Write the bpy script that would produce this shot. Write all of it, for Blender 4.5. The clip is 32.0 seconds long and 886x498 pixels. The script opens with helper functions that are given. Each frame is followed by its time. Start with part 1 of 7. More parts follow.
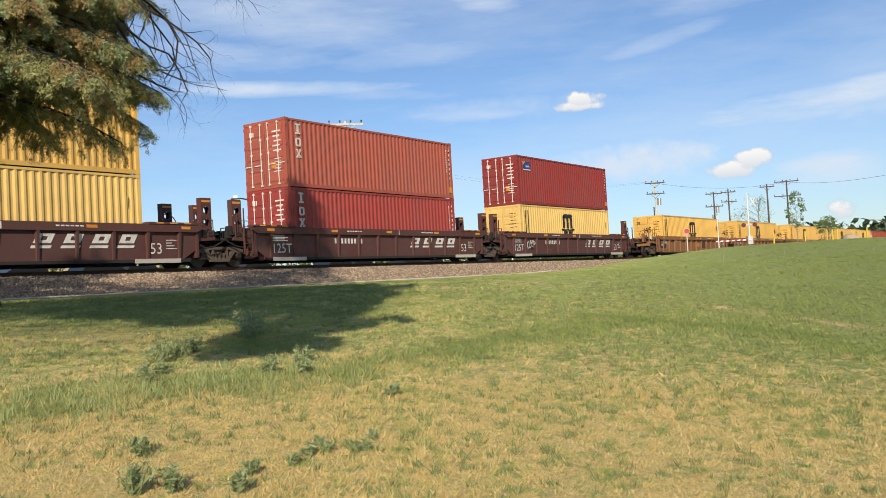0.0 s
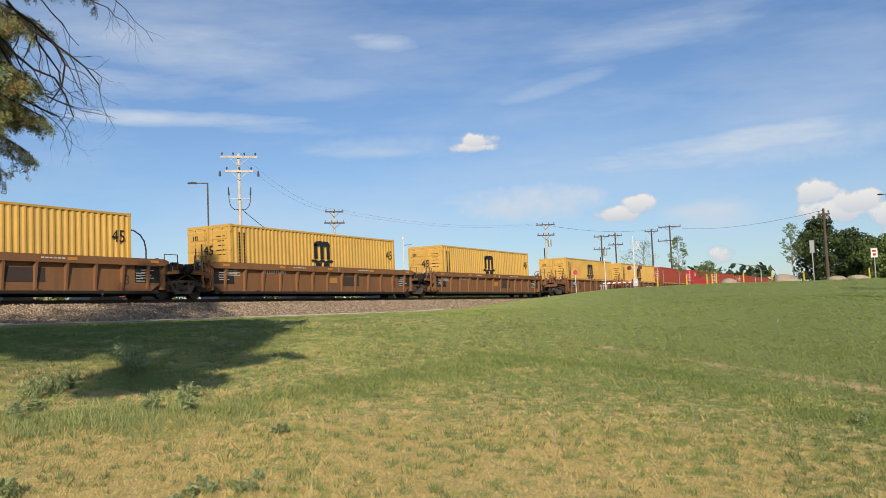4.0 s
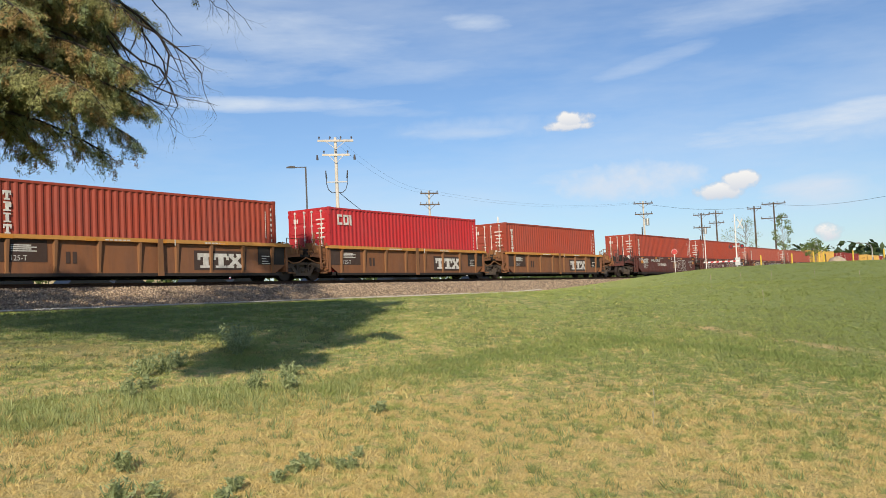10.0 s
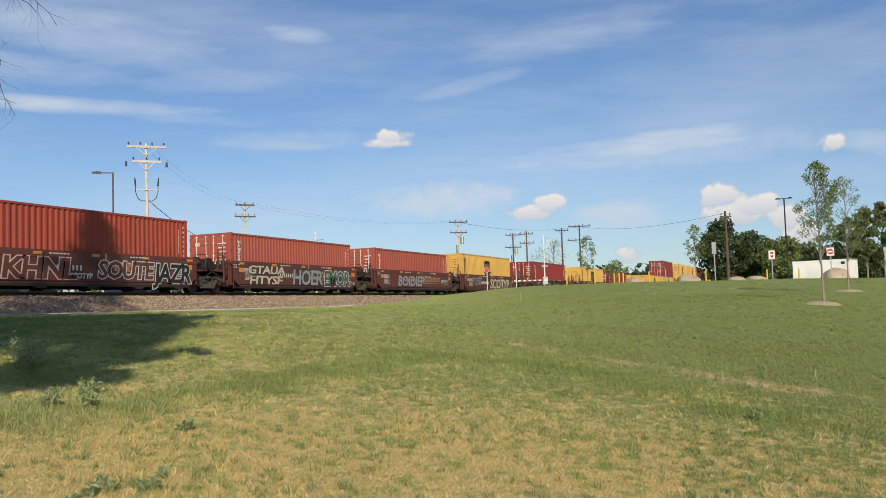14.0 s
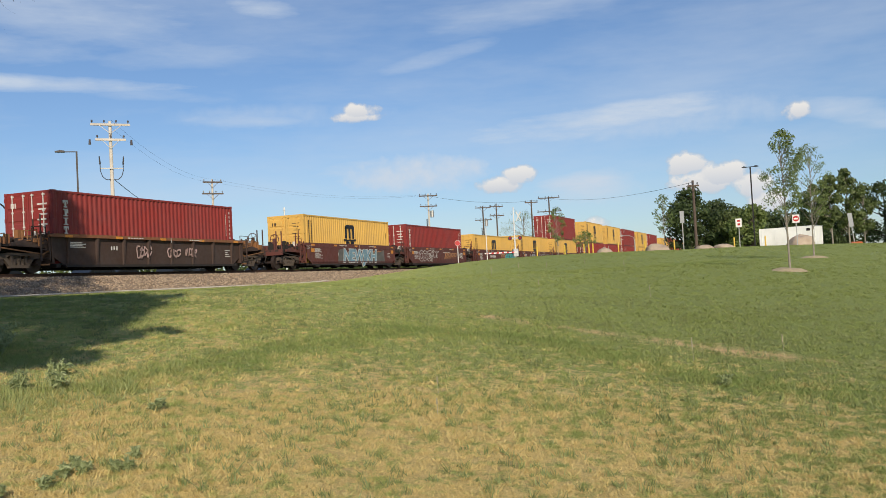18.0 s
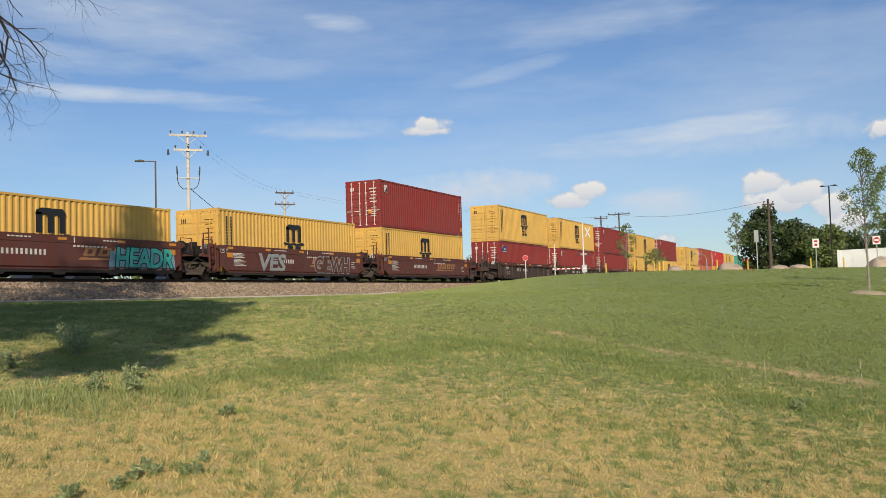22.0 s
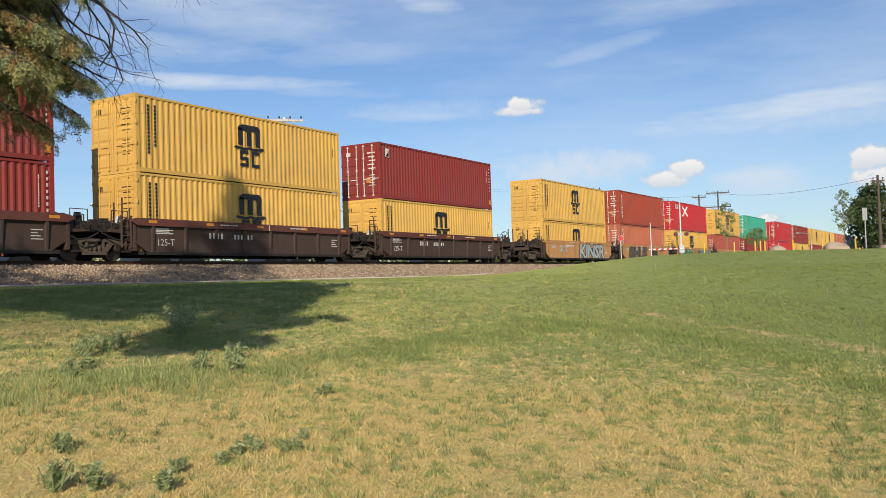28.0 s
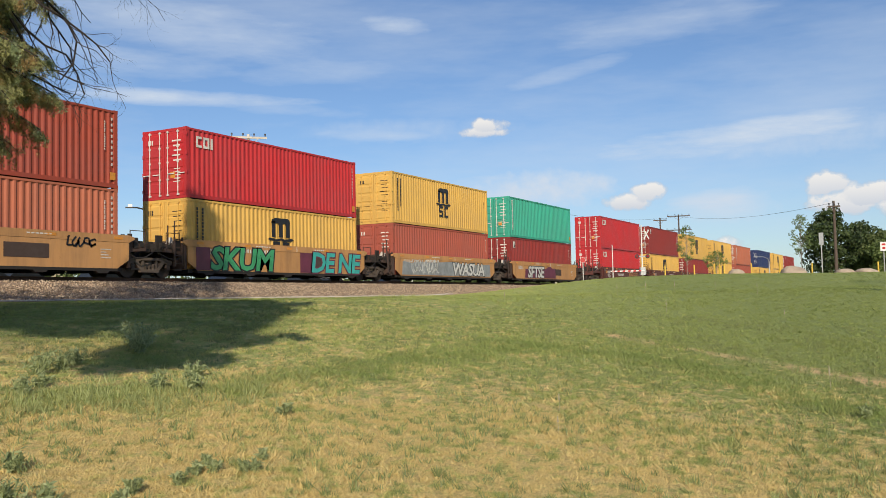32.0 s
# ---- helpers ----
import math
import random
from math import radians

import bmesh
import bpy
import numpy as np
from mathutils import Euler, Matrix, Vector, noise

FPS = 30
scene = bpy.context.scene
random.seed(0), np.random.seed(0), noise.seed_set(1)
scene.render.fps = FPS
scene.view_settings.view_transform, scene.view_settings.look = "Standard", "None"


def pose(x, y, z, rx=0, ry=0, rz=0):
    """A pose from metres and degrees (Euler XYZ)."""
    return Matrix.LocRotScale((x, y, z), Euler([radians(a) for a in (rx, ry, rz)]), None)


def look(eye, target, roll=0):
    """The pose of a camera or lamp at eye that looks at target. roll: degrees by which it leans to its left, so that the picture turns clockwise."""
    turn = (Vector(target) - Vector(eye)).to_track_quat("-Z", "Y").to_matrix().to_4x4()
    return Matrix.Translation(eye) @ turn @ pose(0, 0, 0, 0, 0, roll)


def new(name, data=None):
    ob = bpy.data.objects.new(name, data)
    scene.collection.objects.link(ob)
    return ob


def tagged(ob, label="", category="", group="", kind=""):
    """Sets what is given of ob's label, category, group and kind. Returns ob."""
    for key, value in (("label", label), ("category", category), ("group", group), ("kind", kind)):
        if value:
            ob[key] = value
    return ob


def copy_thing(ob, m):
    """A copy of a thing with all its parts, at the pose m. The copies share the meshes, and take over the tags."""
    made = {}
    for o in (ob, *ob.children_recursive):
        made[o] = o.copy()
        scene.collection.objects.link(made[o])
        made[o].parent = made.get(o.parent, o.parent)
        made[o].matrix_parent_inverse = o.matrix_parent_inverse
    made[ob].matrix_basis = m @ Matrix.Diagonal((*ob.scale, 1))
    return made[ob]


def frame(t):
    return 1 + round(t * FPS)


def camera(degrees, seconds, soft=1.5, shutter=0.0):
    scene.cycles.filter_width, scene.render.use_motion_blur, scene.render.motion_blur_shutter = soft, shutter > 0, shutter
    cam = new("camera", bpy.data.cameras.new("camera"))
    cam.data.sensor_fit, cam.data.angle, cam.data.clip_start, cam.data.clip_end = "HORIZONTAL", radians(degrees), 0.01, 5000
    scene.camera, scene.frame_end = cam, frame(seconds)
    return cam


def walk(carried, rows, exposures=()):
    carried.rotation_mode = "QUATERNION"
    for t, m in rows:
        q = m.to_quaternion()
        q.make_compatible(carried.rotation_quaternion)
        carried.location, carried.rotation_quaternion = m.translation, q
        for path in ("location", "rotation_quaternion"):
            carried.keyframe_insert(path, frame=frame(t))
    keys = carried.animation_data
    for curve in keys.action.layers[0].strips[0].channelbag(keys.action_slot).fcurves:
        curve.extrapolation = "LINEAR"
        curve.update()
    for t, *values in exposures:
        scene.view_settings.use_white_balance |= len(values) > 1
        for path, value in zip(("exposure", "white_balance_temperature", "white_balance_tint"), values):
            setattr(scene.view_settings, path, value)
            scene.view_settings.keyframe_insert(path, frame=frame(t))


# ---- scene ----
# World: z = 0 at the top of the rails, x along the track, y across it; the camera stands on the lawn.
EYE = (0.0, 0.0, -1.07)
cam = camera(51.8, 32.0, 0.8)
PATH = [
    (0.0, pose(*EYE, 92.10, 3.30, -55.18)), (0.5, pose(*EYE, 92.58, 3.00, -54.20)),
    (1.0, pose(*EYE, 92.97, 2.99, -54.04)), (1.5, pose(*EYE, 93.09, 3.09, -53.60)),
    (2.0, pose(*EYE, 93.39, 3.36, -53.55)), (2.5, pose(*EYE, 93.65, 3.53, -55.06)),
    (3.0, pose(*EYE, 94.06, 3.36, -58.84)), (3.5, pose(*EYE, 94.11, 3.04, -61.64)),
    (4.0, pose(*EYE, 94.11, 2.42, -61.94)), (4.5, pose(*EYE, 93.68, 1.89, -61.46)),
    (6.5, pose(*EYE, 93.15, 2.30, -61.38)), (7.0, pose(*EYE, 93.66, 2.27, -62.08)),
    (7.5, pose(*EYE, 93.89, 1.98, -62.30)), (8.0, pose(*EYE, 93.26, 1.89, -62.16)),
    (8.5, pose(*EYE, 93.05, 2.33, -62.26)), (9.0, pose(*EYE, 93.02, 2.44, -61.84)),
    (9.5, pose(*EYE, 93.17, 2.46, -58.58)), (10.0, pose(*EYE, 93.16, 2.59, -55.94)),
    (10.5, pose(*EYE, 93.75, 2.18, -55.28)), (11.0, pose(*EYE, 94.52, 1.84, -55.95)),
    (11.5, pose(*EYE, 95.07, 2.31, -59.47)), (12.0, pose(*EYE, 94.31, 2.74, -66.64)),
    (12.5, pose(*EYE, 93.50, 2.59, -68.94)), (13.0, pose(*EYE, 93.93, 2.00, -67.22)),
    (13.5, pose(*EYE, 94.18, 1.87, -67.68)), (14.0, pose(*EYE, 93.67, 1.90, -67.47)),
    (14.5, pose(*EYE, 91.98, 1.76, -66.86)), (16.5, pose(*EYE, 90.73, 2.17, -68.45)),
    (17.0, pose(*EYE, 90.90, 2.21, -68.84)), (17.5, pose(*EYE, 91.09, 2.42, -69.25)),
    (18.0, pose(*EYE, 91.94, 3.05, -69.27)), (18.5, pose(*EYE, 92.81, 3.42, -69.26)),
    (19.0, pose(*EYE, 91.91, 2.84, -69.28)), (19.5, pose(*EYE, 91.81, 3.92, -68.12)),
    (20.0, pose(*EYE, 92.42, 3.31, -67.03)), (20.5, pose(*EYE, 92.97, 2.63, -66.12)),
    (21.0, pose(*EYE, 93.24, 2.50, -65.62)), (21.5, pose(*EYE, 93.09, 1.99, -65.18)),
    (22.0, pose(*EYE, 92.98, 1.67, -65.07)), (22.5, pose(*EYE, 93.25, 1.67, -65.70)),
    (23.0, pose(*EYE, 93.43, 1.56, -65.92)), (23.5, pose(*EYE, 93.72, 1.78, -66.01)),
    (24.0, pose(*EYE, 93.72, 1.90, -66.19)), (24.5, pose(*EYE, 93.42, 2.44, -67.90)),
    (26.5, pose(*EYE, 91.03, 1.25, -69.87)), (27.0, pose(*EYE, 91.03, 2.07, -64.59)),
    (27.5, pose(*EYE, 91.64, 2.16, -59.53)), (28.0, pose(*EYE, 91.98, 1.78, -59.20)),
    (28.5, pose(*EYE, 91.84, 1.81, -59.77)), (29.0, pose(*EYE, 91.69, 1.53, -60.16)),
    (29.5, pose(*EYE, 91.85, 1.00, -60.59)), (30.0, pose(*EYE, 91.73, 0.63, -60.93)),
    (30.5, pose(*EYE, 91.87, 0.54, -61.21)), (31.0, pose(*EYE, 92.18, 0.69, -61.01)),
    (31.5, pose(*EYE, 92.35, 0.77, -60.99)), (32.0, pose(*EYE, 93.16, 1.22, -61.53)),
]
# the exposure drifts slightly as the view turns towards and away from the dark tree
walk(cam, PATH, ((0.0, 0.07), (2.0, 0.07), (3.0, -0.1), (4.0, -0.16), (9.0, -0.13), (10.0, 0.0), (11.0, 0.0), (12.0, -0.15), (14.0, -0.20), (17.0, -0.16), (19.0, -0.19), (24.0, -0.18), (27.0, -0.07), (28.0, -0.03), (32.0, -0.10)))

# ---- light ----
SUN_HEAD, SUN_UP = radians(31), radians(25)
sun_from = Vector((-math.cos(SUN_HEAD) * math.cos(SUN_UP), -math.sin(SUN_HEAD) * math.cos(SUN_UP), math.sin(SUN_UP)))
lamp = bpy.data.lights.new("sun", "SUN")
lamp.energy, lamp.angle, lamp.color = 5.3, radians(0.6), (1.0, 0.87, 0.70)
sun = new("sun", lamp)
sun.matrix_world = look((-60, -30, 60), Vector((-60, -30, 60)) - sun_from)

world = bpy.data.worlds.new("sky")
scene.world = world
world.use_nodes = True
WN, WL = world.node_tree.nodes, world.node_tree.links
WN.clear()


def wmath(op, a, b=None, c=None, clamp=False):
    n = WN.new("ShaderNodeMath")
    n.operation, n.use_clamp = op, clamp
    for k, v in enumerate((a, b, c)):
        if v is None:
            continue
        if isinstance(v, (int, float)):
            n.inputs[k].default_value = v
        else:
            WL.new(v, n.inputs[k])
    return n.outputs[0]


def wnoise(vec, scale, detail, rough=0.55):
    n = WN.new("ShaderNodeTexNoise")
    n.inputs["Scale"].default_value, n.inputs["Detail"].default_value, n.inputs["Roughness"].default_value = scale, detail, rough
    WL.new(vec, n.inputs["Vector"])
    return n.outputs["Fac"]


sky = WN.new("ShaderNodeTexSky")
sky.sky_type, sky.sun_disc, sky.sun_elevation = "NISHITA", False, SUN_UP
sky.sun_rotation = math.atan2(sun_from.x, sun_from.y)
sky.air_density, sky.dust_density, sky.ozone_density = 1.0, 0.3, 2.4
coord = WN.new("ShaderNodeTexCoord").outputs["Generated"]
split = WN.new("ShaderNodeSeparateXYZ")
WL.new(coord, split.inputs[0])
bearing = wmath("MULTIPLY", wmath("ARCTAN2", split.outputs[1], split.outputs[0]), 57.2958)
height = wmath("MULTIPLY", wmath("ARCSINE", split.outputs[2]), 57.2958)
flat = WN.new("ShaderNodeCombineXYZ")
WL.new(bearing, flat.inputs[0])
WL.new(height, flat.inputs[1])
stretch = WN.new("ShaderNodeVectorMath")
stretch.operation = "MULTIPLY"
WL.new(flat.outputs[0], stretch.inputs[0])
stretch.inputs[1].default_value = (0.22, 1.0, 1.0)
puffs, streaks = wnoise(flat.outputs[0], 0.9, 6), wnoise(stretch.outputs[0], 0.55, 6, 0.6)


def cloud_mask(az, el, w, h, tex, edge, soft, skew=0.0):
    """An oval of sky round a bearing and height in degrees, torn by noise."""
    dx = wmath("SUBTRACT", bearing, az)
    dy = wmath("SUBTRACT", wmath("SUBTRACT", height, el), wmath("MULTIPLY", dx, skew))
    d = wmath("ADD", wmath("POWER", wmath("ABSOLUTE", wmath("DIVIDE", dx, w)), 2.0), wmath("POWER", wmath("ABSOLUTE", wmath("DIVIDE", dy, h)), 2.0))
    v = wmath("SUBTRACT", wmath("ADD", wmath("SUBTRACT", 1.0, d), wmath("MULTIPLY", wmath("SUBTRACT", tex, 0.5), edge)), 0.0)
    return wmath("DIVIDE", v, soft, clamp=True)


PUFFS = [(25.3, 10.75, 1.25, 0.55), (25.7, 10.4, 1.8, 0.38), (15.6, 6.3, 1.2, 0.75), (16.9, 5.8, 1.8, 0.58), (-1.0, 8.75, 0.8, 0.62), (5.4, 6.25, 1.3, 0.85), (3.3, 5.55, 1.7, 0.8), (4.6, 5.1, 2.1, 0.8), (1.6, 4.7, 1.5, 0.95), (0.9, 3.7, 1.3, 0.9), (10.9, 2.9, 0.9, 0.6)]
STREAKS = [(43.5, 12.4, 9.5, 0.5, 0.01, 1.0), (37.5, 11.9, 5.0, 0.5, 0.06, 0.55), (22.5, 6.7, 5.0, 1.1, 0.0, 0.9), (9.5, 9.3, 8.5, 0.95, -0.05, 1.0), (-4.5, 8.3, 4.5, 0.9, 0.25, 0.7), (20.0, 13.9, 4.0, 0.5, -0.2, 0.42), (31.0, 17.0, 2.2, 0.6, 0.1, 0.75), (32.0, 10.4, 4.0, 0.45, 0.03, 0.6), (11.5, 5.3, 3.0, 0.9, 0.0, 0.9), (43.0, 16.3, 9.0, 1.7, 0.1, 0.5), (47.0, 14.4, 6.0, 0.9, 0.05, 0.55), (36.0, 14.2, 5.0, 0.9, -0.1, 0.4), (14.0, 16.5, 8.0, 1.2, -0.1, 0.4)]
puff, veil, under = None, None, None
for az, el, w, h in PUFFS:
    m = cloud_mask(az, el, w, h, puffs, 2.6, 0.6)
    # flat grey undersides, white tops
    b = wmath("MULTIPLY", m, wmath("SUBTRACT", 0.32, wmath("DIVIDE", wmath("SUBTRACT", height, el), h * 1.7), clamp=True))
    puff = m if puff is None else wmath("MAXIMUM", puff, m)
    under = b if under is None else wmath("MAXIMUM", under, b)
for az, el, w, h, skew, much in STREAKS:
    m = wmath("MULTIPLY", cloud_mask(az, el, w, h, streaks, 3.8, 1.7, skew), much)
    veil = m if veil is None else wmath("MAXIMUM", veil, m)
for az, el, w, h, much in ((22.0, 6.7, 5.2, 1.3, 1.3), (11.2, 5.3, 3.4, 1.1, 0.6), (7.0, 9.1, 9.5, 1.2, 0.5), (30.5, 10.6, 7.0, 0.8, 0.4)):
    m = wmath("MULTIPLY", cloud_mask(az, el, w, h, puffs, 1.9, 1.7), much)
    veil = wmath("MAXIMUM", veil, m)
thin = wmath("MULTIPLY", wmath("SUBTRACT", wnoise(stretch.outputs[0], 0.13, 6, 0.62), 0.41, clamp=True), 1.7)
haze = wmath("MULTIPLY", wmath("POWER", wmath("SUBTRACT", 1.0, wmath("DIVIDE", wmath("ABSOLUTE", height), 26.0), clamp=True), 2.0), 0.10)
veil = wmath("ADD", wmath("ADD", veil, thin), haze, clamp=True)


def wmix(fac, a, b):
    n = WN.new("ShaderNodeMix")
    n.data_type = "RGBA"
    WL.new(fac, n.inputs["Factor"])
    for sock, v in ((n.inputs["A"], a), (n.inputs["B"], b)):
        if isinstance(v, tuple):
            sock.default_value = v
        else:
            WL.new(v, sock)
    return n.outputs["Result"]


tone = WN.new("ShaderNodeMix")
tone.data_type, tone.blend_type = "RGBA", "MULTIPLY"
tone.inputs["Factor"].default_value = 1.0
WL.new(sky.outputs[0], tone.inputs["A"])
tone.inputs["B"].default_value = (0.86, 0.985, 1.19, 1)
with_veil = wmix(wmath("MULTIPLY", veil, 0.9), tone.outputs["Result"], (7.2, 8.1, 9.3, 1))
puff_tone = WN.new("ShaderNodeMix")
puff_tone.data_type = "RGBA"
WL.new(puff, puff_tone.inputs["Factor"])
puff_tone.inputs["A"].default_value, puff_tone.inputs["B"].default_value = (5.0, 5.7, 6.8, 1), (10.0, 9.7, 9.3, 1)
puff_lit = wmix(wmath("MULTIPLY", under, 0.8), puff_tone.outputs["Result"], (5.6, 6.3, 7.6, 1))
with_puff = wmix(wmath("MULTIPLY", puff, 0.95), with_veil, puff_lit)
back = WN.new("ShaderNodeBackground")
back.inputs["Strength"].default_value = 0.094
WL.new(with_puff, back.inputs["Color"])
WL.new(back.outputs[0], WN.new("ShaderNodeOutputWorld").inputs["Surface"])

# ---- materials ----
def material(name):
    m = bpy.data.materials.new(name)
    m.use_nodes = True
    nt = m.node_tree
    return m, nt, nt.nodes["Principled BSDF"]


def tex_noise(nt, scale, detail=4.0, stretch=(1, 1, 1), rough=0.55, coord="Object"):
    tc, mp, n = nt.nodes.new("ShaderNodeTexCoord"), nt.nodes.new("ShaderNodeMapping"), nt.nodes.new("ShaderNodeTexNoise")
    mp.inputs["Scale"].default_value = stretch
    nt.links.new(tc.outputs[coord], mp.inputs["Vector"])
    nt.links.new(mp.outputs[0], n.inputs["Vector"])
    n.inputs["Scale"].default_value, n.inputs["Detail"].default_value, n.inputs["Roughness"].default_value = scale, detail, rough
    return n.outputs["Fac"]


def ramp(nt, fac, stops):
    r = nt.nodes.new("ShaderNodeValToRGB")
    while len(r.color_ramp.elements) < len(stops):
        r.color_ramp.elements.new(0.5)
    for e, (p, c) in zip(r.color_ramp.elements, stops):
        e.position, e.color = p, (c, c, c, 1) if isinstance(c, (int, float)) else (*c, 1)
    nt.links.new(fac, r.inputs[0])
    return r.outputs["Color"]


def blend(nt, fac, a, b, how="MIX"):
    n = nt.nodes.new("ShaderNodeMix")
    n.data_type, n.blend_type = "RGBA", how
    for sock, v in ((n.inputs["Factor"], fac), (n.inputs["A"], a), (n.inputs["B"], b)):
        if isinstance(v, (int, float)):
            sock.default_value = v
        elif isinstance(v, tuple):
            sock.default_value = (*v, 1)
        else:
            nt.links.new(v, sock)
    return n.outputs["Result"]


def bump(nt, bsdf, fac, strength, distance):
    b = nt.nodes.new("ShaderNodeBump")
    b.inputs["Strength"].default_value, b.inputs["Distance"].default_value = strength, distance
    nt.links.new(fac, b.inputs["Height"])
    nt.links.new(b.outputs[0], bsdf.inputs["Normal"])


def random_tint(nt, colour, low, high):
    info = nt.nodes.new("ShaderNodeObjectInfo")
    return blend(nt, 1.0, colour, ramp(nt, info.outputs["Random"], [(0.0, low), (1.0, high)]), "MULTIPLY")


def paint(name, rgb, rust=0.3, rough=0.5, dirt=0.35, tint=0.12):
    """Weathered paint on steel: faded patches, streaks that run down, spots of rust."""
    m, nt, b = material(name)
    base = blend(nt, ramp(nt, tex_noise(nt, 0.6, 5), [(0.35, 0.0), (0.7, 1.0)]), rgb, tuple(min(1, c * 0.8 + 0.02) for c in rgb))
    streak = ramp(nt, tex_noise(nt, 2.2, 5, (1, 1, 0.12), 0.7), [(0.45, 0.0), (0.85, 1.0)])
    s = nt.nodes.new("ShaderNodeMath")
    s.operation = "MULTIPLY"
    s.inputs[1].default_value = dirt
    nt.links.new(streak, s.inputs[0])
    base = blend(nt, s.outputs[0], base, tuple(c * 0.35 + 0.03 for c in rgb))
    spots = ramp(nt, tex_noise(nt, 3.4, 8, (1, 1, 0.6), 0.72), [(0.70 - 0.12 * rust, 0.0), (0.80 - 0.10 * rust, 1.0)])
    base = blend(nt, spots, base, (0.16, 0.065, 0.03))
    base = random_tint(nt, base, (1 - tint, 1 - tint, 1 - tint), (1.0, 1.0, 1.0))
    nt.links.new(base, b.inputs["Base Color"])
    nt.links.new(ramp(nt, tex_noise(nt, 5.0, 4), [(0.3, rough - 0.1), (0.7, rough + 0.18)]), b.inputs["Roughness"])
    b.inputs["Specular IOR Level"].default_value = 0.3
    bump(nt, b, tex_noise(nt, 9.0, 3), 0.12, 0.01)
    return m


def plain(name, rgb, rough=0.6, metal=0.0, scale=12.0, amount=0.25, relief=0.15, coord="Object"):
    m, nt, b = material(name)
    n = tex_noise(nt, scale, 5, coord=coord)
    c = blend(nt, ramp(nt, n, [(0.3, 0.0), (0.75, 1.0)]), rgb, tuple(v * (1 - amount) for v in rgb))
    nt.links.new(random_tint(nt, c, (0.88, 0.88, 0.88), (1.0, 1.0, 1.0)), b.inputs["Base Color"])
    b.inputs["Roughness"].default_value, b.inputs["Metallic"].default_value = rough, metal
    if relief:
        bump(nt, b, n, relief, 0.01)
    return m


YELLOW_BOX = paint("yellow container paint", (0.66, 0.40, 0.095), 0.12, 0.5, 0.22)
PALE = paint("pale yellow container paint", (0.70, 0.47, 0.15), 0.15, 0.55, 0.22)
MAROON = paint("maroon container paint", (0.24, 0.028, 0.023), 0.06, 0.5, 0.28)
BROWN = paint("brown red container paint", (0.33, 0.054, 0.028), 0.12, 0.55, 0.3)
RED = paint("bright red container paint", (0.46, 0.024, 0.028), 0.05, 0.42, 0.2)
# red with the tree's shade on the lower box put into the colour
RED_SHADED = paint("red container paint darkened for tree shade", (0.30, 0.042, 0.034), 0.1, 0.5, 0.3)
FADED = paint("faded red container paint", (0.36, 0.085, 0.055), 0.25, 0.6, 0.3)
ORANGE = paint("rusty orange container paint", (0.43, 0.13, 0.07), 0.3, 0.6, 0.3)
TEAL = paint("green teal container paint", (0.045, 0.36, 0.25), 0.1, 0.5, 0.2)
NAVY = paint("dark blue container paint", (0.02, 0.035, 0.12), 0.1, 0.5, 0.2)
CAR_BROWN = paint("brown rail car paint", (0.092, 0.033, 0.026), 0.25, 0.6, 0.55)
CAR_RED = paint("oxide red rail car paint", (0.115, 0.034, 0.025), 0.3, 0.6, 0.6)
CAR_RUST = paint("rusty orange rail car paint", (0.255, 0.115, 0.043), 0.6, 0.7, 0.75)
CAR_OLIVE = paint("dull yellow brown rail car paint", (0.235, 0.098, 0.042), 0.6, 0.7, 0.85)
CAR_SILL = paint("yellow rail car sill paint", (0.54, 0.26, 0.06), 0.35, 0.6, 0.45)
CAR_YELLOW = paint("yellow rail car paint", (0.52, 0.27, 0.10), 0.55, 0.65, 0.85)
CAR_DARK = paint("sooty dark rail car paint", (0.060, 0.035, 0.026), 0.25, 0.7, 0.4)
GRIME = plain("greasy black steel", (0.028, 0.023, 0.02), 0.75, 0.2)
TRUCK_STEEL = plain("dusty cast steel", (0.115, 0.088, 0.068), 0.8, 0.2)
WHEEL_STEEL = plain("worn wheel steel", (0.07, 0.052, 0.045), 0.55, 0.6)
RAIL_STEEL = plain("rusty rail steel", (0.10, 0.055, 0.035), 0.6, 0.5)
ZINC = plain("galvanised steel", (0.45, 0.45, 0.44), 0.45, 0.6)
WHITE = plain("white lettering paint", (0.70, 0.68, 0.63), 0.6, 0, 6.0, 0.4, 0.0)
BLACK = plain("black lettering paint", (0.014, 0.014, 0.018), 0.5, 0, 6.0, 0.3, 0.0)
AMBER = plain("orange reflector sheet", (0.62, 0.25, 0.03), 0.45, 0, 20, 0.2, 0.0)
TARP = plain("dark rubber gasket", (0.03, 0.03, 0.03), 0.7)


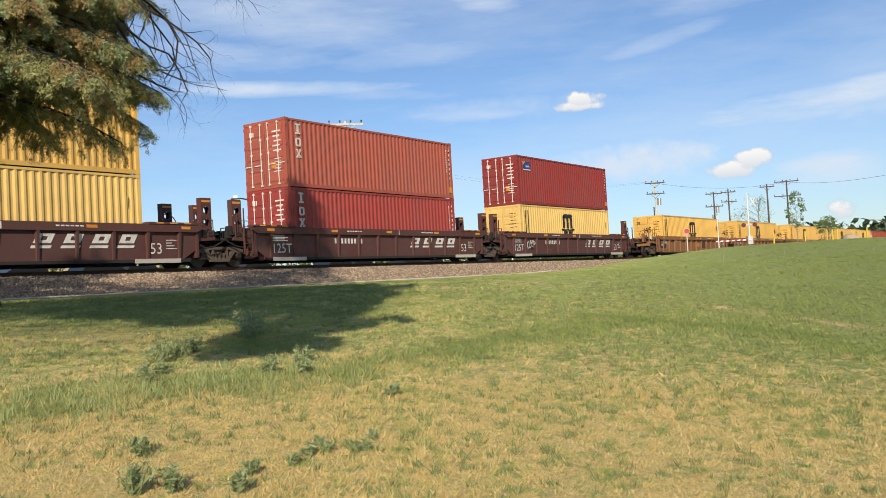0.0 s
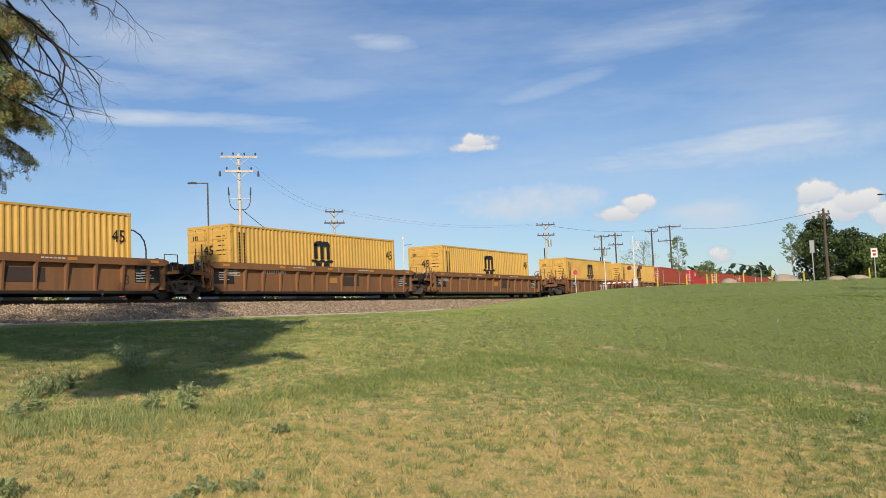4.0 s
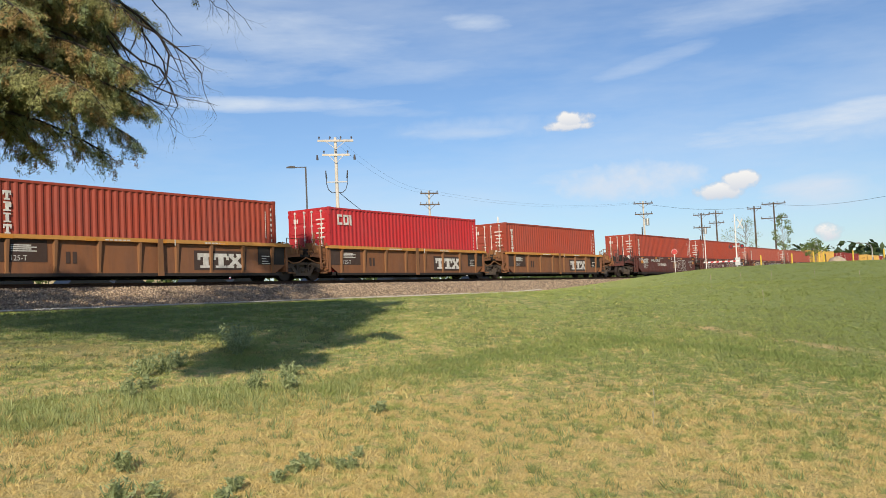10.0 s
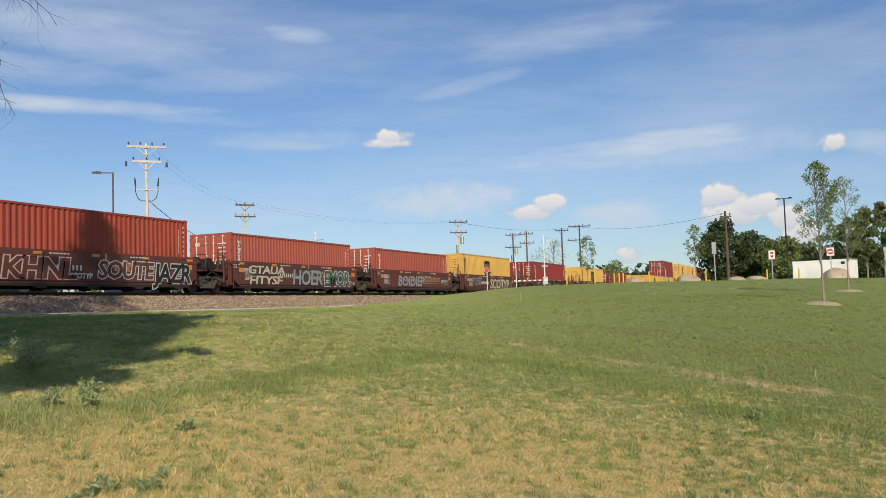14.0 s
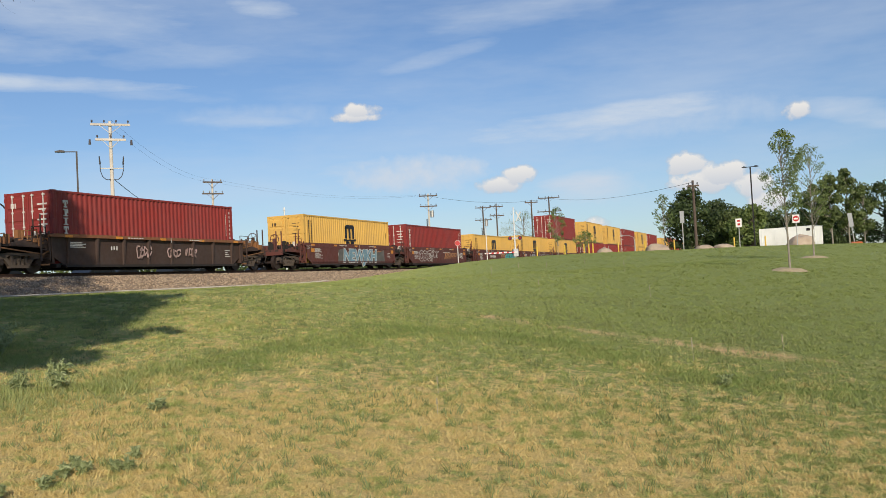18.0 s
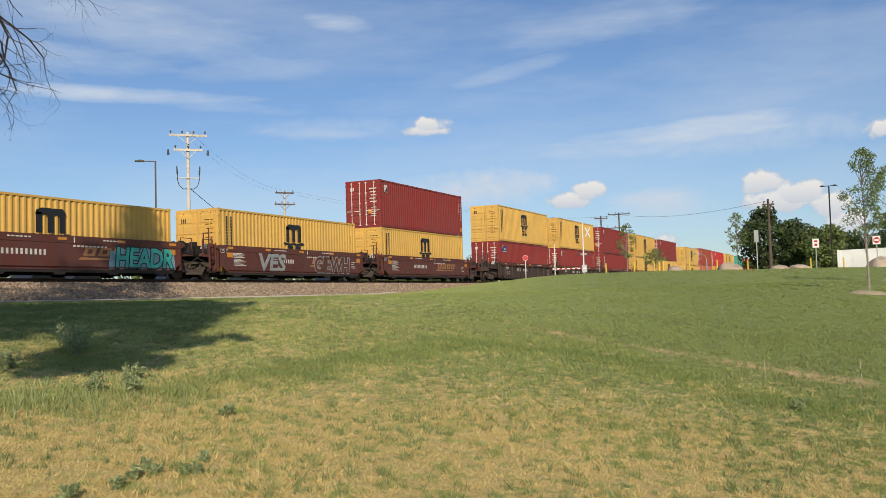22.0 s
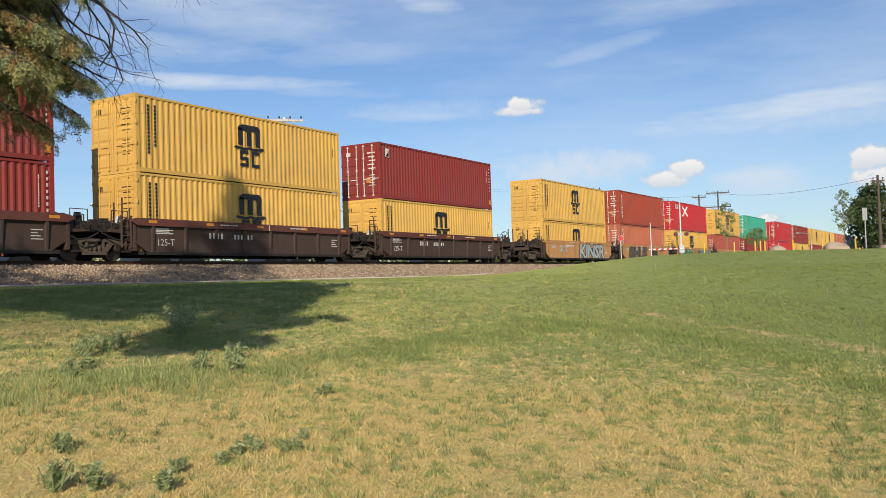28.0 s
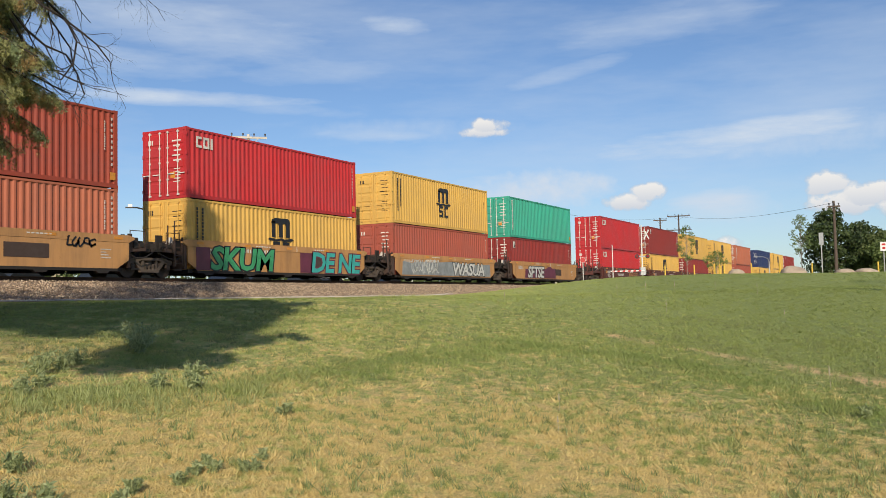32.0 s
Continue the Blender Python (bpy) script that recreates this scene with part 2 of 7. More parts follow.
# ---- mesh helpers ----
class Shape:
    """Vertices and faces of one part, gathered from simple solids."""

    def __init__(self):
        self.v, self.f = [], []

    def box(self, x0, y0, z0, x1, y1, z1):
        n = len(self.v)
        self.v += [(x, y, z) for z in (z0, z1) for y in (y0, y1) for x in (x0, x1)]
        self.f += [tuple(n + k for k in q) for q in ((0, 2, 3, 1), (4, 5, 7, 6), (0, 1, 5, 4), (2, 6, 7, 3), (0, 4, 6, 2), (1, 3, 7, 5))]
        return self

    def prism(self, outline, lo, hi, axis="y"):
        """An outline of (a, b) pairs drawn out along an axis; x takes (y, z), y takes (x, z), z takes (x, y)."""
        n, k = len(self.v), len(outline)
        for d in (lo, hi):
            for a, b in outline:
                self.v.append({"x": (d, a, b), "y": (a, d, b), "z": (a, b, d)}[axis])
        area = sum(outline[i - 1][0] * outline[i][1] - outline[i][0] * outline[i - 1][1] for i in range(k))
        up = (area > 0) != (axis == "y")
        bottom, top = tuple(n + i for i in range(k)), tuple(n + k + i for i in range(k))
        self.f += [bottom[::-1], top] if up else [bottom, top[::-1]]
        for i in range(k):
            j = (i + 1) % k
            q = (n + i, n + j, n + k + j, n + k + i)
            self.f.append(q if up else q[::-1])
        return self

    def rod(self, a, b, r0, r1=None, sides=8):
        a, b = Vector(a), Vector(b)
        r1 = r0 if r1 is None else r1
        w = (b - a).normalized()
        u = w.orthogonal().normalized()
        t = w.cross(u)
        n = len(self.v)
        for p, r in ((a, r0), (b, r1)):
            for i in range(sides):
                g = 2 * math.pi * i / sides
                self.v.append(tuple(p + r * (math.cos(g) * u + math.sin(g) * t)))
        for i in range(sides):
            j = (i + 1) % sides
            self.f.append((n + i, n + j, n + sides + j, n + sides + i))
        self.f += [tuple(n + i for i in range(sides))[::-1], tuple(n + sides + i for i in range(sides))]
        return self

    def tube(self, points, r, sides=6):
        """One bent tube through the points."""
        pts = [Vector(p) for p in points]
        n = len(self.v)
        u = None
        for i, p in enumerate(pts):
            w = (pts[min(i + 1, len(pts) - 1)] - pts[max(i - 1, 0)]).normalized()
            u = w.orthogonal().normalized() if u is None else (u - w * u.dot(w)).normalized()
            t = w.cross(u)
            for k in range(sides):
                g = 2 * math.pi * k / sides
                self.v.append(tuple(p + r * (math.cos(g) * u + math.sin(g) * t)))
        for i in range(len(pts) - 1):
            for k in range(sides):
                a, b = n + i * sides, n + (i + 1) * sides
                self.f.append((a + k, a + (k + 1) % sides, b + (k + 1) % sides, b + k))
        self.f += [tuple(n + k for k in range(sides))[::-1], tuple(len(self.v) - sides + k for k in range(sides))]
        return self

    def mesh(self, name, mat, smooth=False):
        me = bpy.data.meshes.new(name)
        me.from_pydata(self.v, [], self.f)
        me.materials.append(mat)
        if smooth:
            me.shade_smooth()
        return me


def part(name, shape, mat, parent, label="", smooth=False, kind=""):
    ob = new(name, shape if isinstance(shape, bpy.types.Mesh) else shape.mesh(name, mat, smooth))
    ob.parent = parent
    if kind:
        tagged(ob, kind=kind)
    if label:
        tagged(ob, label)
    return ob


def lettering(text, size, mat):
    """Flat letters as a mesh in the xz plane, facing -y, set out from their lower left corner."""
    cu = bpy.data.curves.new("letters", "FONT")
    cu.body, cu.size, cu.extrude, cu.resolution_u = text, size, 0.0, 2
    ob = new("letters", cu)
    me = bpy.data.meshes.new_from_object(ob.evaluated_get(bpy.context.evaluated_depsgraph_get()))
    bpy.data.objects.remove(ob)
    me.transform(pose(0, 0, 0, 90, 0, 0))
    me.materials.clear()
    me.materials.append(mat)
    return me


# ---- containers ----
CW = 1.219


def corrugated(length, z0, z1, y, face, pitch=0.278, deep=0.044):
    """A pressed steel wall along x: ribs that stand upright, outer faces at y."""
    n = max(4, round(length / pitch))
    p = length / n
    xs, ys = [], []
    for i in range(n):
        x = -length / 2 + i * p
        for fx, out in ((0.0, 1), (0.26, 1), (0.5, 0), (0.76, 0)):
            xs.append(x + fx * p)
            ys.append(y - face * (0 if out else deep))
    xs.append(length / 2)
    ys.append(y)
    s = Shape()
    s.v = [(a, b, z0) for a, b in zip(xs, ys)] + [(a, b, z1) for a, b in zip(xs, ys)]
    k = len(xs)
    for i in range(k - 1):
        q = (i, i + 1, k + i + 1, k + i)
        s.f.append(q if face < 0 else q[::-1])
    return s


def ribbed_m(s, x, z, w, h, y, t=0.012):
    """A three-legged arched mark, drawn in plain blocks."""
    bar = w * 0.2
    for i in range(3):
        a = x + i * (w - bar) / 2
        s.box(a, y - t, z, a + bar, y, z + h * 0.82)
    for i in range(2):
        a = x + i * (w - bar) / 2
        s.prism([(a - 0.02 * w, z + h * 0.72), (a + 0.62 * w, z + h * 0.72), (a + 0.60 * w, z + h * 0.9), (a + 0.5 * w, z + h), (a + 0.2 * w, z + h), (a + 0.02 * w, z + h * 0.9)], y - t - 0.001 * i, y)
    return s


def bars_upright(s, x, z_top, count, size, y, gap=1.25, w=0.8):
    for i in range(count):
        z = z_top - i * size * gap
        if size > 0.2:
            # serifed block: bar, stem, bar
            s.box(x, y - 0.008, z - size * 0.26, x + size * w, y, z)
            s.box(x + size * w * 0.3, y - 0.008, z - size * 0.78, x + size * w * 0.7, y, z - size * 0.262)
            s.box(x + size * w * (0.1 if i % 2 else 0.0), y - 0.008, z - size, x + size * w * (0.9 if i % 2 else 1.0), y, z - size * 0.782)
            continue
        s.box(x, y - 0.008, z - size, x + size * w, y, z)
        s.box(x + size * w * 0.3, y - 0.009, z - size * 1.02, x + size * w * 0.45, y - 0.0085, z - size * 0.98)
    return s


def bars_flat(s, x, z, count, size, y, w=0.62):
    for i in range(count):
        a = x + i * size * w * 1.3
        s.box(a, y - 0.008, z, a + size * w * 0.62, y, z + size * 0.82)
    return s


def slab_mark(s, x, z, w, h, y, form):
    """A heavy slab-ended block: a post under a bar, a waisted block, a ring, or a post on a foot."""
    a, b, t = x, x + w, 0.008
    if form == "post":
        s.box(a, y - t, z + h * 0.74, b, y, z + h)
        s.box(a, y - t, z + h * 0.55, a + w * 0.16, y, z + h * 0.742).box(b - w * 0.16, y - t, z + h * 0.55, b, y, z + h * 0.742)
        s.box(a + w * 0.34, y - t, z + h * 0.16, b - w * 0.34, y, z + h * 0.742)
        s.box(a + w * 0.16, y - t, z, b - w * 0.16, y, z + h * 0.162)
    elif form == "waist":
        s.box(a, y - t, z + h * 0.84, a + w * 0.42, y, z + h).box(b - w * 0.42, y - t, z + h * 0.84, b, y, z + h)
        s.box(a, y - t, z, a + w * 0.42, y, z + h * 0.16).box(b - w * 0.42, y - t, z, b, y, z + h * 0.16)
        s.prism([(a + w * 0.08, z + h * 0.842), (a + w * 0.36, z + h * 0.842), (b - w * 0.08, z + h * 0.158), (b - w * 0.36, z + h * 0.158)], y - t, y)
        s.prism([(b - w * 0.36, z + h * 0.842), (b - w * 0.08, z + h * 0.842), (a + w * 0.36, z + h * 0.158), (a + w * 0.08, z + h * 0.158)], y - t - 0.002, y)
    elif form == "ring":
        s.box(a, y - t, z + h * 0.12, a + w * 0.3, y, z + h * 0.88).box(b - w * 0.3, y - t, z + h * 0.12, b, y, z + h * 0.88)
        s.box(a + w * 0.12, y - t - 0.001, z + h * 0.8, b - w * 0.12, y, z + h).box(a + w * 0.12, y - t - 0.001, z, b - w * 0.12, y, z + h * 0.2)
    else:
        s.box(a + w * 0.3, y - t, z, b - w * 0.3, y, z + h)
        s.box(a + w * 0.05, y - t - 0.001, z, b - w * 0.05, y, z + h * 0.16).box(a + w * 0.05, y - t - 0.001, z + h * 0.84, b - w * 0.05, y, z + h)
        if form == "flagged":
            s.box(a + w * 0.5, y - t - 0.002, z + h * 0.42, b, y, z + h * 0.9)
    return s


def marks(kind, half, h, root):
    """Painted marks of the shipping line as plain shapes on both long sides."""
    y = -CW - 0.002
    k, w = Shape(), Shape()
    if kind == "m":
        ribbed_m(k, -0.78, h - 1.32, 1.3, 0.88, y)
        k.prism([(-1.04, h - 1.43), (-0.93, h - 1.36), (-0.41, h - 1.41), (-0.12, h - 1.36), (0.15, h - 1.41), (0.65, h - 1.34), (0.84, h - 1.41), (0.65, h - 1.47), (0.15, h - 1.52), (-0.12, h - 1.45), (-0.41, h - 1.52), (-0.93, h - 1.47)], y - 0.013, y)
        # two round-cornered marks below
        for a, gaps in ((-0.68, ((0.5, 0.72, 1), (0.22, 0.46, 0))), (0.0, ((0.3, 0.62, 1),))):
            z = h - 2.20
            k.box(a, y - 0.012, z, a + 0.48, y, z + 0.13)
            k.box(a, y - 0.012, z + 0.54, a + 0.48, y, z + 0.67)
            if len(gaps) == 2:
                k.box(a, y - 0.012, z + 0.27, a + 0.48, y, z + 0.40)
                k.box(a, y - 0.011, z + 0.34, a + 0.13, y, z + 0.6)
                k.box(a + 0.35, y - 0.011, z + 0.06, a + 0.48, y, z + 0.34)
            else:
                k.box(a, y - 0.011, z + 0.06, a + 0.14, y, z + 0.6)
        bars_upright(k, -half + 0.55, h - 0.35, 13, 0.115, y)
        bars_upright(k, -half + 0.86, h - 0.35, 11, 0.115, y)
        bars_upright(k, half - 0.55, h - 0.8, 6, 0.06, y, 1.1, 0.4)
    elif kind == "letters":
        for k6, form in enumerate(("post", "flagged", "foot", "post", "ring", "flagged")):
            slab_mark(w, -half + 0.52, h - 0.68 - 0.345 * k6, 0.27, 0.29, y, form)
        bars_upright(w, half - 0.62, h - 0.45, 12, 0.07, y, 1.3, 0.5)
        bars_upright(w, half - 0.32, h - 0.3, 9, 0.11, y, 1.9, 0.6)
    elif kind == "marks":
        for a in (0.0, 0.42):
            w.box(-half + 0.55 + a, y - 0.01, h - 0.78, -half + 0.87 + a, y, h - 0.68)
            w.box(-half + 0.55 + a, y - 0.01, h - 0.42, -half + 0.87 + a, y, h - 0.32)
            w.box(-half + 0.55 + a, y - 0.009, h - 0.72, -half + 0.65 + a, y, h - 0.38)
        w.box(-half + 1.22, y - 0.009, h - 0.78, -half + 1.32, y, h - 0.32)
        w.box(-half + 1.40, y - 0.009, h - 0.78, -half + 1.52, y, h - 0.32)
        bars_upright(w, half - 0.35, h - 0.35, 10, 0.09, y, 1.8, 0.6)
    elif kind == "upright":
        for i, z in enumerate((h - 0.24, h - 0.76, h - 1.24)):
            form = ("foot", "ring", "waist")[i]
            slab_mark(w, -half + 0.58, z - 0.42, 0.32, 0.44 if i == 0 else 0.36, y, form)
        bars_upright(w, half - 0.55, h - 0.4, 10, 0.08, y, 1.5, 0.6)
        bars_upright(w, half - 0.3, h - 0.35, 7, 0.12, y, 2.0, 0.6)
    elif kind == "square":
        w.box(-half + 0.5, y - 0.008, h - 0.75, -half + 0.85, y, h - 0.3)
        k.prism([(-half + 0.53, h - 0.72), (-half + 0.82, h - 0.72), (-half + 0.82, h - 0.4)], y - 0.012, y - 0.008)
        bars_upright(w, half - 0.6, h - 0.5, 9, 0.06, y, 1.5, 0.5)
        bars_upright(w, half - 0.3, h - 0.35, 8, 0.1, y, 1.9, 0.6)
    elif kind == "flag":
        b = Shape().box(-half + 0.62, y - 0.008, h - 0.86, -half + 1.5, y, h - 0.34)
        part("shipping_mark", b, plain("blue mark paint", (0.02, 0.05, 0.22), 0.5, 0, 6, 0.2, 0), root)
        a = Shape().prism([(-half + 0.62, h - 0.34), (-half + 0.95, h - 0.34), (-half + 0.62, h - 0.6)], y - 0.011, y - 0.009)
        part("shipping_mark", a, AMBER, root)
        w.box(-half + 0.62, y - 0.012, h - 0.86, -half + 1.5, y - 0.009, h - 0.8)
        bars_flat(w, -half + 0.98, h - 0.68, 4, 0.14, y - 0.008)
        bars_upright(w, half - 0.3, h - 0.35, 8, 0.1, y, 1.9, 0.6)
    elif kind == "teal":
        bars_upright(w, -half + 0.42, h - 0.25, 8, 0.24, y, 1.12, 0.8)
    else:
        bars_upright(w, half - 0.4, h - 0.4, 8, 0.08, y, 1.6, 0.6)
    for s, mat in ((k, BLACK), (w, WHITE)):
        if s.v:
            part("shipping_mark", s, mat, root, kind="stuff")
    if kind != "m":
        part("reflector", Shape().box(half - 0.36, y - 0.008, 0.30, half - 0.12, y, 0.58), AMBER, root)


def container(name, label, length, h, mat, mark, number=""):
    """A steel shipping container on its base; doors at the -x end."""
    root = tagged(new(name), label, "container")
    half = length / 2
    for face, nm in ((-1, "side_wall"), (1, "side_wall")):
        part(nm, corrugated(length - 0.24, 0.15, h - 0.09, face * (CW - 0.012), face), mat, root)
    part("roof", Shape().box(-half + 0.05, -CW + 0.06, h - 0.05, half - 0.05, CW - 0.06, h - 0.02), mat, root)
    part("floor", Shape().box(-half + 0.05, -CW + 0.05, 0.06, half - 0.05, CW - 0.05, 0.12), TARP, root)
    fw = corrugated(2 * CW - 0.24, 0.15, h - 0.09, -(half - 0.02), -1, 0.25, 0.04)
    fw.v = [(-b, a, c) for a, b, c in fw.v]
    part("front_wall", fw, mat, root)
    for y0 in (-1, 1):
        y = sorted((y0 * CW, y0 * (CW - 0.07)))
        part("top_rail", Shape().box(-half + 0.16, y[0], h - 0.10, half - 0.16, y[1], h - 0.02), mat, root)
        part("bottom_rail", Shape().box(-half + 0.16, y[0], 0.02, half - 0.16, y[1], 0.17), mat, root)
        for x0 in (-1, 1):
            x = sorted((x0 * half, x0 * (half - 0.16)))
            part("corner_post", Shape().box(x[0] + 0.004, y[0] + 0.004 * (y0 < 0) , 0.11, x[1] - 0.004, y[1] + (0.05 if y0 < 0 else 0) , h - 0.11) if y0 < 0 else Shape().box(x[0] + 0.004, y[0] - 0.05, 0.11, x[1] - 0.004, y[1] - 0.004, h - 0.11), mat, root)
            for z in (0.0, h - 0.118):
                yy = sorted((y0 * (CW + 0.004), y0 * (CW - 0.158)))
                xx = sorted((x0 * (half + 0.003), x0 * (half - 0.178)))
                c = Shape().box(xx[0], yy[0], z, xx[1], yy[1], z + 0.118)
                part("corner_casting", c, mat, root)
    # doors with pressed panels, lock rods and handles
    xd = -half
    for side in (-1, 1):
        y0, y1 = sorted((side * 0.012, side * (CW - 0.085)))
        d = Shape().box(xd + 0.015, y0, 0.15, xd + 0.06, y1, h - 0.13)
        for i in range(5):
            z = 0.25 + i * (h - 0.42) / 5
            d.prism([(xd + 0.015, z), (xd - 0.012, z + 0.05), (xd - 0.012, z + (h - 0.42) / 5 - 0.11), (xd + 0.015, z + (h - 0.42) / 5 - 0.06)], y0 + 0.1, y1 - 0.1, "y")
        door = part("door", d, mat, root)
        for yr in (0.22, 0.78):
            yy = side * yr
            r = Shape().rod((xd - 0.035, yy, 0.12), (xd - 0.035, yy, h - 0.1), 0.022, None, 6)
            for z in (0.16, 0.8, 1.5, 2.1, h - 0.16):
                r.box(xd - 0.05, yy - 0.05, z - 0.03, xd + 0.01, yy + 0.05, z + 0.03)
            r.box(xd - 0.06, min(yy, yy + side * 0.38), 1.0, xd - 0.045, max(yy, yy + side * 0.38), 1.04)
            part("lock_rod", r, WHITE if mark != "m" and mark != "plain" else mat, door)
        for z in (0.3, 1.0, 1.75, h - 0.35):
            hg = Shape().box(xd - 0.02, side * (CW - 0.02) - 0.07, z, xd + 0.014, side * (CW - 0.02) + 0.02, z + 0.14)
            part("hinge", hg, mat, door)
    part("header", Shape().box(xd + 0.004, -CW + 0.16, h - 0.125, xd + 0.1, CW - 0.16, h - 0.006), mat, root)
    part("door_sill", Shape().box(xd + 0.004, -CW + 0.16, 0.0, xd + 0.12, CW - 0.16, 0.145), mat, root)
    # rows of small lettering on the doors
    t = Shape()
    lm = BLACK if mark == "m" else WHITE
    x = xd - 0.013
    thick = 0.035 if mark == "m" else 0.06
    for i in range(5):
        z = h - 0.5 - i * 0.2
        t.box(x - 0.005, -0.95 + 0.06 * (i % 2), z - thick, x, -0.45 - 0.05 * (i % 3), z)
        t.box(x - 0.005, -0.9, h - 1.7 - i * 0.13, x, -0.55 + 0.04 * (i % 3), h - 1.7 + thick * 0.6 - i * 0.13)
    for i in range(3):
        t.box(x - 0.005, 0.62 + 0.1 * i, h - 0.62, x, 0.68 + 0.1 * i, h - 0.42)
    part("door_lettering", t, lm, root, kind="stuff")
    if mark not in ("m", "plain"):
        part("door_label", Shape().box(x - 0.006, -0.62, h - 2.05, x, -0.36, h - 1.80), AMBER, root)
    marks(mark, half, h, root)
    if number:
        o = part("number", lettering(number, 0.66, BLACK), BLACK, root, "black number 45")
        o.location = (half - 0.95, -CW - 0.012, h - 1.12)
        o = part("number", lettering(number, 0.6, BLACK), BLACK, root, "black number 45")
        o.matrix_basis = pose(-half - 0.07, 0.25, h - 1.3, 0, 0, -90)
    return root


# ---- rail cars ----
SIGN_DUST = plain("dusty pale cover paint", (0.50, 0.46, 0.40), 0.7)
def truck(parent, x, dressed=True):
    """A two-axle truck: bolster with side frames, springs, wheels and axles."""
    b = Shape().box(x - 0.22, -0.95, 0.52, x + 0.22, 0.95, 0.78)
    b.box(x - 0.12, -1.05, 0.40, x + 0.12, -0.75, 0.56).box(x - 0.12, 0.75, 0.40, x + 0.12, 1.05, 0.56)
    bolster = part("truck", b, TRUCK_STEEL, parent, "grimy cast steel truck with two axles")
    for s in (-1, 1):
        y0, y1 = sorted((s * 0.93, s * 1.09))
        f = Shape()
        f.prism([(x - 1.12, 0.50), (x - 1.14, 0.66), (x - 0.62, 0.76), (x + 0.62, 0.76), (x + 1.14, 0.66), (x + 1.12, 0.50), (x + 0.68, 0.56), (x + 0.44, 0.66), (x - 0.44, 0.66), (x - 0.68, 0.56)], y0, y1)
        f.prism([(x - 0.78, 0.60), (x - 0.44, 0.24), (x - 0.34, 0.32), (x - 0.62, 0.66)], y0 + 0.01, y1 - 0.01)
        f.prism([(x + 0.78, 0.60), (x + 0.44, 0.24), (x + 0.34, 0.32), (x + 0.62, 0.66)], y0 + 0.01, y1 - 0.01)
        f.box(x - 0.46, y0 + 0.005, 0.20, x + 0.46, y1 - 0.005, 0.31)
        for a in (-1, 1):
            f.box(x + a * 0.34 - 0.05, y0 + 0.02, 0.3, x + a * 0.34 + 0.05, y1 - 0.02, 0.7)
        part("side_frame", f, TRUCK_STEEL, bolster)
        for a in (-0.2, 0.0, 0.2):
            sp = Shape().rod((x + a, s * 1.01, 0.31), (x + a, s * 1.01, 0.53), 0.06, None, 8)
            for k in range(5):
                sp.rod((x + a, s * 1.01, 0.31 + k * 0.045), (x + a, s * 1.01, 0.335 + k * 0.045), 0.085, None, 8)
            part("spring", sp, TRUCK_STEEL, bolster)
    for a in (-0.89, 0.89):
        w = Shape()
        for s in (-1, 1):
            w.rod((0, s * 0.70, 0), (0, s * 0.83, 0), 0.42, 0.415, 20)
            w.rod((0, s * 0.67, 0), (0, s * 0.70, 0), 0.455, 0.455, 20)
            w.rod((0, s * 0.83, 0), (0, s * 0.87, 0), 0.16, 0.14, 10)
            w.rod((0, s * 1.08, 0), (0, s * 1.14, 0), 0.13, 0.11, 10)
            for i in range(3):
                g = 2 * math.pi * i / 3
                w.rod((0.07 * math.cos(g), s * 1.14, 0.07 * math.sin(g)), (0.07 * math.cos(g), s * 1.16, 0.07 * math.sin(g)), 0.02, None, 6)
        w.rod((0, -1.1, 0), (0, 1.1, 0), 0.08, None, 8)
        ws = part("wheelset", w, WHEEL_STEEL, bolster, "steel wheels on an axle")
        ws.location = (x + a, 0, 0.42)
        WHEELS.append(ws)
    return bolster


def ladder(parent, x, y, z0, z1, mat):
    s = Shape()
    for dx in (0, 0.42):
        s.box(x + dx, y - 0.03, z0, x + dx + 0.05, y + 0.03, z1)
    z = z0 + 0.1
    while z < z1 - 0.05:
        s.rod((x + 0.02, y, z), (x + 0.45, y, z), 0.018, None, 5)
        z += 0.32
    part("ladder", s, mat, parent)


def hand_rail(parent, pts, mat):
    part("hand_rail", Shape().tube(pts, 0.022, 5), mat, parent)


def well_seed(kind):
    return {"brown53": 100, "rust53": 200, "ochre40": 300, "red40": 400, "dark40": 500, "yellow40": 600}[kind]


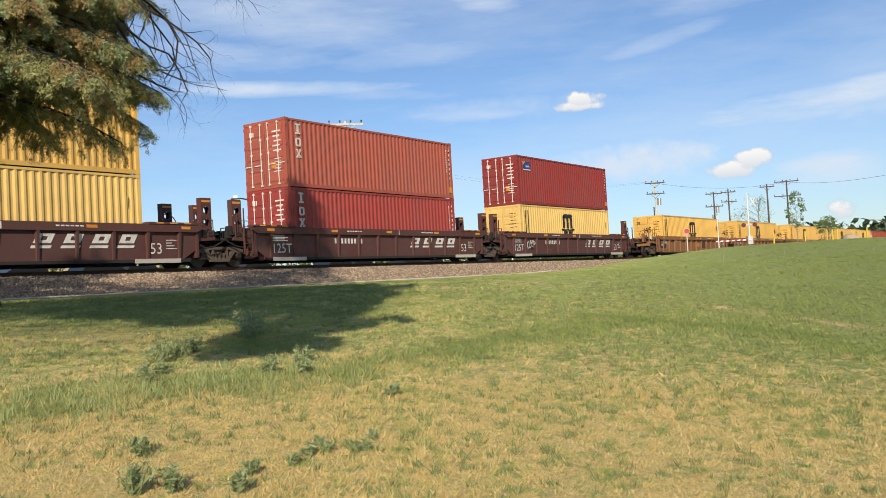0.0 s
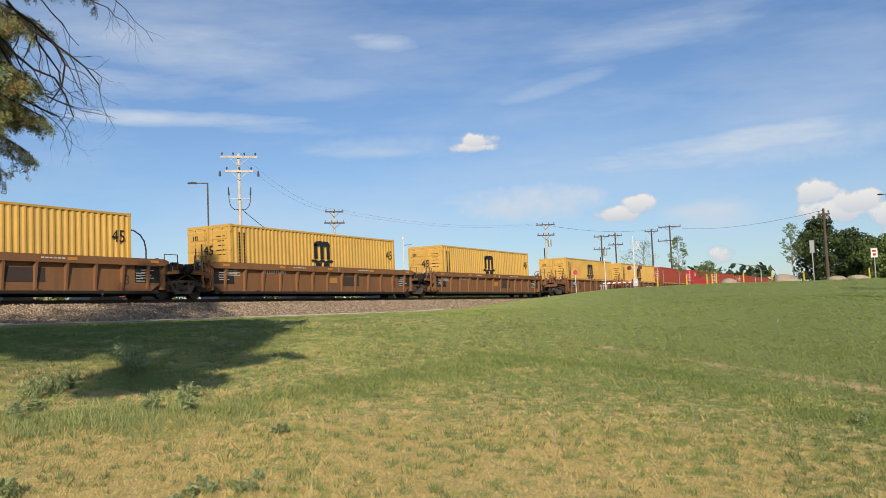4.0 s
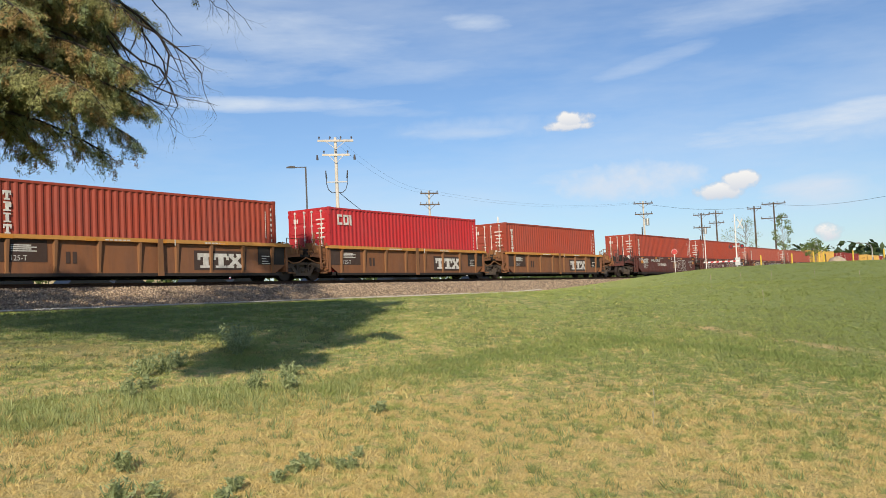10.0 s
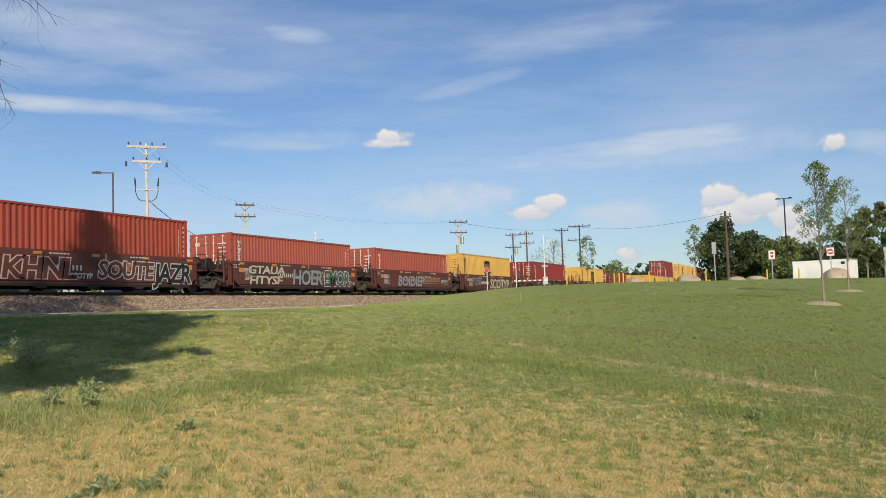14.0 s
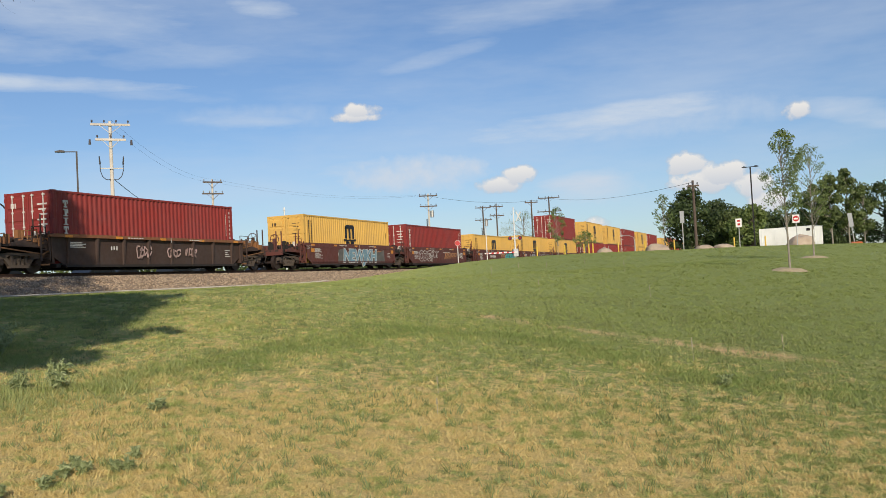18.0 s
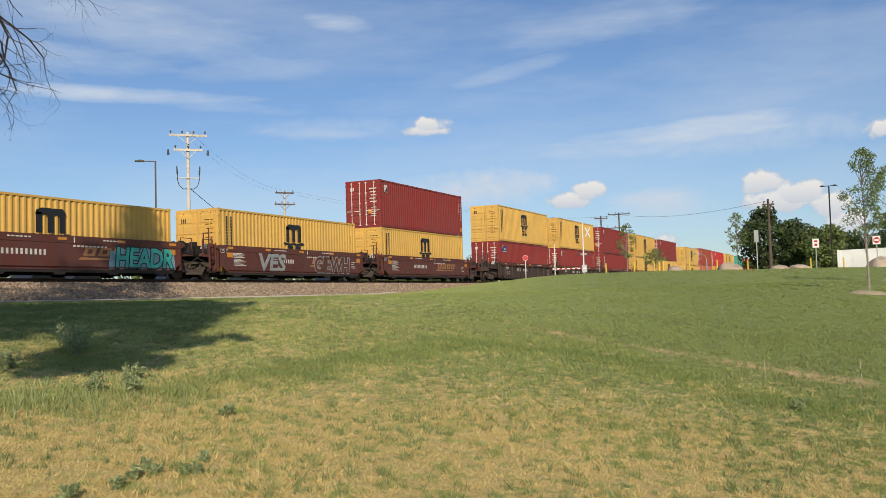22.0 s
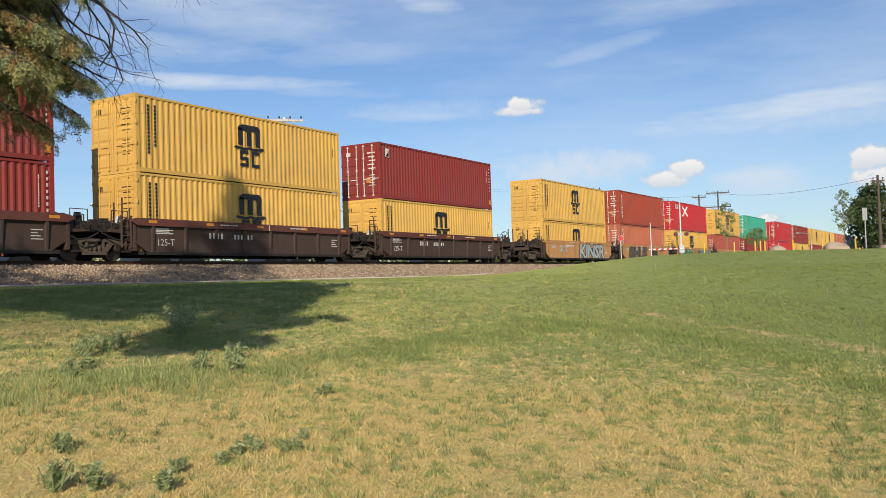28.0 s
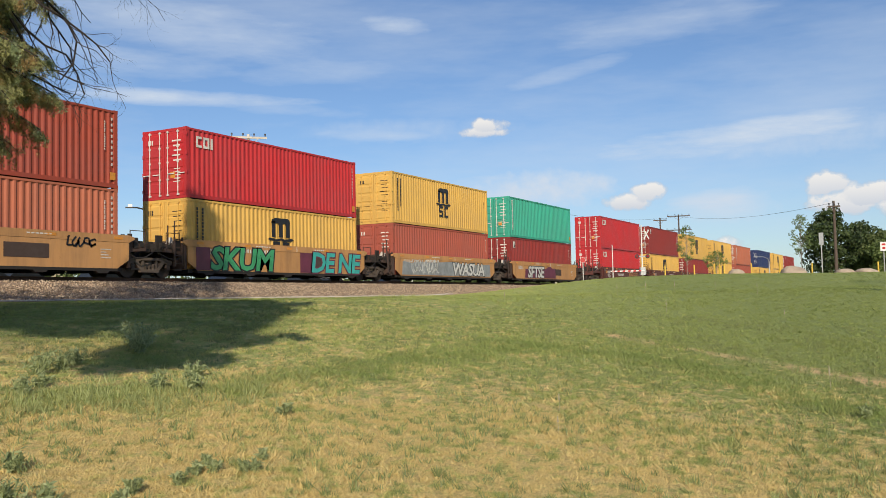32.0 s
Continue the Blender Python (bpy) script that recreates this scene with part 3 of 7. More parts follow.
def car_end(root, kind, x0, x1, s, mat, dark, is_end):
    """The deck over a truck between x0 (the well) and x1, at the end s of a unit."""
    lo, hi = sorted((s * x0, s * x1))
    d = Shape().box(lo, -1.12, 1.00, hi, 1.12, 1.10)
    d.box(lo, -0.3, 0.72, hi, 0.3, 1.0)
    part("end_deck", d, dark, root)
    for y in (-1.30, 1.18):
        g = Shape().prism([(s * (x0 - 0.02), 0.55), (s * (x0 - 0.02), 1.48), (s * (x0 + 0.35), 1.42), (s * (x0 + (x1 - x0) * 0.75), 1.12), (s * (x0 + (x1 - x0) * 0.75), 1.0), (s * (x0 + 0.3), 0.95)], y, y + 0.12)
        part("end_gusset", g, mat, root)
    part("end_bulkhead", Shape().box(min(s * x0, s * (x0 + 0.12)), -1.45, 0.35, max(s * x0, s * (x0 + 0.12)), 1.45, 1.5), mat, root)
    if s < 0 or is_end:
        ladder(root, s * (x0 + 0.18) - (0.47 if s < 0 else 0), -1.42, 0.45, 1.6, mat)
    b = Shape()
    b.box(min(s * (x0 + 0.4), s * (x0 + 0.95)), -0.95, 1.10, max(s * (x0 + 0.4), s * (x0 + 0.95)), -0.45, 1.36)
    b.rod((s * (x0 + 0.5), -0.2, 1.28), (s * (x0 + 1.2), -0.2, 1.28), 0.13, None, 10)
    b.rod((s * (x0 + 0.65), 0.35, 1.3), (s * (x0 + 0.95), 0.35, 1.3), 0.2, None, 10)
    part("brake_gear", b, dark, root)
    for a, top in ((0.42, 2.25), (0.78, 2.05)):
        if s < 0:
            part("stanchion", Shape().rod((s * (x0 + a), -1.22, 1.08), (s * (x0 + a), -1.22, top), 0.032, None, 6), mat, root)
    part("valve_cover", Shape().rod((s * (x0 + 0.3), -0.85, 1.36), (s * (x0 + 0.3), -0.85, 1.62), 0.2, 0.07, 10).box(s * (x0 + 0.3) - 0.17, -1.05, 1.1, s * (x0 + 0.3) + 0.17, -0.7, 1.36), SIGN_DUST if s < 0 else dark, root)
    g = Shape()
    for k in range(3):
        g.box(s * (x0 + 0.5 + k * 0.3) - 0.09, -1.34, 1.1 + 0.05 * k, s * (x0 + 0.5 + k * 0.3) + 0.09, -1.16, 1.36 - 0.06 * k)
    g.tube([(s * (x0 + 0.15), -1.36, 0.85), (s * (x0 + 0.5), -1.37, 0.7), (s * (x0 + 0.9), -1.36, 0.75), (s * x1, -1.30, 0.95)], 0.03, 5)
    g.box(min(s * (x0 + 0.2), s * (x0 + 0.6)), -1.40, 0.28, max(s * (x0 + 0.2), s * (x0 + 0.6)), -1.34, 0.34)
    part("lever_gear", g, dark if kind != "ochre40" else CAR_RUST, root)
    rg = random.Random(int(well_seed(kind)) + (3 if s < 0 else 8) + (20 if is_end else 0))
    rig = Shape()
    for k in range(16 if is_end else 9):
        a, b, c = rg.uniform(x0 + 0.25, x1 - 0.15), rg.uniform(-1.28, -0.2), rg.uniform(1.08, 1.5)
        wx, wy, wz = rg.uniform(0.04, 0.16), rg.uniform(0.04, 0.12), rg.uniform(0.05, 0.2)
        if k % 3:
            rig.box(s * a - wx, b - wy, 1.08, s * a + wx, b + wy, c + wz)
        else:
            rig.tube([(s * a, b, 1.08), (s * a, b, c + 0.1), (s * (a - 0.4), b - 0.05, c + 0.16), (s * (a - 0.5), b - 0.05, 1.0)], 0.028, 5)
    part("brake_rigging", rig, CAR_RUST if kind == "ochre40" else dark, root, kind="stuff")
    hand_rail(root, [(s * (x0 + 0.25), -1.3, 1.1), (s * (x0 + 0.25), -1.3, 1.75), (s * (x0 + 0.95), -1.3, 1.75), (s * (x0 + 0.95), -1.3, 1.1)], mat)
    if is_end:
        c = Shape().box(min(s * x1, s * (x1 + 0.75)), -0.12, 0.72, max(s * x1, s * (x1 + 0.75)), 0.12, 0.98)
        c.prism([(s * (x1 + 0.7), -0.2), (s * (x1 + 1.0), -0.26), (s * (x1 + 1.0), 0.1), (s * (x1 + 0.85), 0.24), (s * (x1 + 0.7), 0.2)], 0.70, 1.0, "z")
        part("coupler", c, GRIME, root)
        part("end_sill", Shape().box(min(s * (x1 - 0.12), s * x1), -1.35, 0.8, max(s * (x1 - 0.12), s * x1), 1.35, 1.12), mat, root)
        hose = [(s * (x1 + 0.1), -0.4, 0.8), (s * (x1 + 0.35), -0.42, 0.45), (s * (x1 + 0.8), -0.4, 0.38), (s * (x1 + 1.0), -0.38, 0.5)]
        part("brake_hose", Shape().tube(hose, 0.03), GRIME, root)
        wheel = Shape()
        n = 14
        ring = [(s * (x1 - 0.25), -0.75 + 0.27 * math.cos(2 * math.pi * i / n), 1.72 + 0.27 * math.sin(2 * math.pi * i / n)) for i in range(n + 1)]
        wheel.tube(ring, 0.022, 5)
        for i in range(0, n, 3):
            wheel.rod(ring[i], (s * (x1 - 0.25), -0.75, 1.72), 0.015, None, 4)
        part("brake_wheel", wheel, mat, root)
        part("brake_stand", Shape().box(s * (x1 - 0.2) - 0.04, -0.83, 1.08, s * (x1 - 0.2) + 0.04, -0.67, 1.75), mat, root)
        for y in (-1.28, -0.95):
            part("stanchion", Shape().rod((s * (x1 - 0.1), y, 1.1), (s * (x1 - 0.1), y, 2.15), 0.035, None, 6), mat, root)


def well_car(kind, label, well, pitch, first, last, gap):
    """One unit of a well car. well: half the well's length; pitch: half the way to the next unit; gap: half the way to the next car."""
    mats = {"brown53": (CAR_BROWN, CAR_BROWN, GRIME), "rust53": (CAR_RUST, CAR_RUST, GRIME), "ochre40": (CAR_OLIVE, CAR_SILL, GRIME), "red40": (CAR_RED, CAR_RED, GRIME),
            "dark40": (CAR_DARK, CAR_RED, GRIME), "yellow40": (CAR_YELLOW, CAR_YELLOW, GRIME)}
    mat, sill, dark = mats[kind]
    sooty = kind == "ochre40" and first and last
    rib_paint = CAR_RUST if kind == "ochre40" else mat
    if sooty:
        mat, sill, rib_paint = CAR_DARK, CAR_OLIVE, CAR_DARK
    root = tagged(new("well_car"), label, "rail car")
    ribbed = kind in ("brown53", "rust53", "ochre40", "dark40")
    for s in (-1, 1):
        o = 1.53
        low, top = (1.37, 1.50) if kind == "ochre40" else (1.26, 1.53)
        y0, y1 = sorted((s * o, s * (o - 0.16)))
        part("top_chord", Shape().prism([(-well - 0.25, 1.38), (-well - 0.25, 1.45), (-well, top), (well, top), (well + 0.25, 1.45), (well + 0.25, 1.38), (well, low), (-well, low)], y0, y1), sill, root)
        inset = o - ({"brown53": 0.13, "rust53": 0.17, "ochre40": 0.15, "dark40": 0.12}[kind] if ribbed else 0.015)
        p0, p1 = sorted((s * inset, s * (inset - 0.03)))
        web = Shape().prism([(-well, low - 0.002), (well, low - 0.002), (well, 0.62), (well - 0.55, 0.30), (-well + 0.55, 0.30), (-well, 0.62)], p0, p1)
        panel = part("side_panel", web, mat, root)
        # bottom chord in black: the shadow beneath the side, put into its colour
        c0, c1 = sorted((s * (o - 0.01), s * (o - 0.2)))
        part("bottom_chord", Shape().prism([(-well + 0.55, 0.20), (well - 0.55, 0.20), (well - 0.5, 0.298), (-well + 0.5, 0.298)], c0, c1), dark, root)
        if ribbed:
            n = {"brown53": 12, "rust53": 13, "ochre40": 8, "dark40": 8}[kind]
            # a wedge that leans out from foot to top, with a short foot plate
            tip, root_y = s * (o - 0.012), s * (inset + 0.002)
            wedge = Shape()
            for w0, yy in ((0.065, root_y), (0.05, tip)):
                wedge.v += [(-w0, yy, low - 0.005), (w0, yy, low - 0.005), (w0 * 0.8, yy if yy == root_y else s * (inset + 0.06), 0.34), (-w0 * 0.8, yy if yy == root_y else s * (inset + 0.06), 0.34)]
            wedge.f = [(0, 1, 2, 3), (7, 6, 5, 4), (0, 4, 5, 1), (1, 5, 6, 2), (2, 6, 7, 3), (3, 7, 4, 0)]
            if s > 0:
                wedge.f = [q[::-1] for q in wedge.f]
            f0, f1 = sorted((root_y, s * (inset + 0.075)))
            wedge.box(-0.075, f0, 0.302, 0.075, f1, 0.338)
            base = wedge.mesh("rib", rib_paint)
            for i in range(n):
                x = -well + 0.75 + i * (2 * well - 1.5) / (n - 1)
                rb = part("rib", base, rib_paint, panel)
                rb.location.x = x
        else:
            for i in range(5):
                x = -well + 1.2 + i * (2 * well - 2.4) / 4
                part("jack_pad", Shape().prism([(x - 0.3, 0.2), (x + 0.3, 0.2), (x + 0.2, 0.12), (x - 0.2, 0.12)], c0, c1), dark, root)
    beam = Shape().box(-0.12, -1.36, 0.2, 0.12, 1.36, 0.345).mesh("floor_beam", dark)
    for i in range(7):
        part("floor_beam", beam, dark, root).location.x = -well + 0.3 + i * (2 * well - 0.6) / 6
    ends = ((-1, first), (1, last))
    for s, at_end in ends:
        x1 = gap - 0.85 if at_end else pitch - 0.06
        car_end(root, kind, well, x1, s, CAR_DARK if kind in ("yellow40", "dark40") else mat, dark, at_end)
        if at_end:
            truck(root, s * (gap - 2.05))
    if not last:
        truck(root, pitch)
    dress(root, kind, well, sooty)
    return root


def holed_plate(s, x, z, hw, hh, r, y0, y1, n=16):
    """A plate in the xz plane with one round hole through it."""
    k = len(s.v)
    for y in (y0, y1):
        for i in range(n):
            g = 2 * math.pi * (i + 0.5) / n
            c, d = math.cos(g), math.sin(g)
            q = min(hw / max(abs(c), 1e-6), hh / max(abs(d), 1e-6))
            s.v += [(x + r * c, y, z + r * d), (x + q * c, y, z + q * d)]
    for i in range(n):
        j = (i + 1) % n
        a, b, c, d = k + 2 * i, k + 2 * i + 1, k + 2 * j + 1, k + 2 * j
        m = 2 * n
        s.f += [(a, b, c, d), (d + m, c + m, b + m, a + m), (a, d, d + m, a + m)]
    return s


GR_ORANGE = plain("faded orange brand paint", (0.42, 0.20, 0.08), 0.6, 0, 3, 0.4, 0)


def dress(root, kind, well, sooty):
    """Stencils, reflectors and plates on the near side."""
    y = -1.532
    strip = Shape().box(0, y - 0.006, 1.36, 0.4, y, 1.46).mesh("reflector", AMBER)
    for i in range(5):
        part("reflector", strip, AMBER, root).location.x = -well + 0.5 + i * (2 * well - 1.2) / 4
    w = Shape()
    yp = y + {"brown53": 0.122, "rust53": 0.162, "ochre40": 0.142, "dark40": 0.112}.get(kind, 0.012)
    for i in range(4):
        w.box(-well + 0.9, yp - 0.006, 0.98 + i * 0.06, -well + 1.75 - 0.18 * (i % 2), yp, 1.015 + i * 0.06)
        w.box(well - 1.3, yp - 0.006, 0.66 + i * 0.1, well - 0.85 - 0.1 * (i % 3), yp, 0.69 + i * 0.1)
    if kind == "brown53":
        for i in range(4):
            x = well - 6.3 + i * 1.02
            for z0, z1 in ((0.86, 0.95), (1.08, 1.17)):
                k0, k1 = 0.55 * (z0 - 0.86), 0.55 * (z1 - 0.86)
                w.prism([(x + k0, z0), (x + 0.6 + k0, z0), (x + 0.6 + k1, z1), (x + k1, z1)], yp - 0.006, yp)
            w.prism([(x, 0.86), (x + 0.2, 0.86), (x + 0.37, 1.17), (x + 0.17, 1.17)], yp - 0.007, yp)
            w.prism([(x + 0.4, 0.86), (x + 0.6, 0.86), (x + 0.77, 1.17), (x + 0.57, 1.17)], yp - 0.007, yp)
            w.prism([(x - 0.1, 0.70), (x + 0.58, 0.70), (x + 0.63, 0.79), (x - 0.05, 0.79)], yp - 0.006, yp)
        bars_flat(w, -well + 4.6, 0.88, 9, 0.27, yp)
    elif sooty:
        bars_flat(w, -well + 3.2, 0.9, 3, 0.2, yp)
    elif kind == "ochre40":
        k = Shape().box(1.62, yp - 0.006, 0.42, 4.2, yp, 1.14)
        part("lettering_panel", k, CAR_DARK, root)
        slab_mark(w, 1.78, 0.50, 0.78, 0.54, yp - 0.006, "post")
        slab_mark(w, 2.52, 0.50, 0.78, 0.54, yp - 0.006, "post")
        slab_mark(w, 3.22, 0.50, 0.82, 0.54, yp - 0.006, "waist")
        part("soot_panel", Shape().box(-well + 0.05, yp - 0.005, 0.66, -well + 2.1, yp, 1.34), CAR_DARK, root)
        o = part("stencil", lettering("125-T", 0.24, WHITE), WHITE, root, "white stencilled load limit mark")
        o.location = (-well + 0.85, yp - 0.010, 0.70)
        n40 = Shape()
        for a in (0.0, 0.24):
            n40.box(-well + 2.75 + a, yp - 0.008, 0.62, -well + 2.9 + a, yp, 1.0)
        part("stencil", n40, CAR_DARK, root)
        part("centre_post", Shape().prism([(-0.13, 0.2), (0.13, 0.2), (0.1, 1.5), (-0.1, 1.5)], -1.56, -1.531), CAR_RUST, root)
        part("lettering_panel", Shape().box(well - 1.5, yp - 0.005, 0.64, well - 0.02, yp, 1.34), GRIME, root)
    elif kind == "red40":
        bars_flat(w, -well + 3.9, 0.80, 10, 0.24, yp)
        for k in range(6):
            w.box(-well + 0.95, yp - 0.006, 0.62 + 0.055 * k, -well + 1.85 - 0.2 * (k % 3), yp, 0.645 + 0.055 * k)
        for k in range(9):
            w.box(0.6 + 0.19 * k, yp - 0.006, 1.13, 0.72 + 0.19 * k, yp, 1.19)
        part("reflector", Shape().box(-well + 0.45, y - 0.008, 0.98, -well + 0.85, y, 1.2), AMBER, root)
        part("reflector", Shape().box(well - 0.75, y - 0.008, 0.98, well - 0.35, y, 1.2), AMBER, root)
        lip = Shape().prism([(-well + 0.5, 0.40), (well - 0.5, 0.40), (well - 0.5, 0.43), (-well + 0.5, 0.43)], y - 0.035, y + 0.05)
        part("side_lip", lip, CAR_RED, root)
    elif kind == "dark40":
        bars_flat(w, -well + 3.6, 0.86, 4, 0.27, yp)
        bars_flat(w, -well + 5.0, 0.86, 6, 0.24, yp)
    else:
        k = Shape().box(1.2, yp - 0.006, 0.6, 2.9, yp, 1.08)
        part("lettering_panel", k, CAR_DARK, root)
        bars_flat(w, -well + 3.4, 1.1, 10, 0.2, yp)
    for x in (-0.35, 0.32):
        for i in range(6):
            w.box(well * x + i * 0.17, y - 0.006, 1.39, well * x + 0.12 + i * 0.17, y, 1.435)
    w.box(well * 0.1, y - 0.006, 1.28, well * 0.1 + 0.04, y, 1.5)
    part("stencil", w, WHITE, root, kind="stuff")
    if kind == "brown53":
        for txt, x in (("125T", -well + 0.82), ("53", well - 2.0)):
            o = part("stencil", lettering(txt, 0.54, WHITE), WHITE, root, "white stencilled load limit mark")
            o.location = (x, yp - 0.008, 0.50)
    elif kind == "dark40":
        o = part("stencil", lettering("125-T", 0.36, WHITE), WHITE, root, "white stencilled load limit mark")
        o.location = (-well + 0.95, yp - 0.008, 0.55)
    elif kind == "red40":
        o = part("stencil", lettering("125 T", 0.26, WHITE), WHITE, root, "white stencilled load limit mark")
        o.location = (-well - 0.12, yp - 0.03, 1.18)
        for i in range(4):
            ob = Shape()
            x = well - 5.3 + i * 0.72
            for z0, z1, a, b in ((0.82, 0.90, 0.0, 0.56), (1.06, 1.14, 0.0, 0.56), (0.82, 1.14, 0.0, 0.17), (0.82, 1.14, 0.40, 0.56)):
                k0, k1 = 0.5 * (z0 - 0.82), 0.5 * (z1 - 0.82)
                ob.prism([(x + a + k0, z0), (x + b + k0, z0), (x + b + k1, z1), (x + a + k1, z1)], yp - 0.006 - 0.001 * (b - a < 0.3), yp)
            part("brand_mark", ob, GR_ORANGE, root, "faded orange slanted mark")
        part("swoosh_mark", Shape().prism([(well - 5.5, 0.66), (well - 2.2, 0.72), (well - 5.4, 0.76)], yp - 0.006, yp), GR_ORANGE, root)
    elif kind == "rust53":
        for x in (-well + 0.1, well - 1.35):
            part("soot_panel", Shape().box(x, yp - 0.005, 0.62, x + 1.25, yp, 1.25), GRIME, root)
            tl = Shape()
            for k in range(4):
                tl.box(x + 0.3, yp - 0.009, 0.78 + 0.1 * k, x + 0.95 - 0.12 * (k % 3), yp - 0.005, 0.81 + 0.1 * k)
            part("stencil", tl, WHITE, root, kind="stuff")
        o = part("stencil", lettering("53", 0.5, CAR_DARK), CAR_DARK, root, "dark stencilled load limit mark")
        o.location = (well - 2.1, yp - 0.008, 0.55)
        part("faded_patch", Shape().box(-well + 8.3, yp - 0.004, 0.72, -well + 9.1, yp, 1.0), CAR_SILL, root)
    if kind == "brown53":
        pad = Shape().box(0, -1.55, 0.17, 1.9, -1.525, 0.32).mesh("jacking_plate", SIGN_DUST)
        for x in (-well + 0.75, well - 2.7):
            part("jacking_plate", pad, SIGN_DUST, root).location.x = x
    if kind == "brown53":
        for s in (-1, 1):
            a, b = sorted((s * (well + 0.2), s * (well - 2.1)))
            part("walkway", Shape().box(a, -1.56, 1.532, b, -1.15, 1.60), CAR_BROWN, root)
            wk = Shape()
            for i in range(3):
                wk.box(a + 0.3 + 0.6 * i, -1.566, 1.545, a + 0.62 + 0.6 * i, -1.561, 1.59)
            part("reflector", wk, AMBER, root, kind="stuff")
        # perforated guide posts for stacked containers
        for s in (-1, 1):
            for y0 in (-1.2, 1.05):
                post, x = Shape(), s * (well + 0.75)
                for x0, x1 in ((x - 0.24, x - 0.22), (x + 0.22, x + 0.24)):
                    post.box(x0, y0, 1.1, x1, y0 + 0.24, 2.56)
                post.box(x - 0.24, y0, 2.56, x + 0.24, y0 + 0.24, 2.58)
                for yy in (y0, y0 + 0.225):
                    post.box(x - 0.22, yy, 1.1, x + 0.22, yy + 0.015, 1.5)
                    for zc in (1.68, 2.12):
                        holed_plate(post, x, zc, 0.22, 0.18, 0.145, yy, yy + 0.015)
                    post.box(x - 0.22, yy, 1.86, x + 0.22, yy + 0.015, 1.94)
                    post.box(x - 0.22, yy, 2.30, x + 0.22, yy + 0.015, 2.56)
                part("reflector", Shape().box(x - 0.2, y0 - 0.006, 2.42, x + 0.2, y0 - 0.001, 2.5), AMBER, root)
                part("guide_post", post, CAR_BROWN, root)


# ---- graffiti ----
GR = {"white": plain("white spray paint", (0.62, 0.62, 0.58), 0.5, 0, 4, 0.3, 0), "silver": plain("silver spray paint", (0.36, 0.38, 0.38), 0.45, 0.2, 3, 0.4, 0),
      "green": plain("green spray paint", (0.05, 0.33, 0.14), 0.5, 0, 3, 0.4, 0), "teal": plain("turquoise spray paint", (0.05, 0.42, 0.38), 0.5, 0, 3, 0.3, 0),
      "blue": plain("pale blue spray paint", (0.20, 0.36, 0.45), 0.5, 0, 3, 0.4, 0), "plum": plain("plum spray paint", (0.15, 0.03, 0.06), 0.5, 0, 2, 0.4, 0), "black": BLACK,
      "cream": plain("cream spray paint", (0.62, 0.55, 0.40), 0.5, 0, 3, 0.3, 0), "brown": CAR_RED, "orange": plain("faded orange mark paint", (0.42, 0.20, 0.08), 0.6, 0, 3, 0.4, 0), "pink": plain("pinkish white spray paint", (0.60, 0.42, 0.38), 0.5, 0, 3, 0.3, 0), "steel": plain("dark grey spray paint", (0.13, 0.125, 0.11), 0.5, 0, 3, 0.4, 0), "ice": plain("pale blue white spray paint", (0.48, 0.55, 0.56), 0.5, 0, 2, 0.35, 0), "forest": plain("dull green spray paint", (0.05, 0.12, 0.09), 0.5, 0, 3, 0.4, 0)}


def graffito(root, text, x, z, size, fill, edge="black", wide=1.0, y=-1.53):
    """Sprayed letters with a dark outline behind them."""
    for k, (grow, mat, dy) in enumerate(((1.0, fill, -0.012), (1.0, edge, -0.006))):
        cu = bpy.data.curves.new("letters", "FONT")
        cu.body, cu.size, cu.resolution_u, cu.offset, cu.shear = text, size, 2, (0.03 if k == 0 else 0.075) * size, 0.12
        cu.space_character = 0.92
        ob = new("letters", cu)
        me = bpy.data.meshes.new_from_object(ob.evaluated_get(bpy.context.evaluated_depsgraph_get()))
        bpy.data.objects.remove(ob)
        me.transform(Matrix.Diagonal((wide, 1, 1, 1)))
        me.transform(pose(0, 0, 0, 90, 0, 0))
        me.materials.clear()
        me.materials.append(GR[mat])
        o = part("graffiti", me, None, root, "sprayed graffiti letters" if k == 0 else "", kind="stuff")
        o.location = (x, y + dy, z)


def scribble(root, x, z, w, h, mat, seed, y=-1.53):
    """An unreadable tag: loops of sprayed line."""
    rnd = random.Random(seed)
    s = Shape()
    n = max(4, int(w / 0.22))
    for i in range(n):
        cx = x + (i + 0.5) * w / n
        pts = []
        for k in range(7):
            g = k / 6 * math.pi * rnd.uniform(1.2, 1.9) + rnd.uniform(0, 2)
            pts.append((cx + 0.62 * w / n * math.cos(g), z + h / 2 + 0.5 * h * rnd.uniform(0.7, 1.0) * math.sin(g)))
        for (a, b), (c, d) in zip(pts, pts[1:]):
            L = math.hypot(c - a, d - b) + 1e-6
            nx, nz = -(d - b) / L * 0.032, (c - a) / L * 0.032
            s.prism([(a - nx, b - nz), (c - nx, d - nz), (c + nx, d + nz), (a + nx, b + nz)], y - 0.008, y - 0.003)
    part("graffiti", s, GR[mat], root, "sprayed graffiti scrawl", kind="stuff")


# ---- the train: one row a unit, in running order ----
WHEELS = []
TRACK_Y = 27.65
SPEED, GAIN = 14.952, 0.0215


def run(t):
    """How far the train has come at t seconds, against its place at 16 s."""
    d = t - 16.0
    return SPEED * d + GAIN * d * d


HC, STD, L40, L45 = 2.896, 2.591, 12.192, 13.716
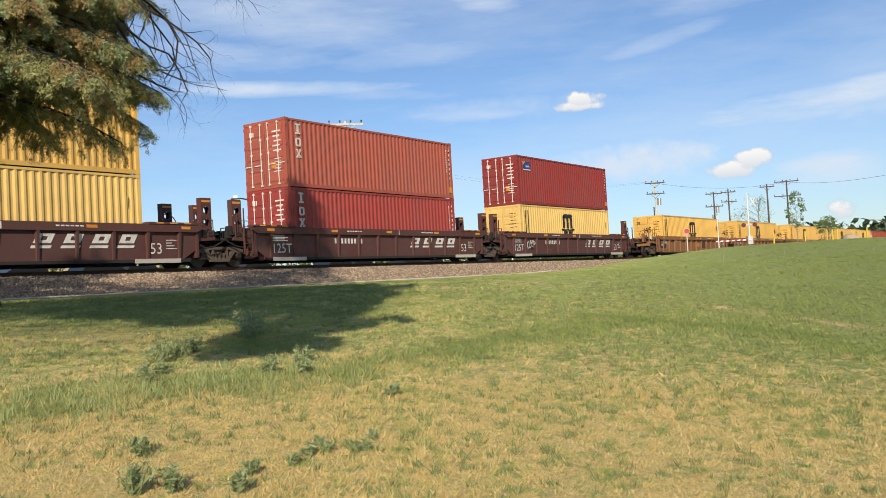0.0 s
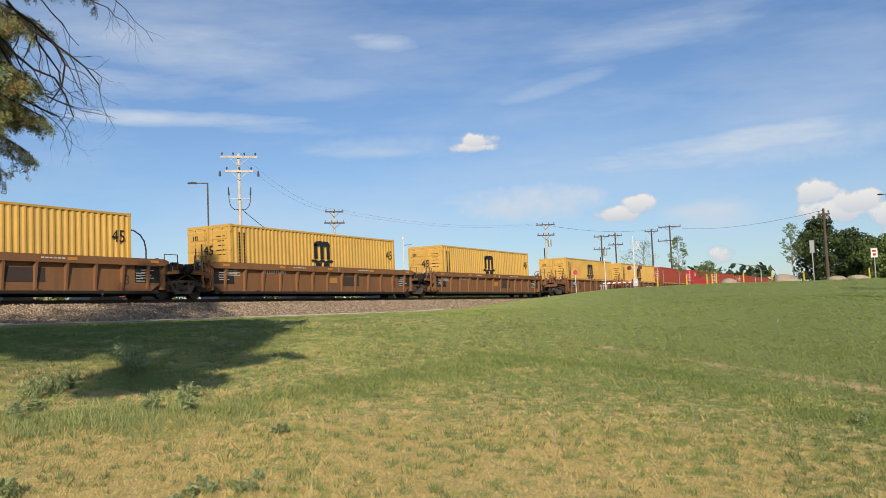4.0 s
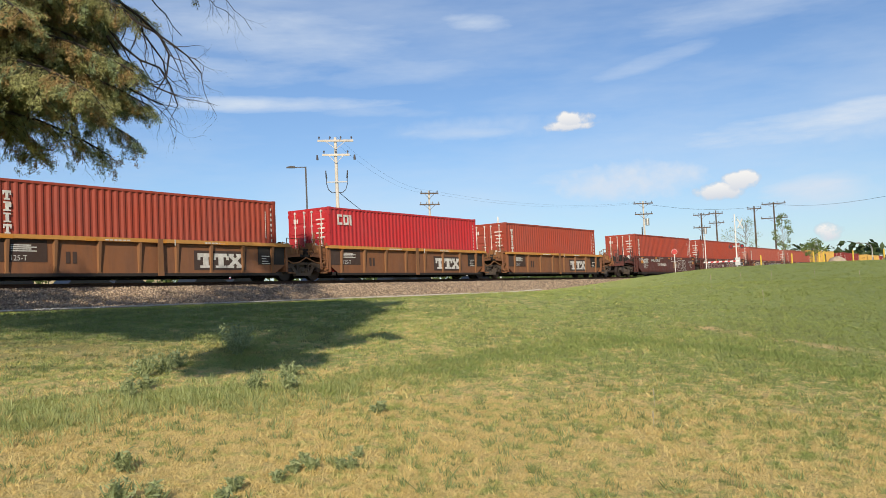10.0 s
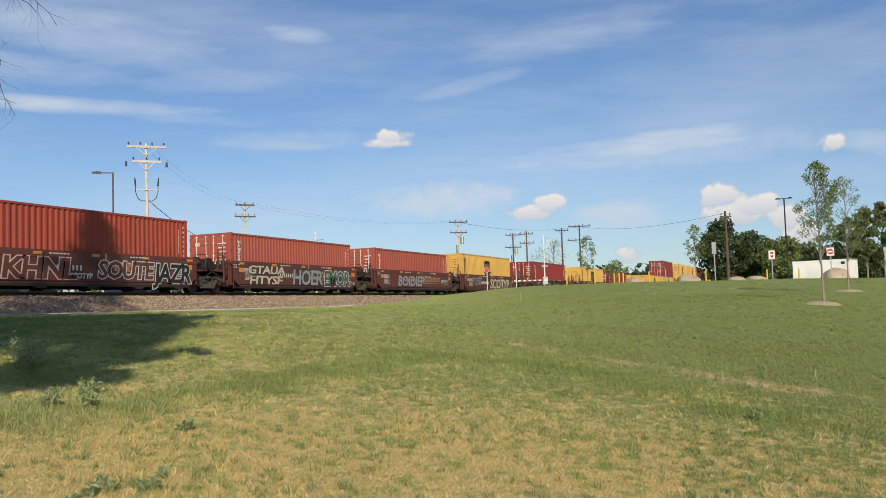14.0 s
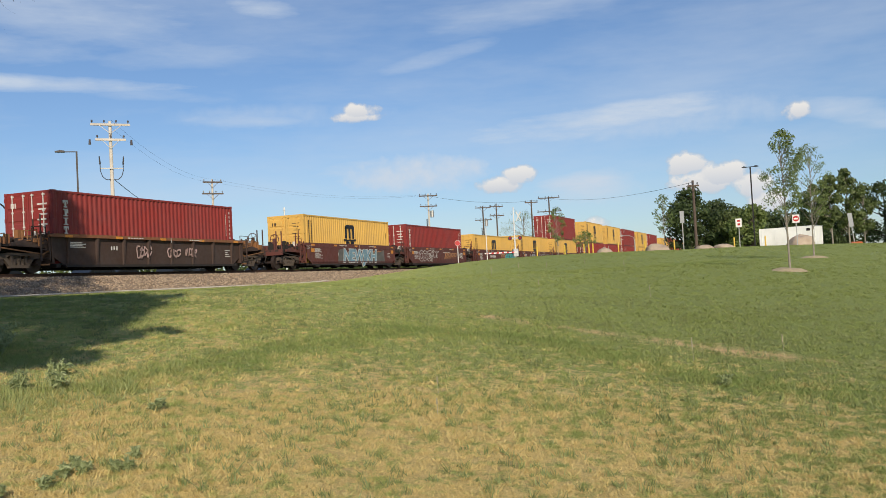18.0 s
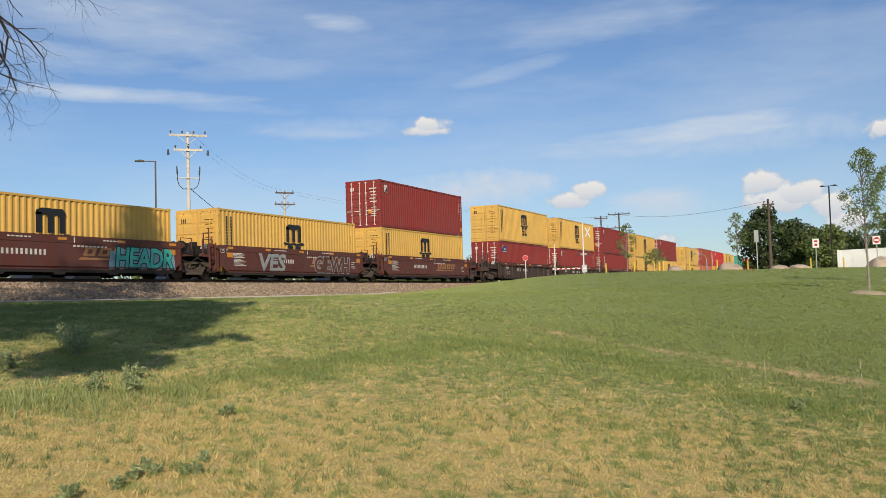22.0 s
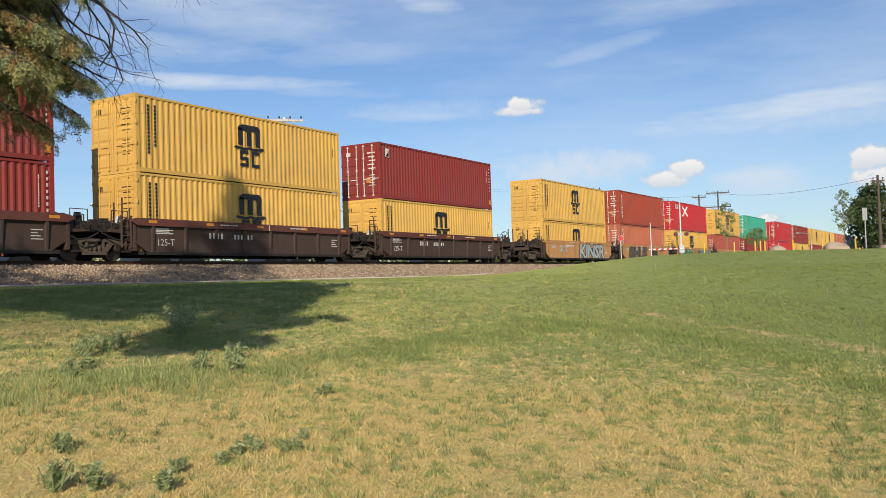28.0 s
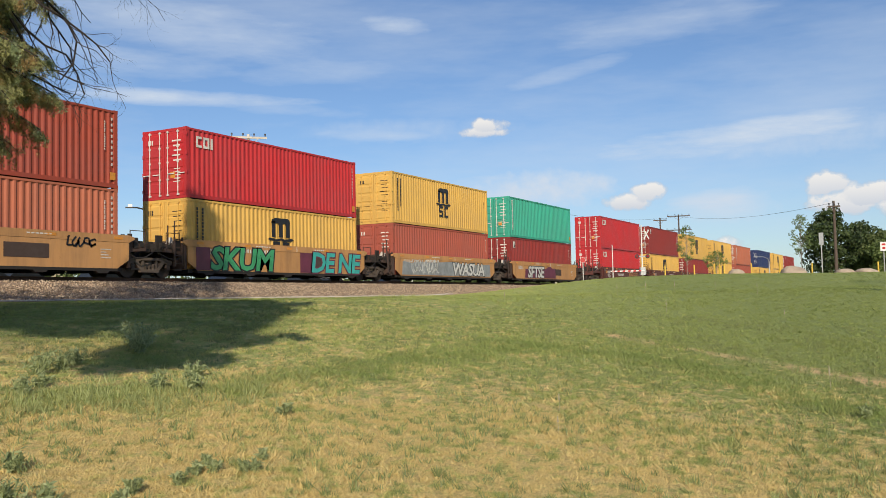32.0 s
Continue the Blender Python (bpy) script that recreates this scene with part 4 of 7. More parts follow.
# centre at 16 s, car kind, first of its car, last of its car, lower box, upper box
UNITS = [
    (-219.8, "brown53", 0, 0, "pale_m", "golden"), (-200.4, "brown53", 0, 0, "red_upright", "faded_upright"), (-181.35, "brown53", 0, 1, "pale_m", "maroon_flag"),
    (-158.35, "rust53", 1, 0, "m45", ""), (-139.1, "rust53", 0, 0, "m45", ""), (-119.65, "rust53", 0, 1, "m45", ""),
    (-98.5, "ochre40", 1, 0, "golden", ""), (-83.1, "ochre40", 0, 0, "golden", ""), (-67.9, "ochre40", 0, 0, "brown_letters", ""), (-52.4, "ochre40", 0, 0, "red_marks", ""), (-36.9, "ochre40", 0, 1, "brown_letters", ""),
    (-17.4, "red40", 1, 0, "brown_letters", ""), (-2.2, "red40", 0, 0, "brown_letters", ""), (13.3, "red40", 0, 0, "faded_low", ""), (28.8, "red40", 0, 0, "faded_low", ""), (44.2, "red40", 0, 1, "golden", ""),
    (63.75, "ochre40", 1, 1, "maroon_letters", ""),
    (83.3, "red40", 1, 0, "golden", ""), (98.7, "red40", 0, 0, "maroon_letters", ""), (114.3, "red40", 0, 0, "golden_low", ""), (129.6, "red40", 0, 0, "golden", ""), (144.9, "red40", 0, 1, "golden", "maroon_square"),
    (164.4, "dark40", 1, 0, "maroon_flag", "golden"), (180.1, "dark40", 0, 0, "maroon_square", "golden"), (195.8, "dark40", 0, 0, "maroon_letters", "maroon_square"), (211.4, "dark40", 0, 0, "golden", "golden"), (227.0, "dark40", 0, 1, "golden", "maroon_square"),
    (246.8, "yellow40", 1, 0, "golden_low", "golden"), (262.4, "yellow40", 0, 0, "orange_letters", "brown_letters"), (278.1, "yellow40", 0, 0, "golden", "red_marks"), (293.9, "yellow40", 0, 0, "faded_plain", "golden"), (309.7, "yellow40", 0, 1, "maroon_square", "teal_plain"),
    (329.6, "red40", 1, 0, "red_marks", "red_marks"), (345.2, "red40", 0, 0, "golden", "maroon_square"), (360.8, "red40", 0, 0, "maroon_square", "golden"), (376.4, "red40", 0, 0, "golden", "golden"), (392.0, "red40", 0, 1, "faded_plain", "orange_letters"),
    (411.6, "dark40", 1, 0, "golden", "navy_plain"), (427.2, "dark40", 0, 0, "golden", "golden"), (442.8, "dark40", 0, 1, "maroon_square", "maroon_square"),
]
BOXES = {
    "golden": ("yellow steel shipping container with a black arched mark", L40, HC, YELLOW_BOX, "m", ""), "pale_m": ("faded pale yellow shipping container with a worn black mark", L40, HC, PALE, "m", ""),
    "golden_low": ("low yellow steel shipping container with a black mark", L40, STD, YELLOW_BOX, "m", ""), "m45": ("long yellow shipping container numbered 45", L45, HC, YELLOW_BOX, "m", "45"),
    "red_upright": ("red shipping container with white upright lettering", L40, HC, RED_SHADED, "upright", ""), "faded_upright": ("faded dusty red shipping container with white lettering", L40, HC, FADED, "upright", ""),
    "maroon_flag": ("maroon shipping container with a small blue flag mark", L40, HC, MAROON, "flag", ""), "brown_letters": ("brown red shipping container with upright white lettering", L40, HC, BROWN, "letters", ""),
    "maroon_letters": ("maroon shipping container with upright white lettering", L40, HC, MAROON, "letters", ""), "red_marks": ("bright red shipping container with white marks", L40, HC, RED, "marks", ""),
    "faded_low": ("faded red low shipping container with white lettering", L40, STD, FADED, "letters", ""), "maroon_square": ("maroon shipping container with a small square white mark", L40, HC, MAROON, "square", ""),
    "orange_letters": ("rusty orange shipping container with upright white lettering", L40, HC, ORANGE, "letters", ""), "faded_plain": ("dusty pinkish red shipping container", L40, HC, FADED, "plain", ""),
    "teal_plain": ("green teal shipping container with white upright lettering", L40, HC, TEAL, "teal", ""), "navy_plain": ("dark blue shipping container", L40, HC, NAVY, "plain", ""),
}
CAR_LABELS = {"brown53": "brown steel well car with ribbed sides and perforated guide posts", "rust53": "rusty orange brown well car with ribbed sides", "ochre40": "weathered brown well car with yellow top sills",
              "red40": "oxide red well car with smooth graffiti-covered sides", "dark40": "sooty dark well car with a brown top chord", "yellow40": "yellow well car with graffiti along its sides"}
CARS, LOADS, CAR_X, proto = [], [], {}, {}


def build_train():
    for i, (x, kind, first, last, low, high) in enumerate(UNITS):
        pitch = (UNITS[i + 1][0] - x) / 2 if i + 1 < len(UNITS) else 7.8
        gap = 9.75 if kind.endswith("40") else 10.9
        well = 6.35 if kind.endswith("40") else 8.2
        key = (kind, first, last)
        here = pose(x, TRACK_Y, 0)
        if key in proto:
            car = copy_thing(proto[key], here)
            for o in (car, *car.children_recursive):
                if o.name.startswith("wheelset"):
                    WHEELS.append(o)
        else:
            pitch = 7.78 if kind.endswith("40") else 9.65
            car = proto[key] = well_car(kind, CAR_LABELS[kind], well, pitch, first, last, gap)
            car.matrix_basis = here
        tagged(car, group="well cars of the train")
        CARS.append(car)
        CAR_X[car.name] = x
        z = 0.35
        for box in (low, high):
            if not box:
                continue
            label, length, h, mat, mark, number = BOXES[box]
            if box in proto:
                c = copy_thing(proto[box], pose(x, TRACK_Y, z))
            else:
                c = proto[box] = container("shipping_container", label, length, h, mat, mark, number)
                c.matrix_basis = pose(x, TRACK_Y, z)
            tagged(c, group="containers on the train")
            LOADS.append(c)
            z += h + 0.008


build_train()


# ---- ground ----
def step(a, b, x):
    t = min(1.0, max(0.0, (x - a) / (b - a)))
    return t * t * (3 - 2 * t)


def lawn(x, y):
    """Height of the lawn and of the land beyond the track."""
    plane = -1.6 + 0.050 * x + 0.092 * y
    sx, sy = step(34, 60, x - 3.5 * step(19, 22, y)), step(15, 22.3, y)
    rise = 0.99 + 0.17 * step(3, 13, y) * (1 - step(17, 21, y)) - 0.26 * (1 - step(-7, 4, y))
    cap = 0.08 + 0.09 * sy + rise * sx - 0.09 * sx * sy
    k = 0.18
    m = max(k - abs(plane - cap), 0) / k
    h = min(plane, cap) - m * m * k * 0.25
    h = max(h, -2.4)
    h -= 0.25 * step(64, 95, x)
    if y > 22:
        h = h + (0.12 - h) * step(22.3, 23.6, y)
        h = h + (0.35 - h) * step(30, 36, y)
    return h + EYE[2]


def band_mask(nt, ax, ay, bx, by, wide):
    """How near a place lies to the line from a to b on the plan: 1 on it, 0 past its ragged edge."""
    tc, sp = nt.nodes.new("ShaderNodeTexCoord"), nt.nodes.new("ShaderNodeSeparateXYZ")
    nt.links.new(tc.outputs["Object"], sp.inputs[0])

    def m(op, a, b=None, clamp=False):
        n = nt.nodes.new("ShaderNodeMath")
        n.operation, n.use_clamp = op, clamp
        for k, v in enumerate((a, b)):
            if isinstance(v, (int, float)):
                n.inputs[k].default_value = v
            elif v is not None:
                nt.links.new(v, n.inputs[k])
        return n.outputs[0]
    L = math.hypot(bx - ax, by - ay)
    ux, uy = (bx - ax) / L, (by - ay) / L
    dx, dy = m("SUBTRACT", sp.outputs[0], ax), m("SUBTRACT", sp.outputs[1], ay)
    along = m("ADD", m("MULTIPLY", dx, ux), m("MULTIPLY", dy, uy))
    off = m("ABSOLUTE", m("ADD", m("MULTIPLY", dx, -uy), m("MULTIPLY", dy, ux)))
    past = m("MAXIMUM", m("SUBTRACT", m("MULTIPLY", along, -1.0), 0.0), m("SUBTRACT", along, L))
    d = m("ADD", off, m("MAXIMUM", past, 0.0))
    torn = m("MULTIPLY", m("SUBTRACT", tex_noise(nt, 1.6, 5), 0.5), 4.0)
    return m("SUBTRACT", m("ADD", 1.0, torn), m("DIVIDE", d, wide), True)


# the last row is a lone darker patch far out on the lawn
GREEN_BANDS = ((3.3, 7.7, 4.24, 6.8, 0.42), (4.24, 6.8, 5.2, 6.2, 0.42), (5.2, 6.2, 6.3, 5.7, 0.4), (6.3, 5.7, 7.84, 5.34, 0.36), (7.84, 5.34, 11.0, 4.87, 0.45), (11.0, 4.87, 10.9, 3.0, 0.4), (10.9, 3.0, 9.1, 0.7, 0.3), (9.1, 0.7, 8.8, -0.5, 0.4), (6.9, 7.3, 7.6, 8.1, 0.45), (37.6, 4.3, 38.6, 2.3, 0.5))
TALL_BANDS = GREEN_BANDS[:3]
DIRT_BANDS = ((13.2, 4.6, 12.8, 4.2, 0.34), (12.8, 4.2, 11.35, 1.3, 0.24), (11.35, 1.3, 10.5, -0.9, 0.34))


def grass_material(name, blades):
    m, nt, b = material(name)
    big, mid, fine = tex_noise(nt, 0.16, 4), tex_noise(nt, 2.2, 6, rough=0.72), tex_noise(nt, 16.0, 5, rough=0.75)

    def add(a, k, c):
        n = nt.nodes.new("ShaderNodeMath")
        n.operation = "MULTIPLY_ADD"
        n.inputs[1].default_value = k
        nt.links.new(a, n.inputs[0])
        if isinstance(c, (int, float)):
            n.inputs[2].default_value = c
        else:
            nt.links.new(c, n.inputs[2])
        return n.outputs[0]
    tuft = tex_noise(nt, 6.5, 4, rough=0.7)
    mix = add(mid, 0.45, add(big, 0.4, add(tuft, 1.3, -0.53)))
    # the lawn grows greener away from the trodden near part
    tc, sp = nt.nodes.new("ShaderNodeTexCoord"), nt.nodes.new("ShaderNodeVectorMath")
    sp.operation = "LENGTH"
    nt.links.new(tc.outputs["Object"], sp.inputs[0])
    reach = ramp(nt, add(sp.outputs["Value"], 0.02, 0.0), [(0.08, 0.46), (0.15, 0.37), (0.21, 0.21), (0.32, 0.07), (0.9, 0.0)])
    mix = add(reach, 1.0, mix)
    # lush and darker towards the lot, paler towards the tree
    place = nt.nodes.new("ShaderNodeVectorMath")
    place.operation = "DOT_PRODUCT"
    nt.links.new(tc.outputs["Object"], place.inputs[0])
    place.inputs[1].default_value = (-0.0175, 0.05, 0.0)
    side = ramp(nt, add(place.outputs["Value"], 1.0, 0.5), [(0.3, 0.0), (0.68, 1.0)])
    green = blend(nt, side, blend(nt, fine, (0.215, 0.265, 0.08), (0.315, 0.365, 0.125)), blend(nt, fine, (0.31, 0.365, 0.11), (0.45, 0.50, 0.17)))
    mix = add(side, 0.22, add(fine, 0.5, mix))
    dry = blend(nt, fine, (0.56, 0.44, 0.185), (0.80, 0.65, 0.30))
    fac = ramp(nt, add(mix, 0.5, 0.0), [(0.55, 0.0), (0.67, 1.0)])
    bands = None
    for ax, ay, bx, by, w in GREEN_BANDS:
        bands = band_mask(nt, ax, ay, bx, by, w * 1.6) if bands is None else add(band_mask(nt, ax, ay, bx, by, w * 1.6), 1.0, bands)
    c = blend(nt, fac, green, dry)
    c = blend(nt, ramp(nt, bands, [(0.0, 0.0), (1.0, 0.75)]), c, blend(nt, fine, (0.145, 0.205, 0.055), (0.30, 0.38, 0.125)))
    # lush green, made darker where the tree's shade lies: shade in the colour
    lush = band_mask(nt, 9.0, 11.6, 17.0, 13.6, 4.4)
    c = blend(nt, ramp(nt, lush, [(0.0, 0.0), (1.0, 0.75)]), c, blend(nt, fine, (0.105, 0.165, 0.04), (0.22, 0.30, 0.085)))
    straw = band_mask(nt, 5.6, 10.9, 7.0, 8.5, 1.0)
    c = blend(nt, ramp(nt, straw, [(0.0, 0.0), (1.0, 0.7)]), c, dry)
    if blades:
        g = nt.nodes.new("ShaderNodeNewGeometry")
        c = blend(nt, ramp(nt, g.outputs["Random Per Island"], [(0.9, 0.0), (1.0, 0.2)]), c, (0.50, 0.43, 0.20))
        c = blend(nt, 1.0, c, ramp(nt, g.outputs["Random Per Island"], [(0.0, 0.90), (1.0, 1.17)]), "MULTIPLY")
    else:
        for ax, ay, bx, by, w in DIRT_BANDS:
            torn = nt.nodes.new("ShaderNodeMath")
            torn.operation = "MULTIPLY"
            nt.links.new(band_mask(nt, ax, ay, bx, by, w * 1.3), torn.inputs[0])
            nt.links.new(ramp(nt, tex_noise(nt, 0.9, 5), [(0.42, 0.1), (0.58, 1.0)]), torn.inputs[1])
            c = blend(nt, torn.outputs[0], c, (0.76, 0.55, 0.28))
        grit = tex_noise(nt, 34.0, 6, rough=0.8)
        c = blend(nt, 1.0, c, ramp(nt, grit, [(0.3, 0.72), (0.7, 1.42)]), "MULTIPLY")
        bump(nt, b, grit, 1.0, 0.05)
    nt.links.new(c, b.inputs["Base Color"])
    b.inputs["Roughness"].default_value = 0.9
    b.inputs["Specular IOR Level"].default_value = 0.15
    if blades:
        t = nt.nodes.new("ShaderNodeBsdfTranslucent")
        nt.links.new(c, t.inputs["Color"])
        mx = nt.nodes.new("ShaderNodeMixShader")
        mx.inputs[0].default_value = 0.35
        nt.links.new(b.outputs[0], mx.inputs[1])
        nt.links.new(t.outputs[0], mx.inputs[2])
        nt.links.new(mx.outputs[0], nt.nodes["Material Output"].inputs["Surface"])
    return m


def build_ground():
    # finer near the camera, coarse to the horizon
    def axis(lo, hi, fine_lo, fine_hi, d):
        a = list(np.arange(fine_lo, fine_hi + 1e-6, d))
        x, s = fine_hi, d
        while x < hi:
            s *= 1.25
            x += s
            a.append(x)
        x, s = fine_lo, d
        while x > lo:
            s *= 1.25
            x -= s
            a.insert(0, x)
        return a
    xs, ys = axis(-2500, 4500, -12, 100, 1.0), axis(-2500, 3500, -14, 34, 0.75)
    v = [(x, y, lawn(x, y) - 0.012) for y in ys for x in xs]
    n = len(xs)
    f = [(j * n + i, j * n + i + 1, (j + 1) * n + i + 1, (j + 1) * n + i) for j in range(len(ys) - 1) for i in range(n - 1)]
    me = bpy.data.meshes.new("ground")
    me.from_pydata(v, [], f)
    me.materials.append(grass_material("lawn of green and dry grass", False))
    me.shade_smooth()
    tagged(new("ground", me), "sloping lawn of green and dry yellow grass", "lawn", kind="structure")


build_ground()

STONE = plain("grey crushed stone", (0.30, 0.225, 0.155), 0.9, 0, 5.0, 0.5, 0.5)
TIE = plain("creosoted timber", (0.06, 0.045, 0.035), 0.9)


def build_track():
    c = TRACK_Y
    prof = [(c - 5.2, -0.98), (c - 2.3, -0.24), (c - 1.9, -0.20), (c + 1.9, -0.20), (c + 2.3, -0.24), (c + 4.6, -0.85), (c + 4.6, -1.4), (c - 5.2, -1.4)]
    bed = Shape().prism(prof, -160, 900, "x")
    ob = tagged(new("ballast_bed", bed.mesh("ballast_bed", STONE)), "bed of grey crushed stone under the track", "ballast", kind="structure")
    for dy in (-0.7175, 0.7175):
        y = c + dy
        r = Shape().prism([(y - 0.07, -0.17), (y + 0.07, -0.17), (y + 0.07, -0.155), (y + 0.012, -0.13), (y + 0.012, -0.04), (y + 0.036, -0.03), (y + 0.036, 0), (y - 0.036, 0), (y - 0.036, -0.03), (y - 0.012, -0.04), (y - 0.012, -0.13), (y - 0.07, -0.155)], -160, 900, "x")
        tagged(new("rail", r.mesh("rail", RAIL_STEEL)), "worn steel rail on timber ties", "rail", "rails of the track", "structure")


build_track()


# ---- motion of the train ----
def motions():
    times = [0, 4, 8, 12, 16, 20, 24, 28, 32]
    for ob in CARS + LOADS:
        x, y, z = ob.matrix_basis.translation
        walk(ob, [(t, pose(x - run(t), y, z)) for t in times])
    # wheels roll while they pass the lawn
    for ws in WHEELS:
        car = ws.parent.parent
        lx, ly, lz = ws.location
        x0 = CAR_X[car.name] + lx
        near = [k / FPS for k in range(0, 32 * FPS + 1) if 12 < x0 - run(k / FPS) < 58]
        if not near:
            continue
        rows = [(t, pose(lx, ly, lz, 0, -math.degrees((run(t) - run(near[0])) / 0.42), 0)) for t in near]
        if near[0] > 0:
            rows.insert(0, (0.0, rows[0][1]))
        if near[-1] < 32:
            rows.append((32.0, rows[-1][1]))
        walk(ws, rows)


# ---- things on and round the lawn ----
def spot(az, r, lift=0.0):
    """A place on the ground at a bearing and distance from where the camera stands."""
    x, y = r * math.cos(radians(az)), r * math.sin(radians(az))
    return Vector((x, y, lawn(x, y) + lift))


def leaf_material(name, dark, light, trans=0.3):
    m, nt, b = material(name)
    g = nt.nodes.new("ShaderNodeNewGeometry")
    c = blend(nt, g.outputs["Random Per Island"], dark, light)
    c = blend(nt, ramp(nt, tex_noise(nt, 0.9, 3), [(0.4, 0.0), (0.65, 0.8)]), c, tuple(0.5 * (a + b2) * 0.8 for a, b2 in zip(dark, light)))
    nt.links.new(c, b.inputs["Base Color"])
    b.inputs["Roughness"].default_value = 0.6
    t = nt.nodes.new("ShaderNodeBsdfTranslucent")
    nt.links.new(c, t.inputs["Color"])
    mx = nt.nodes.new("ShaderNodeMixShader")
    mx.inputs[0].default_value = trans
    out = nt.nodes["Material Output"]
    nt.links.new(b.outputs[0], mx.inputs[1])
    nt.links.new(t.outputs[0], mx.inputs[2])
    nt.links.new(mx.outputs[0], out.inputs["Surface"])
    return m


NEEDLES = leaf_material("olive green spruce needles", (0.12, 0.125, 0.045), (0.44, 0.445, 0.17), 0.1)
NEEDLES_BLUE = leaf_material("grey green spruce needles", (0.09, 0.13, 0.06), (0.37, 0.44, 0.21), 0.1)
NEEDLES_DRY = leaf_material("browned spruce needles", (0.19, 0.115, 0.04), (0.44, 0.31, 0.12), 0.1)
LEAVES = leaf_material("young green leaves", (0.09, 0.145, 0.035), (0.24, 0.30, 0.09), 0.35)
LEAVES_DARK = leaf_material("dark green leaves", (0.022, 0.045, 0.012), (0.075, 0.11, 0.03), 0.25)
LEAVES_MID = leaf_material("grove leaves", (0.05, 0.085, 0.022), (0.17, 0.21, 0.065), 0.3)
WEED = leaf_material("grey green weed leaves", (0.19, 0.25, 0.10), (0.50, 0.55, 0.28), 0.4)
BARK = plain("rough dark bark", (0.085, 0.062, 0.045), 0.95, 0, 7.0, 0.6, 0.8)
# the shade over the spruce trunk is put into this bark colour
BARK_SHADED = plain("furrowed spruce bark darkened for shade", (0.034, 0.027, 0.021), 0.95, 0, 6.0, 0.6, 1.0)
BARK_PALE = plain("pale grey bark", (0.30, 0.27, 0.22), 0.9, 0, 8.0, 0.4, 0.5)
TWIG = plain("dead dark twig wood", (0.035, 0.027, 0.022), 0.9)


def quads(points, normals, sizes, aspect, rnd):
    """Many small leaf blades as one pair of arrays: vertices and faces."""
    n = len(points)
    up = rnd.normal(size=(n, 3))
    t = np.cross(normals, up)
    t /= np.linalg.norm(t, axis=1)[:, None] + 1e-9
    b = np.cross(normals, t)
    s = sizes[:, None]
    v = np.empty((n, 4, 3))
    v[:, 0] = points - t * s * aspect
    v[:, 1] = points - b * s * 0.5
    v[:, 2] = points + t * s * aspect
    v[:, 3] = points + b * s * 0.5
    return v.reshape(-1, 3), np.arange(n * 4).reshape(-1, 4)


def array_mesh(name, v, f, mats, which=None):
    me = bpy.data.meshes.new(name)
    k = f.shape[1]
    me.vertices.add(len(v))
    me.vertices.foreach_set("co", np.ascontiguousarray(v, dtype=np.float32).ravel())
    me.loops.add(f.size)
    me.loops.foreach_set("vertex_index", np.ascontiguousarray(f, dtype=np.int32).ravel())
    me.polygons.add(len(f))
    me.polygons.foreach_set("loop_start", np.arange(0, f.size, k, dtype=np.int32))
    for m in mats:
        me.materials.append(m)
    if which is not None:
        me.polygons.foreach_set("material_index", which.astype(np.int32))
    me.update(calc_edges=True)
    return me


def broadleaf(name, label, at, height, radius, bottom, leaves, leaf, bark, seed, clumps=26, trunk=0.1, size=0.16, squash=1.0, shift=(0.0, 0.0)):
    """A leafy tree: tapered trunk, limbs, and a crown of leaf blades in uneven clumps."""
    rnd = np.random.default_rng(seed)
    root = tagged(new(name), label, "tree")
    root.location = at
    s = Shape()
    lean = rnd.normal(size=2) * 0.012 * height
    pts = [Vector((lean[0] * k * k, lean[1] * k * k, height * 0.9 * k - 0.1)) for k in (0, 0.3, 0.6, 1.0)]
    for i, (a, b) in enumerate(zip(pts, pts[1:])):
        s.rod(a, b, trunk * (1 - 0.28 * i), trunk * (1 - 0.28 * (i + 1)), 8)
    tr = part("trunk", s, bark, root)
    centres = []
    limbs = Shape()
    for i in range(clumps):
        k = (i + rnd.uniform(0, 0.8)) / clumps
        z = bottom + (height - bottom) * (0.08 + 0.86 * k)
        wide = radius * (math.sin(math.pi * min(1, 0.18 + 0.80 * k)) ** 0.7)
        g, d = rnd.uniform(0, 2 * math.pi), wide * math.sqrt(rnd.uniform(0.08, 1))
        c = Vector((d * math.cos(g) + shift[0], d * math.sin(g) * squash + shift[1], z))
        centres.append(c)
        a = pts[0].lerp(pts[-1], min(0.95, max(0.25, (z - 0.25 * d) / (height * 0.9) - 0.1)))
        m = a.lerp(c, 0.5) + Vector((0, 0, -0.05 * d))
        limbs.rod(a, m, trunk * 0.32, trunk * 0.2, 5).rod(m, c, trunk * 0.2, trunk * 0.06, 5)
    part("limb", limbs, bark, tr, kind="stuff")
    P, N, S = [], [], []
    per = max(20, leaves // clumps)
    for c in centres:
        r = radius * rnd.uniform(0.24, 0.42) * (0.85 if clumps == 44 else 1.0)
        q = rnd.normal(size=(per, 3))
        q /= np.linalg.norm(q, axis=1)[:, None]
        q *= (rnd.uniform(0.15, 1.0, size=(per, 1)) ** 0.5) * r * np.array([1, 1, 0.75])
        P.append(q + np.array(c))
        N.append(q / (np.linalg.norm(q, axis=1)[:, None] + 1e-6) + rnd.normal(size=(per, 3)) * 0.7)
        S.append(rnd.uniform(0.6, 1.3, size=per) * size)
    N = np.concatenate(N)
    N /= np.linalg.norm(N, axis=1)[:, None]
    v, f = quads(np.concatenate(P), N, np.concatenate(S), 0.8, rnd)
    part("crown", array_mesh("crown", v, f, [leaf]), None, root, kind="stuff")
    return root


